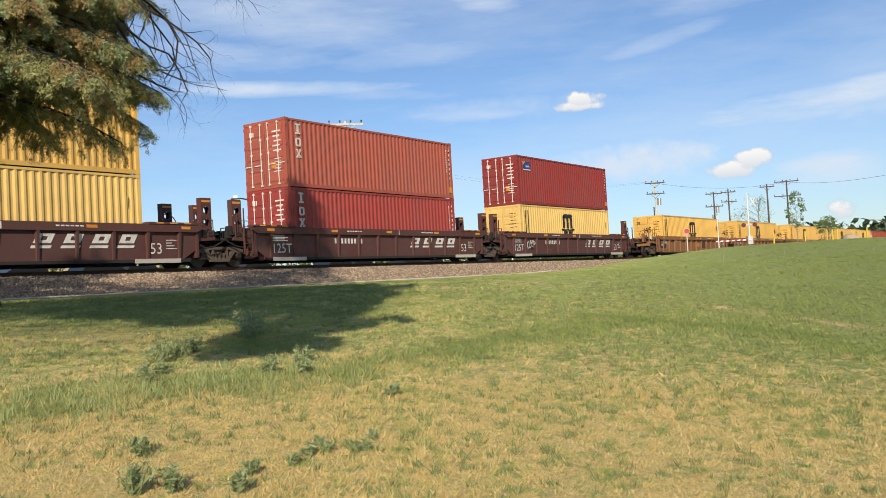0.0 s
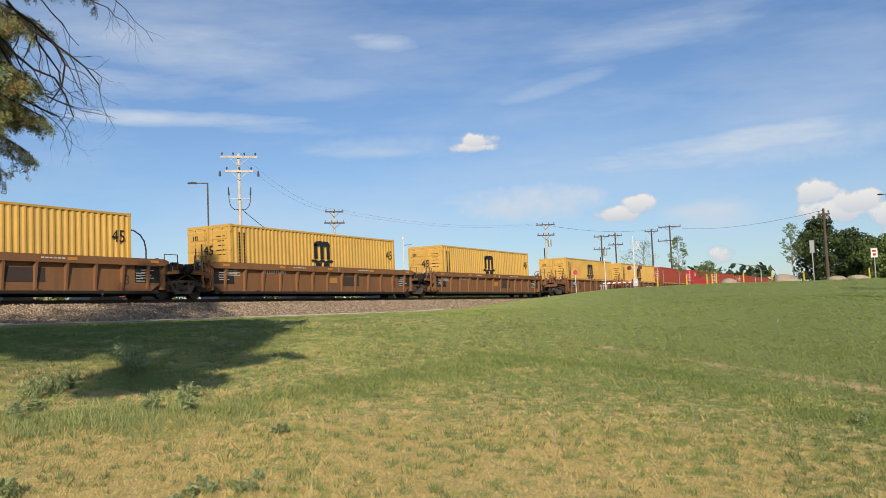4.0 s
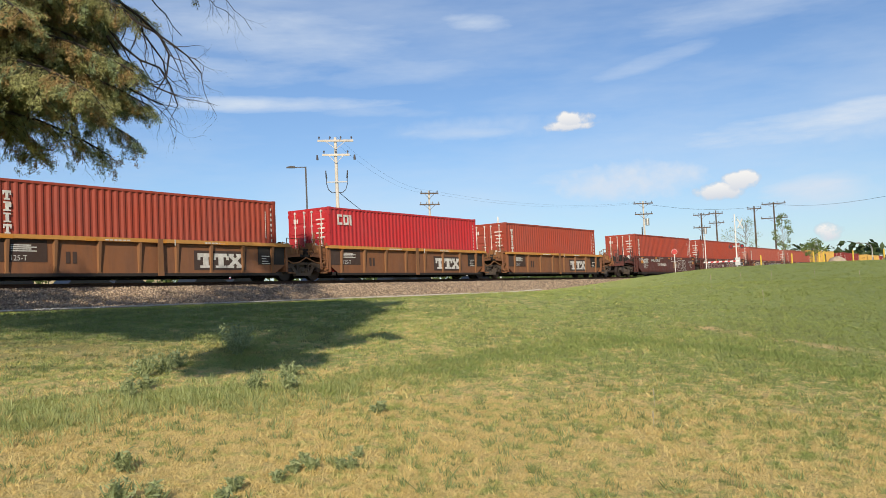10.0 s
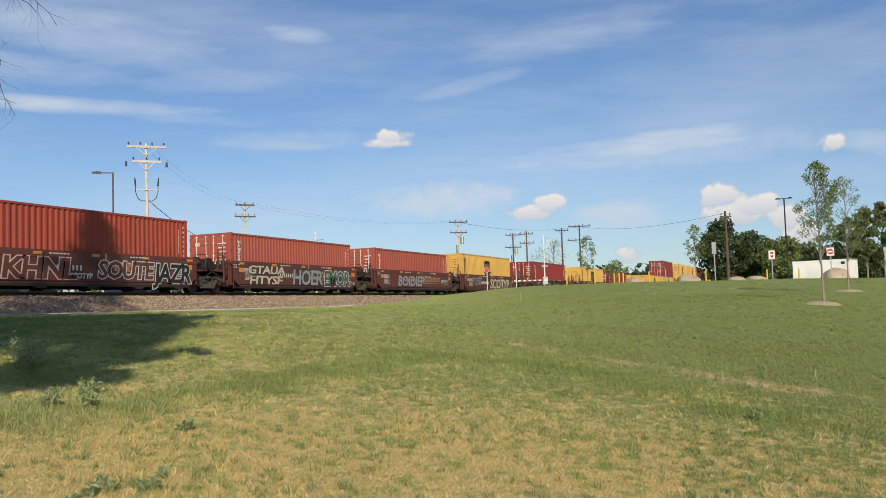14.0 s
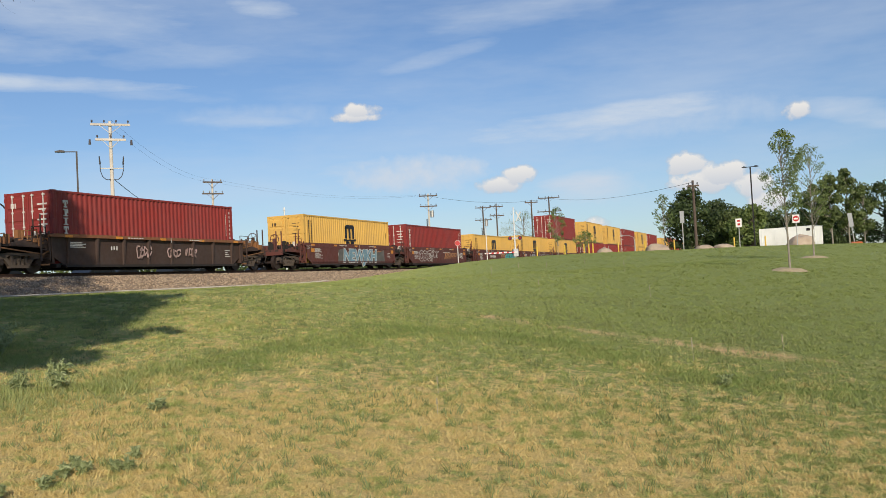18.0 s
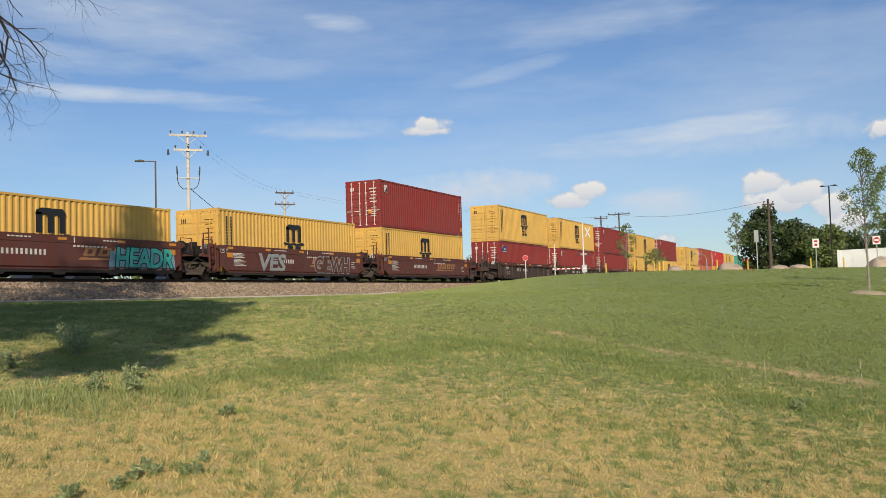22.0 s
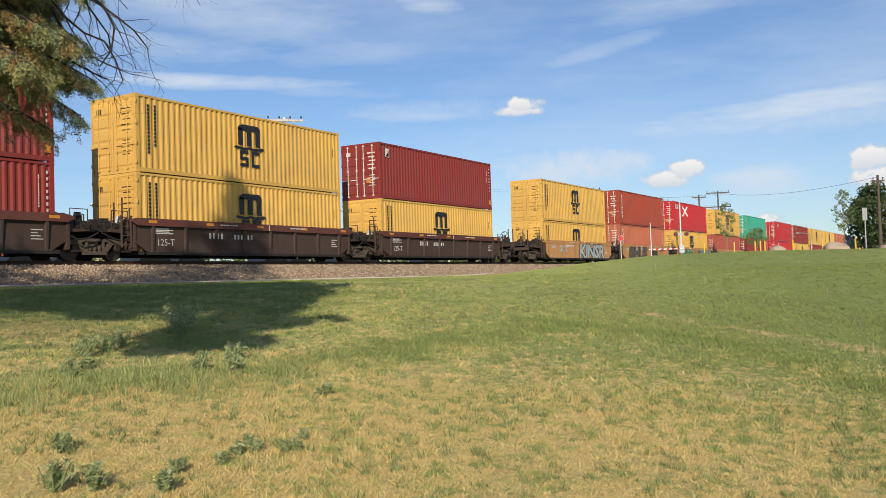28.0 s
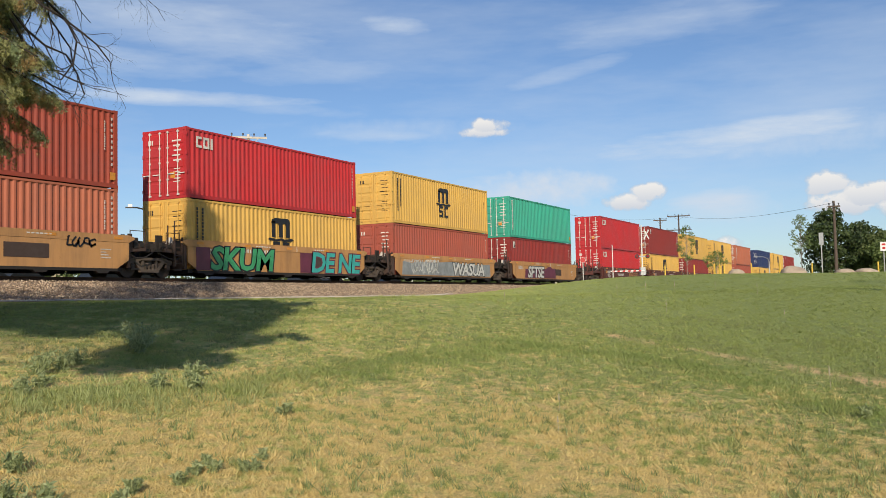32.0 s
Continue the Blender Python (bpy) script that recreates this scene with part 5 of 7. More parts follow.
def spruce(at, height, seed, label="tall old spruce with drooping boughs and bare lower twigs", fine=True):
    """A tall old spruce: drooping boughs shingled with needle sprays, its lowest boughs hanging round a bare trunk."""
    rnd = np.random.default_rng(seed)
    root = tagged(new("spruce_tree"), label, "tree")
    root.location = at
    s = Shape()
    rings = ((-0.3, 0.46), (0.05, 0.36), (0.3, 0.31), (0.6, 0.29), (1.5, 0.275), (2.5, 0.26), (4.0, 0.23), (6, 0.2), (height * 0.6, 0.13), (height, 0.02))
    n = 24
    for z, r in rings:
        for i in range(n):
            g = 2 * math.pi * i / n
            q = r * (1 + 0.08 * math.sin(5 * g + z) + 0.06 * math.sin(9 * g - 2 * z) + 0.05 * rnd.normal())
            s.v.append((q * math.cos(g), q * math.sin(g), z))
    for k in range(len(rings) - 1):
        for i in range(n):
            s.f.append((k * n + i, k * n + (i + 1) % n, (k + 1) * n + (i + 1) % n, (k + 1) * n + i))
    tr = part("trunk", s, BARK_SHADED, root)
    wood = Shape()
    C, D, L2, W2, K = [], [], [], [], []

    def spray(p, d, much, scale, tone):
        """Needles set close along a short hanging shoot."""
        u = rnd.uniform(-1, 1, size=(much, 1))
        c = np.array(p) + np.array(d) * u * 0.085 * scale + rnd.normal(size=(much, 3)) * 0.026 * scale
        dd = np.array(d) * 0.75 + rnd.normal(size=(much, 3)) * 0.62
        C.append(c)
        D.append(dd / np.linalg.norm(dd, axis=1)[:, None])
        L2.append(rnd.uniform(0.016, 0.034, size=much) * scale)
        W2.append(rnd.uniform(0.005, 0.0085, size=much) * scale)
        K.append(np.full(much, tone))

    def bough(g, z, L, fall, bare, dense, near):
        d = Vector((math.cos(g), math.sin(g), 0))
        pts = [Vector((d.x * L * u, d.y * L * u, z + (0.14 * u - fall * u * u + 0.18 * fall * u ** 3) * L)) for u in (0, 0.17, 0.33, 0.5, 0.67, 0.83, 1.0)]
        for j in range(6):
            wood.rod(pts[j], pts[j + 1], 0.030 * (1 - j / 7) + 0.008, 0.030 * (1 - (j + 1) / 7) + 0.006, 5)
        side = d.cross(Vector((0, 0, 1)))
        count = max(4, int(L * dense))
        for j in range(count):
            u = bare + (1 - bare) * (j + rnd.uniform(0, 1)) / count
            a = min(5, int(u * 6))
            p = pts[a].lerp(pts[a + 1], u * 6 - a)
            tone = 0 if rnd.uniform() < 0.56 else 1 if rnd.uniform() < 0.62 else 2
            for w in (-1, 1):
                reach = rnd.uniform(0.35, 1.0) * (1.15 - u) * min(L, 3.0) * 0.34 + 0.10
                e = p + side * w * reach + d * reach * 0.5 - Vector((0, 0, reach * rnd.uniform(0.35, 1.2) + 0.05))
                wood.rod(p, e, 0.008, 0.004, 3)
                # shoots along the twig, each hanging a little
                for m in range(3 + int(reach * (11 if near else 4))):
                    v = rnd.uniform(0.1, 1.05)
                    q = p.lerp(e, v)
                    sd = (e - p).normalized() * 0.6 + Vector(rnd.normal(size=3)) * 0.35 + Vector((0, 0, -0.45))
                    sd.normalize()
                    spray(q + sd * 0.07, sd, 34 if near else 9, 1.0 if near else 3.6, tone if rnd.uniform() < 0.93 else 2)

    z, i = 3.0, 0
    g_cam = math.atan2(-at.y, -at.x)
    while z < height - 0.6:
        low = z < 7.0 and fine
        g = i * 2.39996 + rnd.uniform(-0.35, 0.35)
        front = math.cos(g - g_cam)
        open_side = math.cos(g - g_cam - math.pi / 2)
        sunny = math.cos(g - SUN_HEAD - math.pi)
        full = max(0.5, 5.3 * (1 - max(0, z - 5.0) / (height - 5.0)) ** 1.2)
        fall, bare = 0.40, 0.14
        if z < 5.0:
            full, fall, bare = 2.2 + 0.5 * step(3.4, 4.6, z), 0.52, 0.2
            if open_side > 0.25:
                full, bare = (2.35 if z < 3.7 else 2.75 if z < 4.5 else 3.0), 0.34 if z < 3.9 else 0.18
            if open_side > 0.1 and (front > 0.1 and z < 3.75 or front > -0.75 and z < 3.3 and rnd.uniform() < 0.4):
                z, i = z + 0.03, i + 1
                continue
        elif z < 6.6 and open_side > 0.3:
            full = 3.5 if rnd.uniform() < 0.72 else 4.8
            if front > 0.15 and z < 6.0:
                full = 2.7
        if sunny > 0:
            full = full + 0.7 * sunny if z < 4.6 else min(full, 2.5 + 2.6 * (1 - sunny)) if z < 9 else full
        bough(g, z, max(0.4, full * rnd.uniform(0.8, 1.06)), fall, bare, 2.6 if not low else 11.5 if open_side > 0.2 and z > 3.9 else 8.0, low)
        z += (0.072 if low else 0.17 if z > 7 else 0.12) * rnd.uniform(0.8, 1.2)
        i += 1
    # the thick shaded boughs on the open side
    for k in range(30 if fine else 0):
        bough(g_cam + math.pi / 2 + rnd.uniform(0.25, 1.3), 4.15 + 2.0 * k / 30, rnd.uniform(2.5, 3.25), 0.36, 0.3, 12, True)
    part("bough", wood, TWIG, tr, kind="stuff")
    C, D, L2, W2 = np.concatenate(C), np.concatenate(D), np.concatenate(L2)[:, None], np.concatenate(W2)[:, None]
    # needles lie flat on the outside of their boughs
    away = C * np.array([1.0, 1.0, 0.0])
    away /= np.linalg.norm(away, axis=1)[:, None] + 1e-6
    t = np.cross(D, away + np.array([0, 0, 0.45]) + rnd.normal(size=D.shape) * 0.55)
    t /= np.linalg.norm(t, axis=1)[:, None]
    V = np.stack([C - D * L2, C + t * W2, C + D * L2, C - t * W2], 1).reshape(-1, 3)
    part("foliage", array_mesh("foliage", V, np.arange(len(V)).reshape(-1, 4), [NEEDLES, NEEDLES_BLUE, NEEDLES_DRY], np.concatenate(K)), None, root, kind="stuff")
    return root, tr


def dead_branch(tr, start, heading, length, seed):
    """A bare hanging limb that forks into curled twigs."""
    rnd = np.random.default_rng(seed)
    s = Shape()

    def grow(p, d, L, r, depth):
        n = 5
        for j in range(n):
            d = (d + Vector(rnd.normal(size=3)) * 0.22 + Vector((0, 0, -0.02))).normalized()
            q = p + d * L / n
            s.rod(p, q, r, r * 0.84, 5)
            r *= 0.84
            p = q
            if depth < 3 and rnd.uniform() < (0.95 if depth == 0 else 0.6):
                side = d.cross(Vector(rnd.normal(size=3))).normalized()
                grow(p, (d * 0.75 + side * 0.7 + Vector((0, 0, -0.25))).normalized(), L * rnd.uniform(0.35, 0.6), r * 0.6, depth + 1)
    grow(Vector(start), Vector(heading).normalized(), length, 0.028, 0)
    part("dead_branch", s, TWIG, tr, "bare dead hanging branch")


base = Vector((7.45, 14.0, lawn(7.45, 14.0)))
tree, trunk_ob = spruce(base, 16.3, 5)
spruce(Vector((3.6, 17.6, lawn(3.6, 17.6))), 9.6, 6, "shorter spruce standing beside the track", False)
# bare limbs that hang on the open side of the tree
out_dir = Vector((0.875, -0.485, 0))
for k, (reach, z, fall, turn, L) in enumerate(((2.5, 5.2, 0.55, 0.0, 2.0), (2.4, 4.9, 0.8, 0.2, 1.8), (2.4, 5.4, 0.4, -0.2, 1.9), (2.3, 4.7, 1.3, 0.1, 1.6), (2.0, 4.4, 2.0, -0.1, 1.5), (2.5, 4.9, 1.0, -0.25, 1.6), (2.6, 5.6, 0.5, 0.3, 1.8), (1.9, 4.2, 2.4, 0.3, 1.3))):
    d = Matrix.Rotation(turn, 3, "Z") @ out_dir
    dead_branch(trunk_ob, d * reach + Vector((0, 0, z)), d + Vector((0, 0, -fall)), L, 40 + k)

def shade_tree(seed):
    """The tree beside the camera whose shade lies on the lawn: a slanting crown of leafy clumps on long limbs."""
    rnd = np.random.default_rng(seed)
    along, across = Vector((math.cos(SUN_HEAD), math.sin(SUN_HEAD), 0)), Vector((-math.sin(SUN_HEAD), math.cos(SUN_HEAD), 0))
    foot = along * -1.5 + across * 9.6
    foot.z = lawn(foot.x, foot.y)
    root = tagged(new("shade_tree"), "leafy tree beside the lawn", "tree")
    root.location = foot
    s = Shape().rod((0, 0, -0.2), (0.1, 0.05, 3.2), 0.2, 0.16, 10).rod((0.1, 0.05, 3.2), (0.0, 0.2, 8.6), 0.16, 0.05, 8)
    tr = part("trunk", s, BARK, root)
    limbs, P, N, S = Shape(), [], [], []
    low, high = 11.3, 17.4
    spans = [(low + 1.3, high, 2.5, 7.0, 76, 0.44, 0.74), (low + 0.2, low + 1.6, 3.3, 4.6, 5, 0.26, 0.36), (9.3, 12.2, 2.05, 3.1, 15, 0.26, 0.42), (low, 17.0, 1.8, 2.6, 26, 0.13, 0.32), (11.3, 12.1, 1.3, 2.0, 5, 0.06, 0.12)]
    for a0, a1, b0, b1, many, r0, r1 in spans:
        for k in range(many):
            a, b, r = a0 + (a1 - a0) * (k + rnd.uniform()) / many, rnd.uniform(b0, b1), rnd.uniform(r0, r1)
            g = along * a + across * b
            h = (a + 1.5 + rnd.uniform(-2.2, 2.2)) * math.tan(SUN_UP)
            c = along * (a - h / math.tan(SUN_UP)) + across * b
            c.z = lawn(g.x, g.y) + h
            c -= foot
            m = Vector((0.05, 0.1, max(2.8, min(8.4, c.z + 0.1))))
            limbs.rod(m, c, 0.022, 0.01, 5)
            per = int(70 + 330 * r)
            q = rnd.normal(size=(per, 3))
            q /= np.linalg.norm(q, axis=1)[:, None]
            q *= rnd.uniform(0.1, 1.0, size=(per, 1)) ** 0.5 * r * np.array([1, 1, 0.7])
            P.append(q + np.array(c))
            N.append(rnd.normal(size=(per, 3)))
            S.append(rnd.uniform(0.6, 1.3, size=per) * 0.15)
    part("limb", limbs, BARK, tr, kind="stuff")
    N = np.concatenate(N)
    N /= np.linalg.norm(N, axis=1)[:, None]
    v, f = quads(np.concatenate(P), N, np.concatenate(S), 0.8, rnd)
    part("crown", array_mesh("crown", v, f, [LEAVES_DARK]), None, root, kind="stuff")


shade_tree(11)

# young staked trees on the lawn
for az, r, h, rad, bot, n, seed in ((-0.1, 27.2, 4.05, 0.68, 1.4, 4600, 21), (-1.45, 37.6, 4.5, 0.75, 1.4, 2400, 22), (6.95, 72.0, 4.7, 0.8, 1.5, 900, 23), (13.45, 74, 4.3, 0.75, 1.2, 650, 24), (11.75, 72, 2.0, 0.9, 0.7, 350, 25), (15.6, 120, 8.6, 3.0, 2.2, 1500, 26)):
    broadleaf("young_tree", "slender young tree with airy leaves", spot(az, r), h, rad, bot, n, LEAVES, BARK_PALE, seed, 44, 0.035 if r < 100 else 0.1, 0.034 if r < 60 else 0.08)
MULCH = plain("pale bark mulch", (0.52, 0.42, 0.26), 0.95, 0, 14, 0.35, 0.7)
for az, r in ((-0.1, 27.2), (-1.45, 37.6)):
    p = spot(az, r)
    n = 22
    s = Shape()
    ring = [(0.6 * (1 + 0.15 * math.sin(3 * g)) * math.cos(g), 0.6 * (1 + 0.12 * math.cos(2 * g)) * math.sin(g)) for g in (2 * math.pi * i / n for i in range(n))]
    s.v = [(a, b, lawn(p.x + a, p.y + b) - p.z - 0.02) for a, b in ring] + [(a * 0.6, b * 0.6, lawn(p.x + a * 0.6, p.y + b * 0.6) - p.z + 0.05) for a, b in ring] + [(0, 0, 0.07)]
    s.f = [(i, (i + 1) % n, n + (i + 1) % n, n + i) for i in range(n)] + [(n + i, n + (i + 1) % n, 2 * n) for i in range(n)]
    m = tagged(new("mulch_ring", s.mesh("mulch_ring", MULCH, True)), "ring of pale bark mulch round a young tree", "mulch")
    m.location = p

# the belt of trees behind the lot
for az, r, top, rad, bot, mat, n, seed, bark in (
        (5.4, 100, 4.75, 3.0, 0.4, LEAVES_DARK, 4200, 31, BARK), (4.0, 104, 3.9, 2.8, 0.4, LEAVES_DARK, 4200, 32, BARK), (2.7, 100, 3.3, 2.6, 0.4, LEAVES_MID, 3800, 33, BARK), (1.9, 96, 3.5, 2.2, 0.5, LEAVES, 2200, 34, BARK),
        (0.9, 150, 2.9, 4.2, 0.4, LEAVES_DARK, 3400, 35, BARK), (-0.6, 150, 2.7, 4.2, 0.4, LEAVES_DARK, 3400, 36, BARK), (-1.7, 92, 4.5, 2.2, 1.6, LEAVES_MID, 2200, 37, BARK_PALE), (-2.5, 88, 5.0, 2.1, 1.8, LEAVES_MID, 2400, 38, BARK_PALE),
        (-3.4, 90, 5.25, 2.2, 1.8, LEAVES_MID, 2400, 39, BARK_PALE), (-4.2, 95, 4.3, 2.4, 1.6, LEAVES_MID, 2200, 40, BARK_PALE), (-5.3, 110, 4.2, 3.4, 0.6, LEAVES_DARK, 3000, 41, BARK), (-6.8, 105, 4.6, 3.6, 0.6, LEAVES_DARK, 3000, 42, BARK),
        (-8.4, 100, 4.8, 3.6, 0.6, LEAVES_DARK, 3000, 43, BARK), (-3.0, 125, 2.6, 4.0, 0.3, LEAVES_DARK, 4600, 44, BARK), (-1.4, 128, 2.4, 4.0, 0.3, LEAVES_DARK, 4600, 45, BARK)):
    p = spot(az, r, -0.1)
    h = r * math.tan(radians(top)) + EYE[2] - p.z
    pale = bark is BARK_PALE
    broadleaf("tree", "slim grove tree with a pale trunk" if pale else "dense dark green tree behind the parking lot", p, h, rad * (0.6 if pale else 1), h * (0.26 if pale else 0.06), int(n * (0.9 if pale else 1.8)), mat, bark, seed, 40, 0.09 if pale else 0.2, 0.19 if r < 130 else 0.34)


def far_woods():
    """Distant woods along the horizon, beyond the track."""
    rnd = np.random.default_rng(77)
    P, N, S = [], [], []
    for az0, az1, r, top in ((8.5, 13.2, 330, 2.35), (13.5, 26, 420, 1.9), (26, 62, 450, 1.6), (-14, -8, 220, 3.2)):
        n = int((az1 - az0) * 5)
        for i in range(n):
            az = radians(az0 + (az1 - az0) * (i + rnd.uniform(0, 1)) / n)
            rr = r * rnd.uniform(0.92, 1.12)
            H = rr * math.tan(radians(top)) * rnd.uniform(0.62, 1.05)
            q = rnd.normal(size=(90, 3))
            q /= np.linalg.norm(q, axis=1)[:, None]
            q *= rnd.uniform(0.5, 1, size=(90, 1)) * np.array([H * 0.55, H * 0.55, H * 0.5])
            P.append(q + np.array([rr * math.cos(az), rr * math.sin(az), H * 0.5 - 1.2]))
            N.append(q + rnd.normal(size=(90, 3)) * H * 0.2)
            S.append(np.full(90, H * 0.13) * rnd.uniform(0.6, 1.3, size=90))
    N = np.concatenate(N)
    N /= np.linalg.norm(N, axis=1)[:, None]
    v, f = quads(np.concatenate(P), N, np.concatenate(S), 0.8, rnd)
    tagged(new("far_woods", array_mesh("far_woods", v, f, [LEAVES_DARK])), "distant dark green woods along the horizon", "woods", kind="stuff")


far_woods()

# ---- poles, wires, signs ----
POLE_WOOD = plain("weathered pole timber", (0.12, 0.088, 0.068), 0.9, 0, 3.0, 0.4, 0.3)
POLE_PALE = plain("bleached grey pole timber", (0.60, 0.55, 0.48), 0.85, 0, 3.0, 0.25, 0.3)
GLASS_INS = plain("dark glazed insulator", (0.08, 0.07, 0.07), 0.3)
CABLE = plain("black cable sheath", (0.02, 0.02, 0.022), 0.6)
SIGN_WHITE = plain("white sign sheet", (0.72, 0.72, 0.70), 0.45, 0, 5, 0.1, 0)
SIGN_RED = plain("red sign sheet", (0.50, 0.02, 0.02), 0.45, 0, 5, 0.15, 0)
SIGN_GREY = plain("bare aluminium sign back", (0.42, 0.43, 0.44), 0.45, 0.5)
YELLOW = plain("yellow safety paint", (0.72, 0.48, 0.06), 0.5, 0, 6, 0.25, 0.1)
LAMP_BROWN = plain("dark bronze lamp paint", (0.035, 0.03, 0.03), 0.5, 0.3)


def utility_pole(az, r, top, mat, arms, turn=0.0, extras=""):
    """A timber pole with cross arms and insulators; top: its height as an angle from the eye."""
    p = spot(az, r, -0.1)
    h = r * math.tan(radians(top)) + EYE[2] - p.z
    root = tagged(new("utility_pole"), "wooden power line pole with cross arms and insulators" if not extras else "pale wooden power pole with looped cable ends", "utility pole")
    root.location, root.rotation_euler.z = p, radians(turn)
    pole = part("pole", Shape().rod((0, 0, -0.3), (0, 0, h), 0.165, 0.10, 10), mat, root)
    arm_mat = POLE_WOOD if mat is POLE_PALE and extras != "loops" else mat
    for z, half in arms:
        arm = part("cross_arm", Shape().box(-half, -0.2, h - z - 0.07, half, -0.09, h - z + 0.07), arm_mat, root)
        k = 4 if half > 1.0 else 3
        for i in range(k):
            x = -half + 0.12 + i * (2 * half - 0.24) / (k - 1)
            part("insulator", Shape().rod((x, -0.145, h - z + 0.07), (x, -0.145, h - z + 0.2), 0.03, None, 6).rod((x, -0.145, h - z + 0.18), (x, -0.145, h - z + 0.30), 0.07, 0.05, 8), GLASS_INS, arm)
        part("brace", Shape().rod((-half * 0.6, -0.2, h - z), (0, -0.16, h - z - 0.6), 0.025, None, 4).rod((half * 0.6, -0.2, h - z), (0, -0.16, h - z - 0.6), 0.025, None, 4), arm_mat, arm)
    if extras == "loops":
        for s in (-1, 1):
            pts = [(s * 0.72, -0.15, h - 2.6), (s * 0.72, -0.15, h - 3.3), (s * 0.6, -0.15, h - 3.7), (s * 0.35, -0.15, h - 3.92), (s * 0.1, -0.15, h - 3.9)]
            part("cable_end", Shape().tube(pts, 0.026, 6).rod((s * 0.72, -0.15, h - 2.9), (s * 0.76, -0.15, h - 2.35), 0.06, 0.035, 6), CABLE, root)
        part("bracket", Shape().box(-0.7, -0.2, h - 3.2, 0.7, -0.12, h - 3.13), ZINC, root)
        for x in (-1.3, 1.3):
            part("hanging_insulator", Shape().rod((x, -0.15, h - 1.6), (x, -0.15, h - 1.25), 0.09, 0.06, 8), GLASS_INS, root)
    if extras == "can":
        part("transformer", Shape().rod((0.42, -0.1, h - 3.2), (0.42, -0.1, h - 2.3), 0.26, None, 12), ZINC, root)
        part("riser", Shape().rod((-0.3, -0.1, h - 5.2), (-0.3, -0.1, h - 3.4), 0.07, None, 6), CABLE, root)
    return Vector((p.x, p.y, p.z + h)), h


TOPS = {}
for nm, az, r, top, mat, arms, turn, ex in (
        ("a", 40.4, 64, 10.35, POLE_PALE, ((0.25, 1.25), (1.25, 0.95)), -45, "loops"), ("b", 34.65, 97, 6.85, POLE_PALE, ((0.3, 1.0), (1.5, 1.1)), -40, ""), ("c", 21.4, 122, 5.45, POLE_PALE, ((0.3, 1.25), (1.7, 1.15)), -60, "can"),
        ("d", 18.0, 142, 4.5, POLE_WOOD, ((0.3, 1.2), (2.2, 1.3)), -60, "can"), ("e", 17.15, 150, 4.6, POLE_WOOD, ((0.5, 1.1), (2.0, 1.2)), -60, ""), ("f", 14.95, 140, 4.7, POLE_WOOD, ((0.4, 1.0),), -70, ""), ("g", 13.85, 145, 4.85, POLE_WOOD, ((0.25, 1.7), (2.4, 1.9)), -75, ""),
        ("h", 5.1, 86, 5.2, POLE_WOOD, ((0.5, 0.5),), -80, "")):
    TOPS[nm] = utility_pole(az, r, top, mat, arms, turn, ex)[0]


def wire(a, b, sag, r=0.03):
    n = 14
    pts = [a.lerp(b, i / n) - Vector((0, 0, sag * 4 * (i / n) * (1 - i / n))) for i in range(n + 1)]
    tagged(new("power_line", Shape().tube([tuple(p) for p in pts], r, 4).mesh("power_line", CABLE)), "thin black overhead power line", "wire", "overhead power lines")


dz = Vector((0, 0, -0.15))
wire(TOPS["h"] + dz, TOPS["g"] + dz * 2, 0.8, 0.018)
wire(TOPS["g"] + dz * 2, TOPS["c"] + dz * 2, 0.8, 0.018)
wire(TOPS["a"] + dz * 25, TOPS["b"] + dz * 33, 1.0, 0.022)
for k in (-1.0, 1.0):
    o = Vector((k * 0.7, k * 0.7, -0.1))
    wire(TOPS["a"] + o, TOPS["b"] + o, 0.9, 0.005)
    wire(TOPS["b"] + o, TOPS["c"] + o, 1.0, 0.006)


def lot_lamp(az, r, top, heads, reach, turn):
    p = spot(az, r, -0.1)
    h = r * math.tan(radians(top)) + EYE[2] - p.z
    root = tagged(new("street_lamp"), "tall dark parking lot lamp with flat heads", "street lamp")
    root.location, root.rotation_euler.z = p, radians(turn)
    part("pole", Shape().box(-0.055, -0.055, -0.3, 0.055, 0.055, h), LAMP_BROWN, root)
    part("base", Shape().rod((0, 0, -0.3), (0, 0, 0.55), 0.28, None, 12), plain("concrete lamp base", (0.42, 0.40, 0.37), 0.9), root)
    for s in heads:
        part("arm", Shape().box(min(s * 0.05, s * reach * 0.6), -0.03, h - 0.06, max(s * 0.05, s * reach * 0.6), 0.03, h), LAMP_BROWN, root)
        part("lamp_head", Shape().prism([(s * reach * 0.55, h - 0.07), (s * reach, h - 0.06), (s * reach, h), (s * reach * 0.75, h + 0.06), (s * reach * 0.55, h + 0.03)], -0.16, 0.16), LAMP_BROWN, root)


lot_lamp(42.3, 63, 8.6, (1,), 1.3, 132)
lot_lamp(1.75, 92, 5.75, (-1, 1), 0.75, 80)


def cobra_lamp(az, r, top):
    p = spot(az, r, -0.1)
    h = r * math.tan(radians(top)) + EYE[2] - p.z
    root = tagged(new("street_lamp"), "slim grey street lamp with a curved arm", "street lamp")
    root.location = p
    part("pole", Shape().rod((0, 0, -0.2), (0, 0, h - 0.5), 0.1, 0.06, 8), ZINC, root)
    part("arm", Shape().tube([(0, 0, h - 0.6), (-0.15, 0.1, h - 0.2), (-0.6, 0.5, h), (-1.3, 1.1, h + 0.02)], 0.045, 6), ZINC, root)
    part("lamp_head", Shape().box(-1.75, 1.0, h - 0.05, -1.2, 1.25, h + 0.1), ZINC, root)


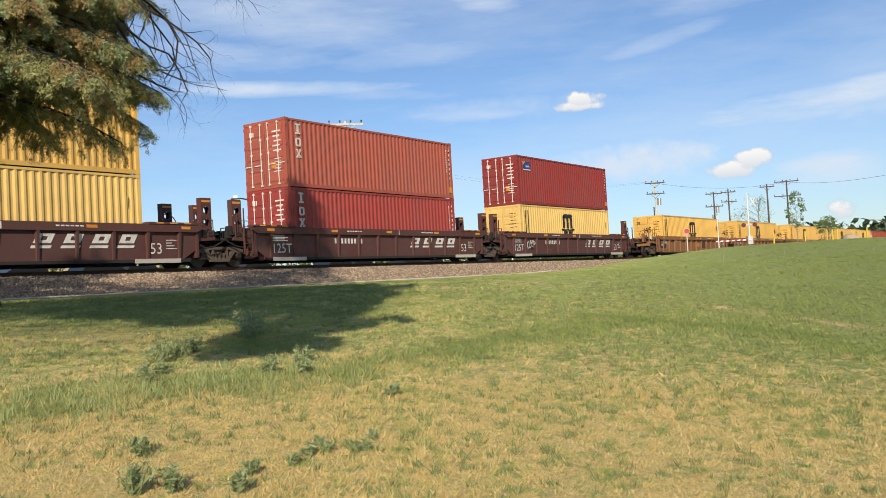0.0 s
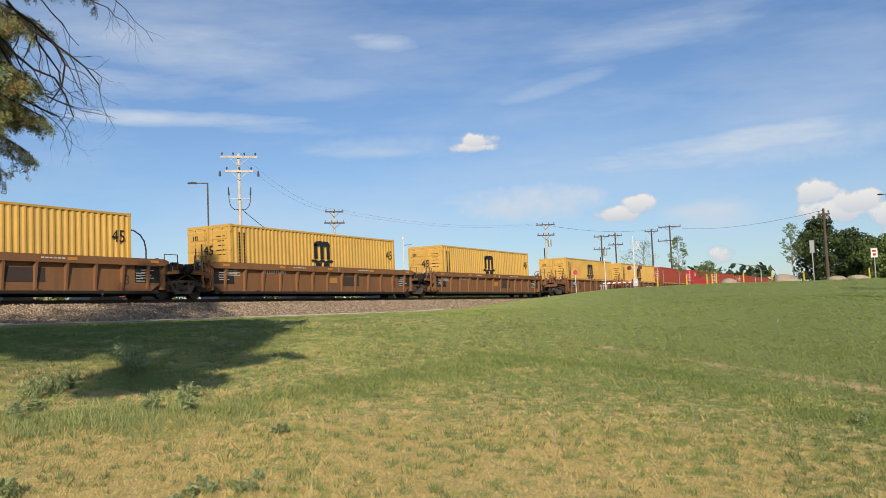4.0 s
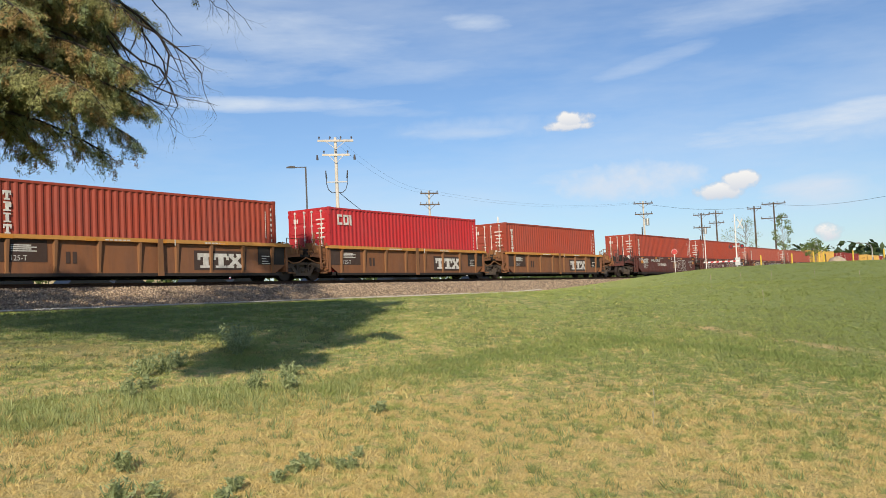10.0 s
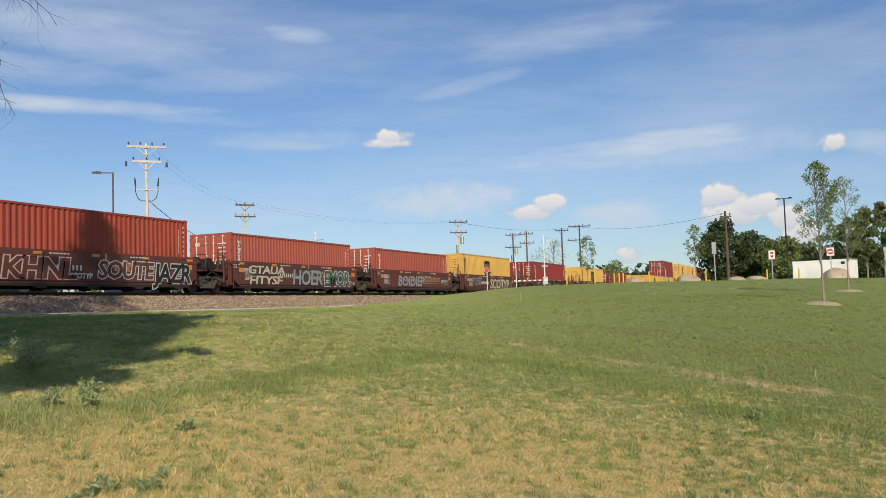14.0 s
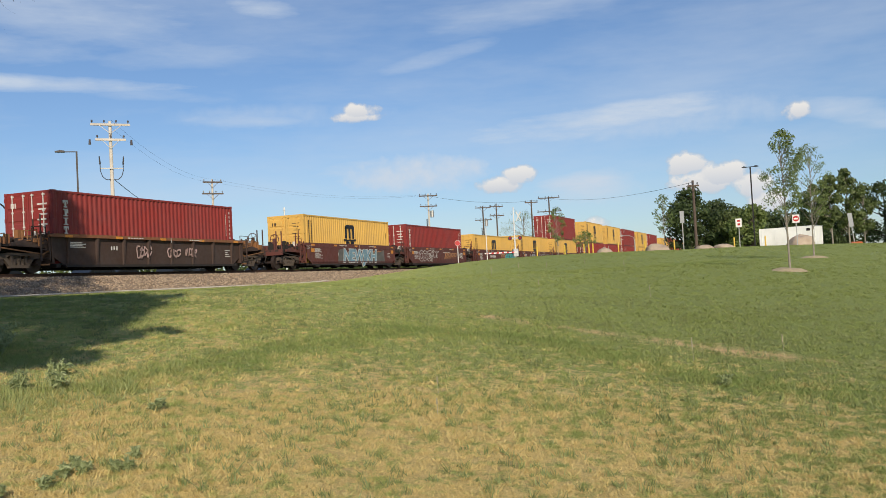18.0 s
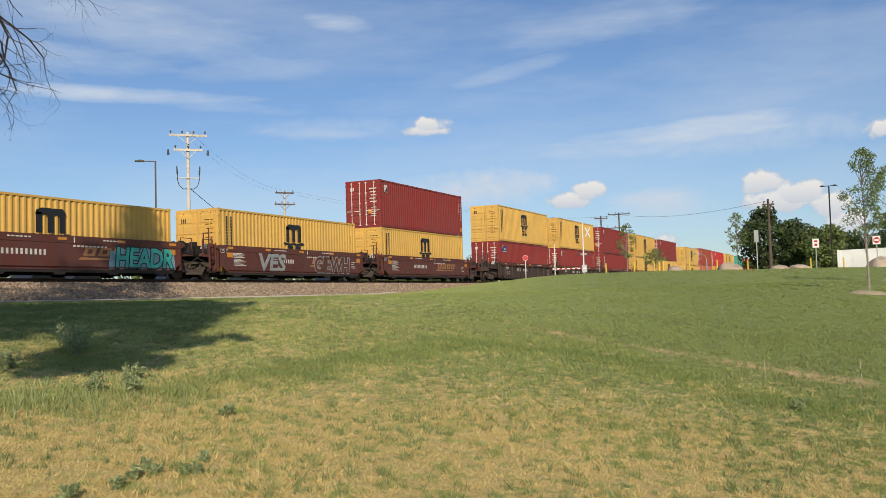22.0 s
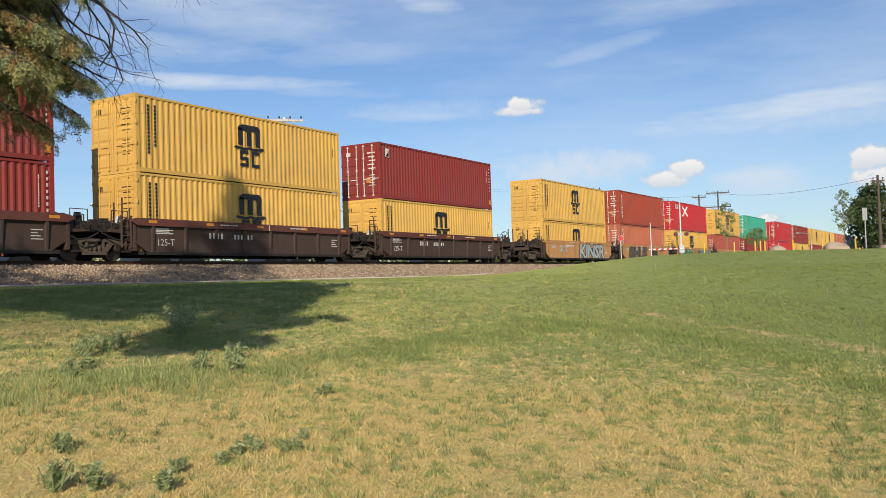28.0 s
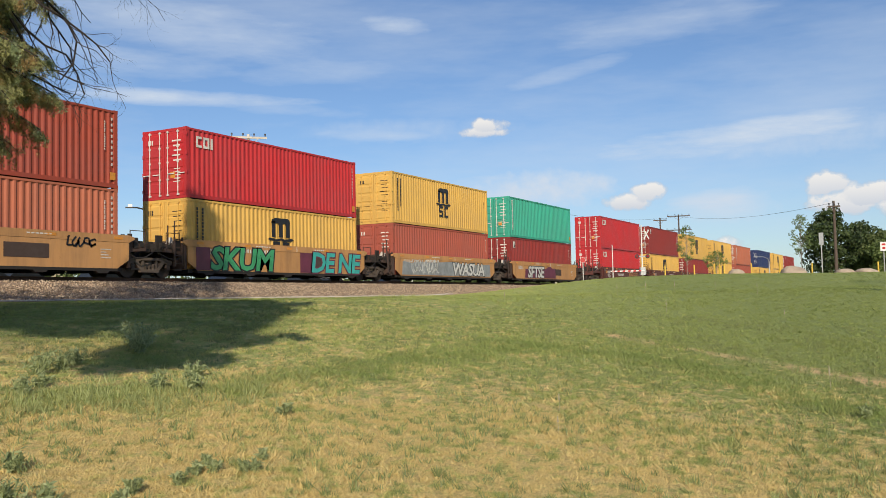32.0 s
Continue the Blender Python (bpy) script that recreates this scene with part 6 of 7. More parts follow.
cobra_lamp(8.75, 110, 2.1)


def bent_lamp(az, r, top, reach):
    """A road lamp whose slim pole bends over in one curve."""
    p = spot(az, r, -0.1)
    h = r * math.tan(radians(top)) + EYE[2] - p.z
    root = tagged(new("street_lamp"), "slim dark road lamp with a bent over top", "street lamp")
    root.location, root.rotation_euler.z = p, radians(az + 90)
    pts = [(0, 0, -0.2), (0, 0, h - 1.7 * reach / 2)] + [(reach * (1 - math.cos(g)) * 0.75, 0, h - 0.85 * reach * (1 - math.sin(g))) for g in (0.4, 0.8, 1.2, 1.5)] + [(reach * 0.9, 0, h)]
    part("pole", Shape().tube(pts, 0.06, 8), LAMP_BROWN, root)
    part("lamp_head", Shape().box(reach * 0.85, -0.12, h - 0.05, reach * 1.15, 0.12, h + 0.04), LAMP_BROWN, root)
    part("light_sensor", Shape().box(reach * 0.88, -0.07, h + 0.05, reach * 1.05, 0.07, h + 0.26), SIGN_WHITE, root)


bent_lamp(45.97, 76, 5.85, 1.9)
bent_lamp(50.9, 108, 5.05, 1.6)
p = spot(30.38, 92, -0.1)
h = 92 * math.tan(radians(5.0)) + EYE[2] - p.z
mast = tagged(new("mast"), "white painted mast with a thin side arm", "mast")
mast.location, mast.rotation_euler.z = p, radians(30.38 + 90)
part("pole", Shape().rod((0, 0, -0.3), (0, 0, h - 0.3), 0.09, 0.07, 8), SIGN_WHITE, mast)
part("cap", Shape().rod((0, 0, h - 0.3), (0, 0, h), 0.11, 0.07, 8), SIGN_WHITE, mast)
part("arm", Shape().rod((0, 0, h - 0.9), (-0.85, 0, h - 0.87), 0.03, None, 6), LAMP_BROWN, mast)
# vine on the nearest pole
rnd = np.random.default_rng(55)
n = 900
q = rnd.normal(size=(n, 3)) * np.array([0.2, 0.2, 0.0])
q[:, 2] = rnd.uniform(0, 1, size=n) ** 1.4 * 5.2
N = rnd.normal(size=(n, 3))
N /= np.linalg.norm(N, axis=1)[:, None]
v, f = quads(q, N, rnd.uniform(0.06, 0.13, size=n), 0.8, rnd)
vine = tagged(new("vine", array_mesh("vine", v, f, [LEAVES_MID])), "green vine climbing a pale wooden pole", "vine")
vine.location = spot(40.4, 64)


def post_sign(name, label, cat, az, r, top, w, h, face, turn, post_mat, shape="rect", detail=None):
    p = spot(az, r, -0.05)
    H = r * math.tan(radians(top)) + EYE[2] - p.z
    root = tagged(new(name), label, cat)
    root.location, root.rotation_euler.z = p, radians(turn)
    part("post", Shape().box(-0.03, -0.02, -0.2, 0.03, 0.02, H), post_mat, root)
    if shape == "octagon":
        ring = [(w / 2 / math.cos(math.pi / 8) * math.cos(math.pi / 8 + i * math.pi / 4), H - w / 2 + w / 2 / math.cos(math.pi / 8) * math.sin(math.pi / 8 + i * math.pi / 4)) for i in range(8)]
        part("rim", Shape().prism([(a, b) for a, b in ring], -0.026, -0.022), SIGN_WHITE, root)
        part("plate", Shape().prism([(a * 0.93, (b - H + w / 2) * 0.93 + H - w / 2) for a, b in ring], -0.032, -0.027), face, root)
    else:
        part("plate", Shape().box(-w / 2, -0.03, H - h, w / 2, -0.022, H), face, root)
    if detail == "bars":
        part("lettering", Shape().box(-w * 0.28, -0.035, H - h * 0.38, w * 0.28, -0.031, H - h * 0.18), SIGN_RED, root)
        part("lettering", Shape().box(-w * 0.2, -0.035, H - h * 0.8, w * 0.24, -0.031, H - h * 0.55), SIGN_RED, root)
    if detail == "disc":
        ring = [(w * 0.42 * math.cos(i * math.pi / 9), H - h / 2 + w * 0.42 * math.sin(i * math.pi / 9)) for i in range(18)]
        part("disc", Shape().prism(ring, -0.035, -0.031), SIGN_RED, root)
        part("bar", Shape().box(-w * 0.3, -0.039, H - h / 2 - 0.05, w * 0.3, -0.036, H - h / 2 + 0.05), SIGN_WHITE, root)
    return root


post_sign("road_sign", "white rectangular road sign on a steel post", "sign", 2.6, 66, 2.72, 0.4, 0.6, SIGN_WHITE, -88, ZINC, detail="bars")
post_sign("road_sign", "white square sign with a red disc", "sign", -0.6, 60, 2.72, 0.42, 0.5, SIGN_WHITE, -90, ZINC, detail="disc")
post_sign("road_sign", "grey metal back of a road sign", "sign", 5.85, 64, 3.4, 0.28, 0.8, SIGN_GREY, -86, ZINC)
post_sign("stop_sign", "red octagonal stop sign with a white rim", "sign", 19.7, 66, 2.42, 0.38, 0.38, SIGN_RED, -70, ZINC, "octagon")
lean = post_sign("road_sign", "pale leaning post with a narrow panel", "sign", -3.68, 72, 2.6, 0.3, 1.0, SIGN_GREY, -90, ZINC)
lean.rotation_euler.y = radians(-6)
CONE_ORANGE = plain("faded orange plastic", (0.62, 0.16, 0.04), 0.6)
cb = tagged(new("barrel_base"), "flattened orange traffic barrel base on the grass", "barrel")
cb.location = spot(-3.75, 71.5)
part("body", Shape().prism([(-0.75, 0), (-0.5, 0.28), (0.1, 0.36), (0.6, 0.2), (0.8, 0)], -0.35, 0.35), CONE_ORANGE, cb)

# yellow posts along the edge of the lot
post0 = None
for az in (14.75, 13.03, 11.85, 11.55, 11.3, 9.75, 8.15, 6.4, 2.92, 1.16):
    p = spot(az, 67.5, -0.05)
    if post0 is None:
        post0 = tagged(new("bollard"), "slim yellow steel bollard", "bollard", "bollards along the lot")
        part("tube", Shape().rod((0, 0, -0.2), (0, 0, 0.85), 0.052, None, 10), YELLOW, post0)
        part("cap", Shape().rod((0, 0, 0.85), (0, 0, 0.9), 0.052, 0.03, 10), YELLOW, post0)
        post0.location = p
    else:
        copy_thing(post0, Matrix.Translation(p))
# white marker posts by the track
for az, r, top in ((17.88, 70, 3.1),):
    p = spot(az, r, -0.1)
    h = r * math.tan(radians(top)) + EYE[2] - p.z
    m = tagged(new("marker_post"), "thin pale marker post beside the track", "post")
    m.location = p
    part("post", Shape().rod((0, 0, -0.2), (0, 0, h), 0.04, 0.03, 8), SIGN_WHITE, m)
    part("cap", Shape().rod((0, 0, h), (0, 0, h + 0.05), 0.07, 0.03, 8), SIGN_GREY, m)

ROCK = plain("warm grey boulder stone", (0.45, 0.36, 0.27), 0.9, 0, 2.0, 0.4, 0.7)


def boulder(az, r, w, h, seed):
    rnd = np.random.default_rng(seed)
    bm = bmesh.new()
    bmesh.ops.create_icosphere(bm, subdivisions=3, radius=1.0)
    off = Vector(rnd.uniform(0, 20, size=3))
    for v in bm.verts:
        n = noise.noise(v.co * 1.1 + off) * 0.28 + noise.noise(v.co * 3 + off) * 0.08
        v.co = v.co * (1 + n)
        v.co = Vector((v.co.x * w * 0.4, v.co.y * w * 0.5, max(-0.25, v.co.z) * h))
    me = bpy.data.meshes.new("boulder")
    bm.to_mesh(me)
    bm.free()
    me.materials.append(ROCK)
    ob = tagged(new("boulder", me), "large warm grey boulder on the grass", "boulder", "boulders at the lot's edge")
    ob.location = spot(az, r, 0.02)


for az, r, w, h, sd in ((7.4, 66, 1.75, 0.55, 1), (4.7, 66, 1.35, 0.36, 2), (3.5, 66, 1.5, 0.38, 3), (-0.75, 64, 1.7, 0.75, 4), (10.6, 66, 1.2, 0.4, 5)):
    boulder(az, r, w, h, sd)


def crossing_signal():
    """A level crossing signal: mast, crossbuck and lamps."""
    p = spot(16.1, 74, -0.05)
    root = tagged(new("crossing_signal"), "white railway crossing signal with crossbuck and lamps", "crossing signal")
    root.location, root.rotation_euler.z = p, radians(-60)
    H = 74 * math.tan(radians(4.3)) + EYE[2] - p.z
    part("mast", Shape().rod((0, 0, -0.2), (0, 0, H), 0.06, 0.045, 10), SIGN_WHITE, root)
    part("base", Shape().rod((0, 0, -0.2), (0, 0, 0.3), 0.22, 0.18, 10), SIGN_GREY, root)
    for s in (-1, 1):
        c = Shape().prism([(-0.46, -0.06), (0.46, -0.06), (0.46, 0.06), (-0.46, 0.06)], -0.03 - 0.01 * (s > 0), -0.02 - 0.01 * (s > 0))
        ob = part("crossbuck_blade", c, SIGN_WHITE, root)
        ob.matrix_basis = pose(0.35, -0.1, H - 0.75, 0, 52 * s, 35) @ Matrix.Diagonal((1, 1, 1, 1))
    arm = Shape().box(-0.5, -0.05, H - 2.55, 0.5, 0.05, H - 2.45)
    bar = part("lamp_bar", arm, SIGN_GREY, root)
    for x in (-0.42, 0.42):
        part("flasher", Shape().rod((x, -0.12, H - 2.5), (x, -0.06, H - 2.5), 0.17, None, 16), BLACK, bar)
        part("lens", Shape().rod((x, -0.15, H - 2.5), (x, -0.121, H - 2.5), 0.10, 0.11, 12), plain("dark red lens", (0.25, 0.01, 0.01), 0.2), bar)
    part("mechanism", Shape().box(-0.2, -0.2, 0.6, 0.2, 0.2, 1.2), SIGN_GREY, root)
    gate = part("gate_arm", Shape().box(-2.6, -0.27, 0.88, 0.1, -0.23, 0.98), SIGN_WHITE, root, "lowered gate arm with red and white stripes")
    for i in range(6):
        x = -2.5 + 0.42 * i
        part("stripe", Shape().prism([(x, 0.875), (x + 0.2, 0.875), (x + 0.26, 0.985), (x + 0.06, 0.985)], -0.278, -0.222), SIGN_RED, gate)


crossing_signal()

# ---- white trailer on the lot ----
TRAILER = paint("white trailer sheet", (0.84, 0.84, 0.82), 0.02, 0.4, 0.06, 0.02)
tp = spot(0.05, 82)
trl = tagged(new("box_trailer"), "white box trailer parked on the lot", "trailer")
trl.location, trl.rotation_euler.z = (tp.x, tp.y, tp.z), radians(72)
trl.scale = (0.76, 0.8, 0.82)
part("body", Shape().box(-3.6, -1.25, 0.55, 2.4, 1.25, 2.45), TRAILER, trl)
for i in range(5):
    part("side_post", Shape().box(-3.6 + i * 1.42, 1.25, 0.6, -3.54 + i * 1.42, 1.27, 2.40), TRAILER, trl)
for s in (-1, 1):
    part("door", Shape().box(-3.64, min(0.03 * s, 1.2 * s), 0.65, -3.605, max(0.03 * s, 1.2 * s), 2.35), TRAILER, trl)
part("door_frame", Shape().box(-3.66, -1.27, 2.37, -3.58, 1.27, 2.47), ZINC, trl)
part("side_vent", Shape().box(-3.1, 1.252, 1.95, -2.7, 1.262, 2.2), GRIME, trl)
part("bumper", Shape().box(-3.7, -1.1, 0.15, -3.62, 1.1, 0.3), GRIME, trl)
for x in (-2.2, -1.1):
    for y in (-1.1, 1.1):
        part("wheel", Shape().rod((x, y - 0.14, 0.42), (x, y + 0.14, 0.42), 0.46, None, 18), GRIME, trl)
part("hitch", Shape().box(2.4, -0.1, 0.5, 3.8, 0.1, 0.65), GRIME, trl)

# ---- far side of the track: a low building, parked cars, hedge, fence posts ----
WALL_CREAM = plain("cream painted wall", (0.62, 0.50, 0.33), 0.8, 0, 1.5, 0.12, 0.1)
ROOF_GREY = plain("grey roof sheet", (0.22, 0.22, 0.22), 0.7)
GLASS = plain("dark window glass", (0.02, 0.025, 0.03), 0.08)


def low_building(x, y, w, d, h, turn):
    root = tagged(new("building"), "long low cream building with dark windows", "building")
    z = lawn(x, y)
    root.location, root.rotation_euler.z = (x, y, z), radians(turn)
    part("wall", Shape().box(-w / 2, -d / 2, -0.5, w / 2, d / 2, h), WALL_CREAM, root)
    part("roof", Shape().prism([(-d / 2 - 0.4, h), (d / 2 + 0.4, h), (0, h + 1.4)], -w / 2 - 0.4, w / 2 + 0.4, "x"), ROOF_GREY, root)
    for i in range(int(w / 4)):
        a = -w / 2 + 1.5 + i * 4
        wd = part("window", Shape().box(a - 0.08, -d / 2 - 0.05, 0.9, a + 1.28, -d / 2 - 0.002, 2.1), SIGN_WHITE, root)
        part("pane", Shape().box(a, -d / 2 - 0.06, 0.98, a + 1.2, -d / 2 - 0.052, 2.02), GLASS, wd)


low_building(36, 66, 30, 8, 3.0, 0)
low_building(4, 62, 16, 7, 3.0, 6)
TYRE = plain("black tyre rubber", (0.02, 0.02, 0.02), 0.8)


def parked_car(x, y, turn, rgb, label):
    m = paint(label + " paint", rgb, 0.0, 0.3, 0.05, 0.05)
    root = tagged(new("parked_car"), label, "car", "cars parked beyond the track")
    root.location, root.rotation_euler.z = (x, y, lawn(x, y)), radians(turn)
    body = Shape().prism([(-2.2, 0.3), (-2.25, 0.75), (-2.05, 0.95), (-1.0, 1.0), (1.15, 0.98), (2.1, 0.85), (2.25, 0.55), (2.2, 0.3)], -0.88, 0.88)
    part("body", body, m, root)
    part("cabin", Shape().prism([(-1.75, 0.97), (-1.25, 1.42), (0.25, 1.46), (1.1, 0.97)], -0.72, 0.72), GLASS, root)
    part("roof", Shape().prism([(-1.3, 1.42), (-1.2, 1.47), (0.2, 1.50), (0.32, 1.45)], -0.7, 0.7), m, root)
    for a in (-1.4, 1.4):
        for b in (-0.8, 0.8):
            w = part("wheel", Shape().rod((a, b - 0.1, 0.33), (a, b + 0.1, 0.33), 0.33, None, 16), TYRE, root)
            part("rim", Shape().rod((a, b - 0.11, 0.33), (a, b + 0.11, 0.33), 0.2, None, 10), ZINC, w)


for x, y, turn, rgb, lab in ((20, 38.5, 4, (0.7, 0.7, 0.68), "white parked car beyond the track"), (27, 38.8, -3, (0.45, 0.02, 0.02), "red parked car beyond the track"), (34, 38.4, 2, (0.35, 0.36, 0.38), "silver parked car beyond the track"), (43, 38.6, 180, (0.68, 0.68, 0.66), "white parked hatchback beyond the track"),
                             (52, 39, 0, (0.05, 0.06, 0.08), "dark blue parked car beyond the track"), (62, 39, 178, (0.6, 0.58, 0.5), "beige parked car beyond the track"), (12, 38.2, 3, (0.5, 0.05, 0.03), "dark red parked car beyond the track"),
                             (16, 40.5, 2, (0.72, 0.70, 0.64), "cream parked car beyond the track"), (23.5, 40.8, 178, (0.7, 0.7, 0.7), "white parked saloon beyond the track"), (30.5, 40.6, 4, (0.66, 0.62, 0.5), "pale beige parked car beyond the track"), (38.5, 40.4, 0, (0.55, 0.03, 0.03), "bright red parked car beyond the track"), (47.5, 40.5, 181, (0.72, 0.72, 0.72), "white parked estate car beyond the track"), (57, 40.6, 2, (0.5, 0.5, 0.52), "grey parked car beyond the track")):
    parked_car(x, y, turn, rgb, lab)


def hedge():
    rnd = np.random.default_rng(9)
    n = 26000
    x = rnd.uniform(-5, 140, size=n)
    P = np.stack([x, 50 + rnd.normal(size=n) * 0.5, -0.75 + rnd.uniform(0, 1, size=n) * (3.0 + 0.7 * np.sin(x * 0.7) * np.sin(x * 0.21))], 1)
    N = rnd.normal(size=(n, 3))
    N /= np.linalg.norm(N, axis=1)[:, None]
    v, f = quads(P, N, rnd.uniform(0.12, 0.3, size=n), 0.8, rnd)
    tagged(new("hedge", array_mesh("hedge", v, f, [LEAVES_MID])), "low green hedge and weeds beyond the track", "hedge", kind="stuff")


hedge()
p0 = None
for i in range(30):
    at = Vector((8 + i * 3.1, 44.5, lawn(8 + i * 3.1, 44.5)))
    if p0 is None:
        p0 = tagged(new("fence_post"), "short white fence post beyond the track", "fence post", "fence posts beyond the track")
        part("post", Shape().box(-0.07, -0.07, -0.2, 0.07, 0.07, 1.05), SIGN_WHITE, p0)
        part("cap", Shape().box(-0.09, -0.09, 1.05, 0.09, 0.09, 1.1), SIGN_WHITE, p0)
        p0.location = at
    else:
        copy_thing(p0, Matrix.Translation(at))

# ---- ties and loose stones ----
tie_mesh = Shape().box(-0.115, -1.3, -0.34, 0.115, 1.3, -0.165).mesh("tie", TIE)
sleepers = tagged(new("tie_row"), "dark timber ties under the rails", "ties", kind="structure")
for i in range(200):
    o = part("tie", tie_mesh, TIE, sleepers)
    o.location = (6 + i * 0.52, TRACK_Y, 0)


def loose_stones():
    """Crushed stone lying on the near shoulder of the bed."""
    rnd = np.random.default_rng(3)
    n = 34000
    x = 8 + 72 * rnd.uniform(size=n) ** 1.4
    u = rnd.uniform(size=n)
    y = TRACK_Y - 5.25 + u * 3.6
    z = np.where(y < TRACK_Y - 2.3, -0.98 + (y - TRACK_Y + 5.2) / 2.9 * 0.74, -0.22)
    r = rnd.uniform(0.015, 0.042, size=n)
    o = np.array([(1, 0, 0), (-1, 0, 0), (0, 1, 0), (0, -1, 0), (0, 0, 1), (0, 0, -1)], float)
    V = o[None] * r[:, None, None] * rnd.uniform(0.6, 1.5, size=(n, 6, 1)) + rnd.normal(size=(n, 6, 3)) * r[:, None, None] * 0.25
    V += np.stack([x, y, z + r * 0.3], 1)[:, None]
    F = np.array([(0, 2, 4), (2, 1, 4), (1, 3, 4), (3, 0, 4), (2, 0, 5), (1, 2, 5), (3, 1, 5), (0, 3, 5)])
    F = (F[None] + 6 * np.arange(n)[:, None, None]).reshape(-1, 3)
    m, nt, b = material("loose crushed stone")
    g = nt.nodes.new("ShaderNodeNewGeometry")
    nt.links.new(ramp(nt, g.outputs["Random Per Island"], [(0.0, (0.12, 0.085, 0.055)), (0.5, (0.33, 0.245, 0.165)), (1.0, (0.52, 0.41, 0.29))]), b.inputs["Base Color"])
    b.inputs["Roughness"].default_value = 0.9
    tagged(new("loose_stones", array_mesh("loose_stones", V.reshape(-1, 3), F, [m])), "loose crushed stones on the ballast shoulder", "gravel", kind="stuff")


loose_stones()


def pale_edge():
    """A thin pale line of fine stone where the bed meets the grass."""
    rnd = np.random.default_rng(13)
    n = 15000
    x = 8 + 34 * rnd.uniform(size=n)
    y = 22.35 + 0.35 * np.sin(x * 0.35) * 0.4 + rnd.normal(size=n) * 0.14
    z = np.array([lawn(a, b) for a, b in zip(x, y)])
    r = rnd.uniform(0.014, 0.036, size=n)
    o = np.array([(1, 0, 0), (-0.5, 0.87, 0), (-0.5, -0.87, 0), (0, 0, 1)], float)
    V = o[None] * r[:, None, None] * rnd.uniform(0.7, 1.5, size=(n, 4, 1)) + np.stack([x, y, z + 0.03], 1)[:, None]
    F = (np.array([(0, 1, 3), (1, 2, 3), (2, 0, 3), (0, 2, 1)])[None] + 4 * np.arange(n)[:, None, None]).reshape(-1, 3)
    tagged(new("fine_gravel", array_mesh("fine_gravel", V.reshape(-1, 3), F, [plain("pale fine gravel", (0.62, 0.58, 0.52), 0.9)])), "pale fine gravel along the edge of the ballast", "gravel", kind="stuff")


pale_edge()


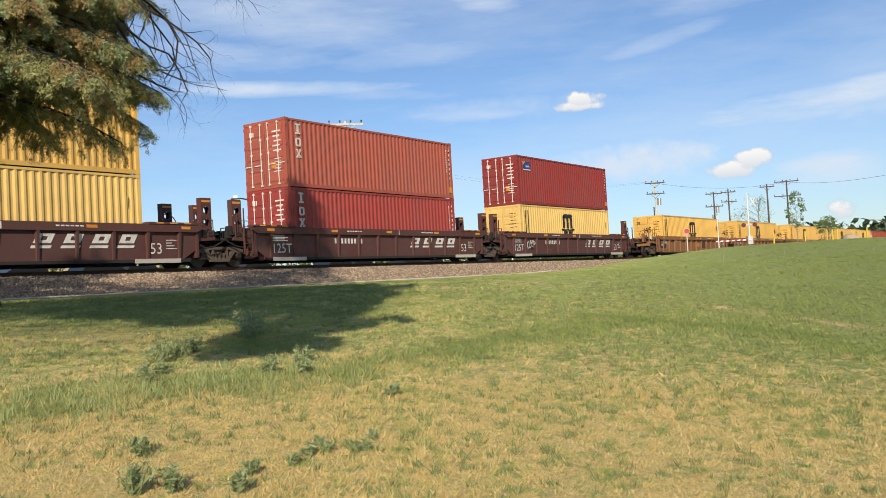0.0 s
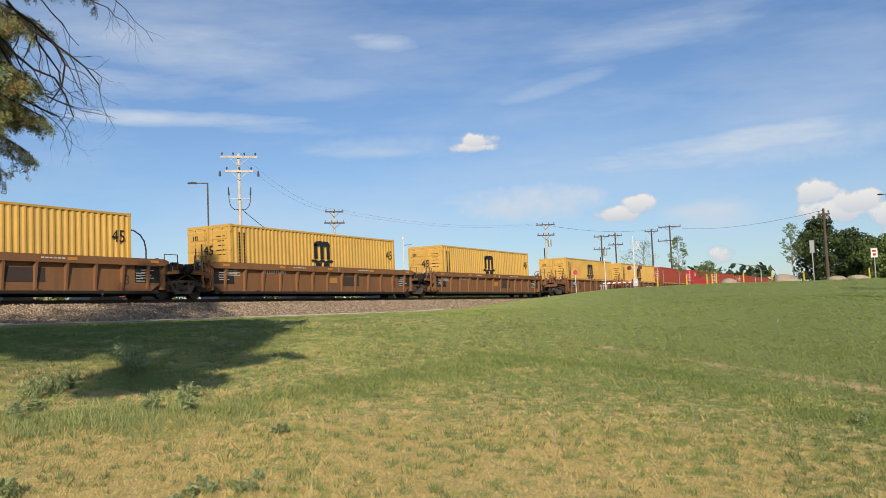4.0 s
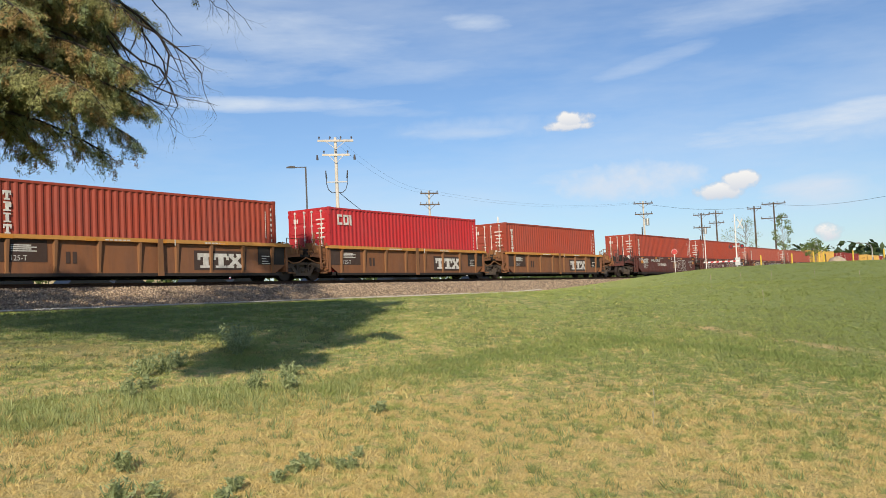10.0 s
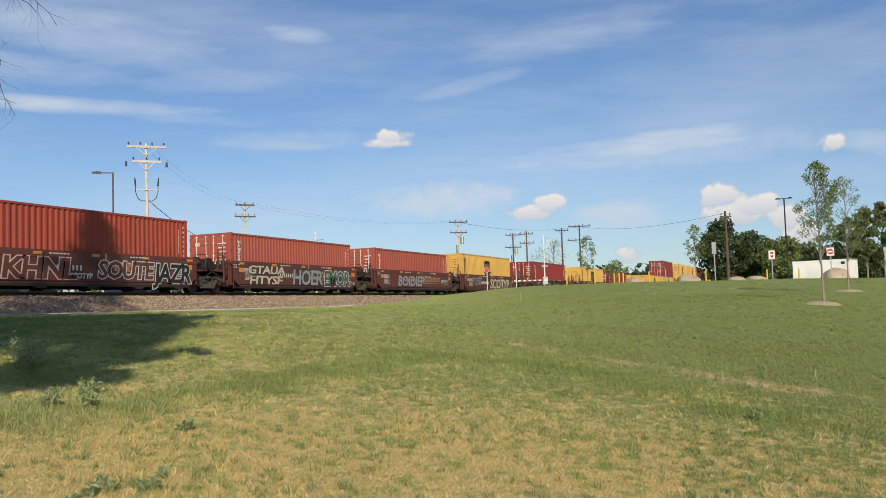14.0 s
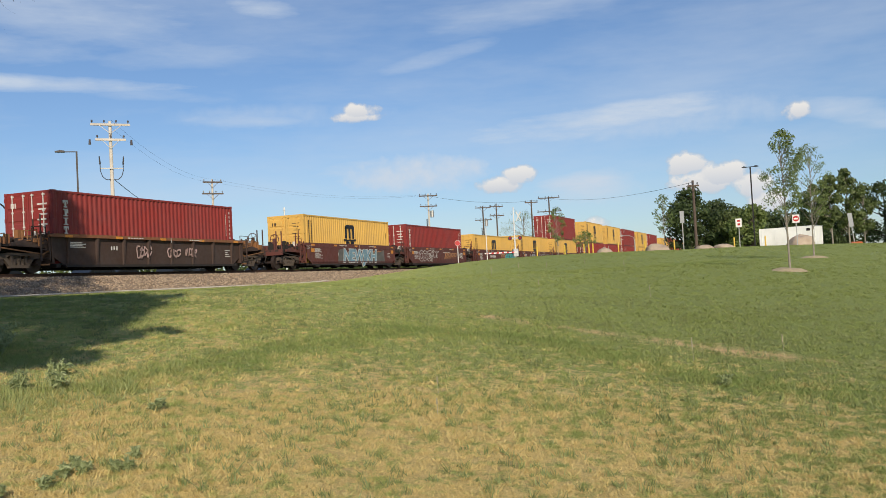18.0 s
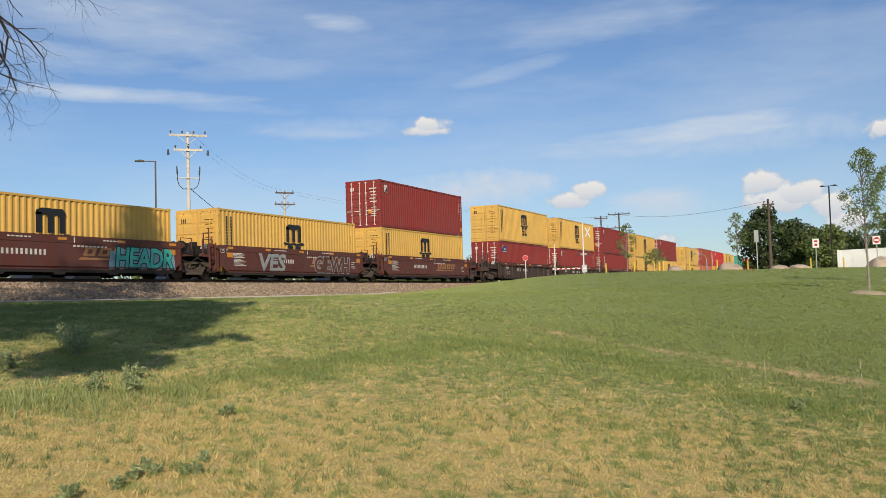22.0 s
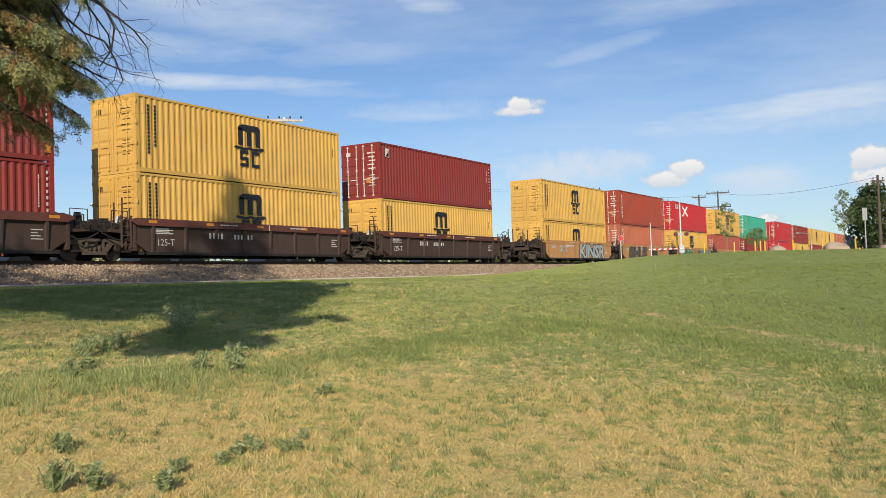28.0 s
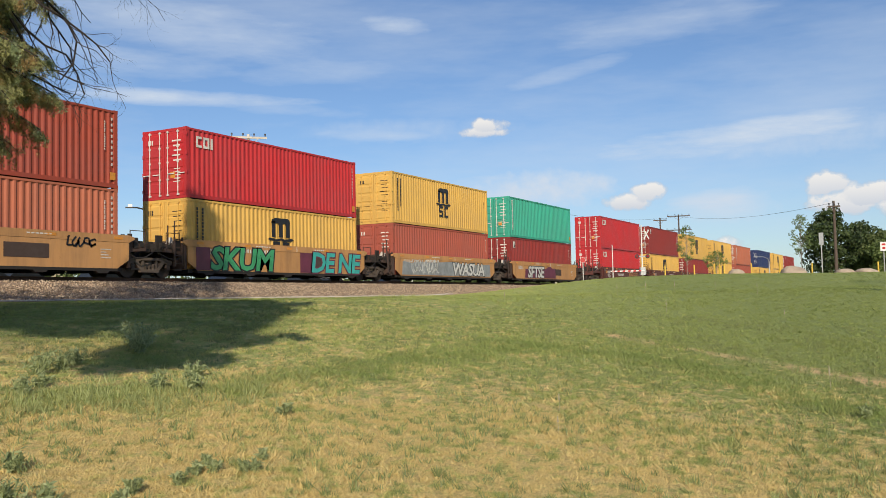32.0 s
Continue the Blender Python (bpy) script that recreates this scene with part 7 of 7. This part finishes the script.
# ---- grass ----
def grass():
    rnd = np.random.default_rng(8)
    P, W, Hh = [], [], []
    for r0, r1, dens, w, h in ((3.8, 8, 7600, 0.0034, 0.023), (8, 15, 1400, 0.0066, 0.03), (15, 30, 460, 0.012, 0.027), (30, 62, 120, 0.026, 0.022)):
        a0, a1 = radians(-9), radians(66)
        n = int(dens * 0.5 * (a1 - a0) * (r1 * r1 - r0 * r0))
        per = 12
        m = n // per
        r = np.sqrt(rnd.uniform(r0 * r0, r1 * r1, size=m)).repeat(per)
        a = rnd.uniform(a0, a1, size=m).repeat(per)
        tall = (0.45 + 1.75 * rnd.uniform(size=m) ** 2.2).repeat(per)
        spread = 0.013 + 2.0 * w
        x, y = r * np.cos(a) + rnd.normal(size=len(r)) * spread, r * np.sin(a) + rnd.normal(size=len(r)) * spread
        keep = y < 22.2
        P.append(np.stack([x, y], 1)[keep])
        W.append(rnd.uniform(0.6, 1.4, size=keep.sum()) * w)
        lush = 0.75 + 0.5 * np.sin(x * 0.9 + 1.3 * np.sin(y * 0.7)) * np.sin(y * 1.1 + np.sin(x * 0.6))
        Hh.append(rnd.uniform(0.5, 1.2, size=keep.sum()) * h * (tall * np.clip(lush, 0.75, 1.25))[keep])
    # taller tufts along the green strips
    for ax, ay, bx, by, w in GREEN_BANDS:
        m = int(2600 * math.hypot(bx - ax, by - ay) ** 0.8)
        u = rnd.uniform(size=m // 12).repeat(12)
        q = (rnd.normal(size=(m // 12, 2)) * w * 0.75).repeat(12, 0) + rnd.normal(size=(m // 12 * 12, 2)) * 0.03
        P.append(np.stack([ax + (bx - ax) * u, ay + (by - ay) * u], 1) + q)
        W.append(rnd.uniform(0.6, 1.3, size=len(u)) * 0.0055)
        Hh.append(rnd.uniform(0.4, 1.2, size=len(u)) * (rnd.uniform(0.02, 0.07, size=m // 12).repeat(12)))
    P, W, Hh = np.concatenate(P), np.concatenate(W), np.concatenate(Hh)
    # bare earth along the worn strips
    bare = np.zeros(len(P), bool)
    for ax, ay, bx, by, w in DIRT_BANDS:
        d = np.array([bx - ax, by - ay])
        u = np.clip(((P - (ax, ay)) @ d) / (d @ d), 0, 1)
        off = np.linalg.norm(P - (ax, ay) - u[:, None] * d, axis=1)
        worn = np.sin(P[:, 0] * 2.9 + 1.7 * np.sin(P[:, 1] * 2.3)) + np.sin(P[:, 1] * 3.7 + np.sin(P[:, 0] * 1.9)) > -0.25
        bare |= worn & (off < w * rnd.uniform(0.1, 1.7, size=len(P)))
    P, W, Hh = P[~bare], W[~bare], Hh[~bare]
    n = len(P)
    x, y = P[:, 0], P[:, 1]
    z = np.array([lawn(a, b) for a, b in P])
    g = rnd.uniform(0, 2 * np.pi, size=n)
    t = np.stack([np.cos(g), np.sin(g), np.zeros(n)], 1) * W[:, None]
    lean = rnd.normal(size=(n, 3)) * Hh[:, None] * 0.75
    lean[:, 2] = Hh * np.where(Hh > 0.06, 1.0, rnd.uniform(0.45, 1.0, size=n))
    c = np.stack([x, y, z - 0.01], 1)
    V = np.stack([c - t, c + t, c + lean], 1).reshape(-1, 3)
    F = np.arange(3 * n).reshape(-1, 3)
    tagged(new("grass", array_mesh("grass", V, F, [grass_material("grass blades", True)])), "short mown grass, part green and part dry", "grass", kind="stuff")


grass()


def tufts():
    """Dark green tufts scattered through the dry lawn."""
    rnd = np.random.default_rng(23)
    m, per = 9000, 14
    r = np.sqrt(rnd.uniform(3.8 ** 2, 17 ** 2, size=m))
    a = rnd.uniform(radians(-9), radians(66), size=m)
    cx, cy = r * np.cos(a), r * np.sin(a)
    keep = (np.sin(cx * 1.7 + 2 * np.sin(cy * 1.3)) + np.sin(cy * 2.3 + np.sin(cx * 2.1)) + rnd.normal(size=m) * 1.3) > -0.4
    cx, cy = cx[keep].repeat(per), cy[keep].repeat(per)
    big = rnd.uniform(0.5, 1.3, size=keep.sum()).repeat(per)
    n = len(cx)
    x, y = cx + rnd.normal(size=n) * 0.022 * big, cy + rnd.normal(size=n) * 0.022 * big
    z = np.array([lawn(p, q) for p, q in zip(x, y)])
    hh = rnd.uniform(0.02, 0.062, size=n) * big
    g = rnd.uniform(0, 2 * np.pi, size=n)
    t = np.stack([np.cos(g), np.sin(g), np.zeros(n)], 1) * (0.0045 * rnd.uniform(0.6, 1.5, size=n))[:, None]
    lean = rnd.normal(size=(n, 3)) * hh[:, None] * 0.5
    lean[:, 2] = hh
    c = np.stack([x, y, z - 0.005], 1)
    V = np.stack([c - t, c + t, c + lean], 1).reshape(-1, 3)
    tagged(new("grass_tufts", array_mesh("grass_tufts", V, np.arange(3 * n).reshape(-1, 3), [leaf_material("green tuft blades", (0.17, 0.21, 0.07), (0.36, 0.40, 0.15), 0.3)])), "small dark green tufts in the dry lawn", "grass", kind="stuff")


tufts()


def tall_grass():
    """A stand of longer pale green grass by the weeds."""
    rnd = np.random.default_rng(29)
    P, H = [], []
    for ax, ay, bx, by, w in TALL_BANDS:
        m, per = int(190 * math.hypot(bx - ax, by - ay)), 12
        u = rnd.uniform(size=m).repeat(per)
        q = (rnd.normal(size=(m, 2)) * w * 0.95).repeat(per, 0) + rnd.normal(size=(m * per, 2)) * 0.022
        P.append(np.stack([ax + (bx - ax) * u, ay + (by - ay) * u], 1) + q)
        H.append(rnd.uniform(0.5, 1.2, size=m * per) * (0.02 + 0.085 * rnd.uniform(size=m) ** 1.6).repeat(per))
    P, H = np.concatenate(P), np.concatenate(H)
    n = len(P)
    g = rnd.uniform(0, 2 * np.pi, size=n)
    t = np.stack([np.cos(g), np.sin(g), np.zeros(n)], 1) * (0.0042 * rnd.uniform(0.6, 1.5, size=n))[:, None]
    lean = rnd.normal(size=(n, 3)) * H[:, None] * 0.32
    lean[:, 2] = H
    c = np.stack([P[:, 0], P[:, 1], np.array([lawn(a, b) for a, b in P]) - 0.005], 1)
    V = np.stack([c - t, c + t, c + lean], 1).reshape(-1, 3)
    tagged(new("tall_grass", array_mesh("tall_grass", V, np.arange(3 * n).reshape(-1, 3), [leaf_material("pale green grass blades", (0.27, 0.33, 0.115), (0.52, 0.55, 0.23), 0.4)])), "stand of longer pale green grass by the weeds", "grass", kind="stuff")


tall_grass()


def weed(x, y, size, seed, label="leafy grey green weed in the lawn"):
    rnd = np.random.default_rng(seed)
    root = tagged(new("weed"), label, "weed", "weeds in the lawn")
    root.location = (x, y, lawn(x, y))
    st = Shape()
    P, N, S = [], [], []
    for i in range(12):
        g, d = rnd.uniform(0, 6.28), rnd.uniform(0.05, 0.75) * size
        tip = Vector((d * math.cos(g), d * math.sin(g), size * rnd.uniform(0.45, 1.0)))
        st.rod((0, 0, -0.02), tip, 0.008, 0.004, 4)
        for k in range(24):
            u = rnd.uniform(0.15, 1.0)
            P.append(np.array(tip * u) + rnd.normal(size=3) * 0.09 * size)
            nn = rnd.normal(size=3) + np.array([0, 0, 0.8])
            N.append(nn / np.linalg.norm(nn))
            S.append(rnd.uniform(0.02, 0.042) * (0.5 + size))
    part("stem", st, WEED, root, kind="stuff")
    v, f = quads(np.array(P), np.array(N), np.array(S) * 0.7, 1.9, rnd)
    part("foliage", array_mesh("foliage", v, f, [WEED]), None, root, kind="stuff")


for k, (x, y, s) in enumerate(((5.8, 7.5, 0.30), (6.1, 7.55, 0.26), (6.4, 7.7, 0.22), (7.3, 7.8, 0.40), (7.7, 8.3, 0.42), (7.5, 8.0, 0.34), (5.9, 6.1, 0.24), (6.1, 5.85, 0.22), (5.8, 4.6, 0.13), (4.2, 4.0, 0.09), (3.6, 4.9, 0.16), (4.7, 3.9, 0.09), (3.12, 4.3, 0.2), (3.24, 4.14, 0.17), (3.45, 3.84, 0.15), (4.3, 3.95, 0.09), (4.45, 3.75, 0.09), (4.0, 3.95, 0.08), (5.4, 6.95, 0.16),
                               (3.7, 4.0, 0.11), (4.4, 4.1, 0.08), (4.4, 3.8, 0.08), (6.6, 6.3, 0.2), (5.1, 6.8, 0.2), (8.8, 0.6, 0.13))):
    weed(x, y, s * 0.78, 100 + k)
SEED_HEAD = plain("pale seed heads", (0.42, 0.38, 0.25), 0.8)
for k, (x, y, h) in enumerate(((10.05, 1.0, 0.25), (10.9, 0.1, 0.24), (7.4, 2.9, 0.13), (22.9, 5.8, 0.3), (17.1, 2.4, 0.22), (20.1, 6.4, 0.3), (6.6, 2.6, 0.12), (35, 10, 0.4), (16.6, 7.6, 0.2), (17.1, 4.5, 0.24), (28, 8.0, 0.35), (24, 4.0, 0.3), (31, 6.5, 0.35))):
    root = tagged(new("seed_stalk"), "pale dry seed stalk standing in the grass", "weed", "seed stalks in the lawn")
    root.location = (x, y, lawn(x, y))
    part("stem", Shape().rod((0, 0, -0.02), (0.02, 0.01, h), 0.003, 0.002, 4), SEED_HEAD, root)
    part("head", Shape().rod((0.02, 0.01, h * 0.6), (0.022, 0.012, h), 0.006 + 0.012 * h, 0.004, 6), SEED_HEAD, root)


def graffiti_on_cars():
    """Sprayed pieces, each on its own car."""
    g = {}
    for car, row in zip(CARS, UNITS):
        g[row[0]] = car
    scribble(g[-181.35], -5.9, 0.55, 0.95, 0.6, "white", 31, -1.455)
    scribble(g[-17.4], -5.9, 1.0, 1.5, 0.38, "white", 1)
    scribble(g[-17.4], -3.8, 1.12, 1.8, 0.2, "white", 2)
    graffito(g[-17.4], "GRIR", 1.7, 0.48, 1.1, "brown", "white", 1.0)
    graffito(g[-17.4], "SCOTYP", 4.7, 1.08, 0.27, "white", "black", 1.15)
    graffito(g[-2.2], "KHNL", -4.4, 0.5, 1.05, "brown", "pink", 1.3)
    graffito(g[-2.2], "SCOTYP", -1.25, 0.5, 0.3, "white", "black", 1.1)
    graffito(g[-2.2], "SOUTE", 0.2, 0.55, 0.95, "brown", "white", 1.15)
    graffito(g[-2.2], "JAZR", 3.5, 0.42, 1.1, "black", "white", 1.05)
    graffito(g[13.3], "GTAUA", -5.2, 0.95, 0.55, "cream", "black", 1.9)
    graffito(g[13.3], "HTYSF", -5.1, 0.40, 0.62, "cream", "black", 1.8)
    graffito(g[13.3], "HOER", -1.1, 0.42, 1.15, "silver", "black", 1.1)
    graffito(g[13.3], "EMOR", 2.3, 0.42, 1.15, "forest", "white", 1.0)
    graffito(g[13.3], "SCOTYP", 5.0, 0.42, 0.28, "white", "black", 1.0)
    graffito(g[28.8], "BOIDIEP", -3.4, 0.5, 0.95, "silver", "brown", 1.35)
    scribble(g[28.8], 4.2, 0.6, 0.8, 0.4, "white", 8)
    graffito(g[44.2], "SCOTYP", -0.4, 0.42, 1.15, "cream", "black", 1.25)
    scribble(g[44.2], -4.6, 0.6, 2.2, 0.8, "silver", 9)
    scribble(g[63.75], -1.6, 0.5, 0.95, 0.7, "pink", 10, -1.45)
    scribble(g[63.75], 0.5, 0.6, 0.9, 0.45, "pink", 11, -1.45)
    scribble(g[63.75], 1.8, 0.6, 0.9, 0.45, "pink", 21, -1.45)
    graffito(g[83.3], "NEWJKH", -1.8, 0.42, 1.1, "blue", "white", 1.2)
    graffito(g[98.7], "COCY", -4.6, 0.5, 1.05, "brown", "white", 1.05)
    graffito(g[98.7], "MY", -1.5, 0.78, 0.62, "brown", "white", 1.2)
    scribble(g[98.7], 4.6, 0.7, 0.8, 0.5, "white", 14)
    graffito(g[114.3], "HEADR", 2.6, 0.42, 1.1, "teal", "black", 0.95)
    graffito(g[129.6], "GIEWH", 1.2, 0.42, 1.1, "brown", "silver", 1.05)
    graffito(g[129.6], "VES", -3.6, 0.42, 1.15, "silver", "brown", 1.3)
    graffito(g[246.8], "KINSR", -0.5, 0.34, 1.4, "ice", "black", 1.42)
    scribble(g[246.8], -4.0, 0.7, 1.4, 0.5, "white", 16)
    graffito(g[262.4], "SIHUS", -5.0, 0.36, 1.3, "steel", "black", 1.5)
    scribble(g[262.4], 3.6, 1.0, 1.2, 0.4, "black", 17)
    graffito(g[278.1], "SKUM", -5.1, 0.38, 1.3, "green", "black", 1.25)
    graffito(g[278.1], "DE NE", 1.7, 0.38, 1.3, "teal", "plum", 1.2)
    for car, x0, x1, tone in ((293.9, -5.6, 5.6, "silver"), (309.7, -4.2, 1.6, "plum"), (83.3, -2.4, 4.4, "steel"), (114.3, 2.4, 5.9, "blue")):
        field = Shape()
        rg = random.Random(int(car))
        edge = [(x0 + (x1 - x0) * k / 12, 1.12 + rg.uniform(-0.12, 0.14)) for k in range(13)]
        field.prism([(x0 - 0.1, 0.36), (x1 + 0.1, 0.36)] + edge[::-1], -1.5345, -1.531)
        part("graffiti", field, GR[tone], g[car], "sprayed ground behind graffiti")
    scribble(g[293.9], -4.6, 0.4, 3.2, 0.9, "white", 18)
    graffito(g[293.9], "WASUA", 0.3, 0.42, 1.05, "white", "black", 1.25)
    graffito(g[309.7], "SFTSE", -3.8, 0.42, 1.1, "white", "black", 1.2)
    part("graffiti", Shape().box(-5.9, -1.536, 0.32, -5.1, -1.531, 1.25), GR["plum"], g[278.1])
    part("graffiti", Shape().box(0.9, -1.536, 0.32, 1.9, -1.531, 1.25), GR["plum"], g[278.1])


graffiti_on_cars()
motions()
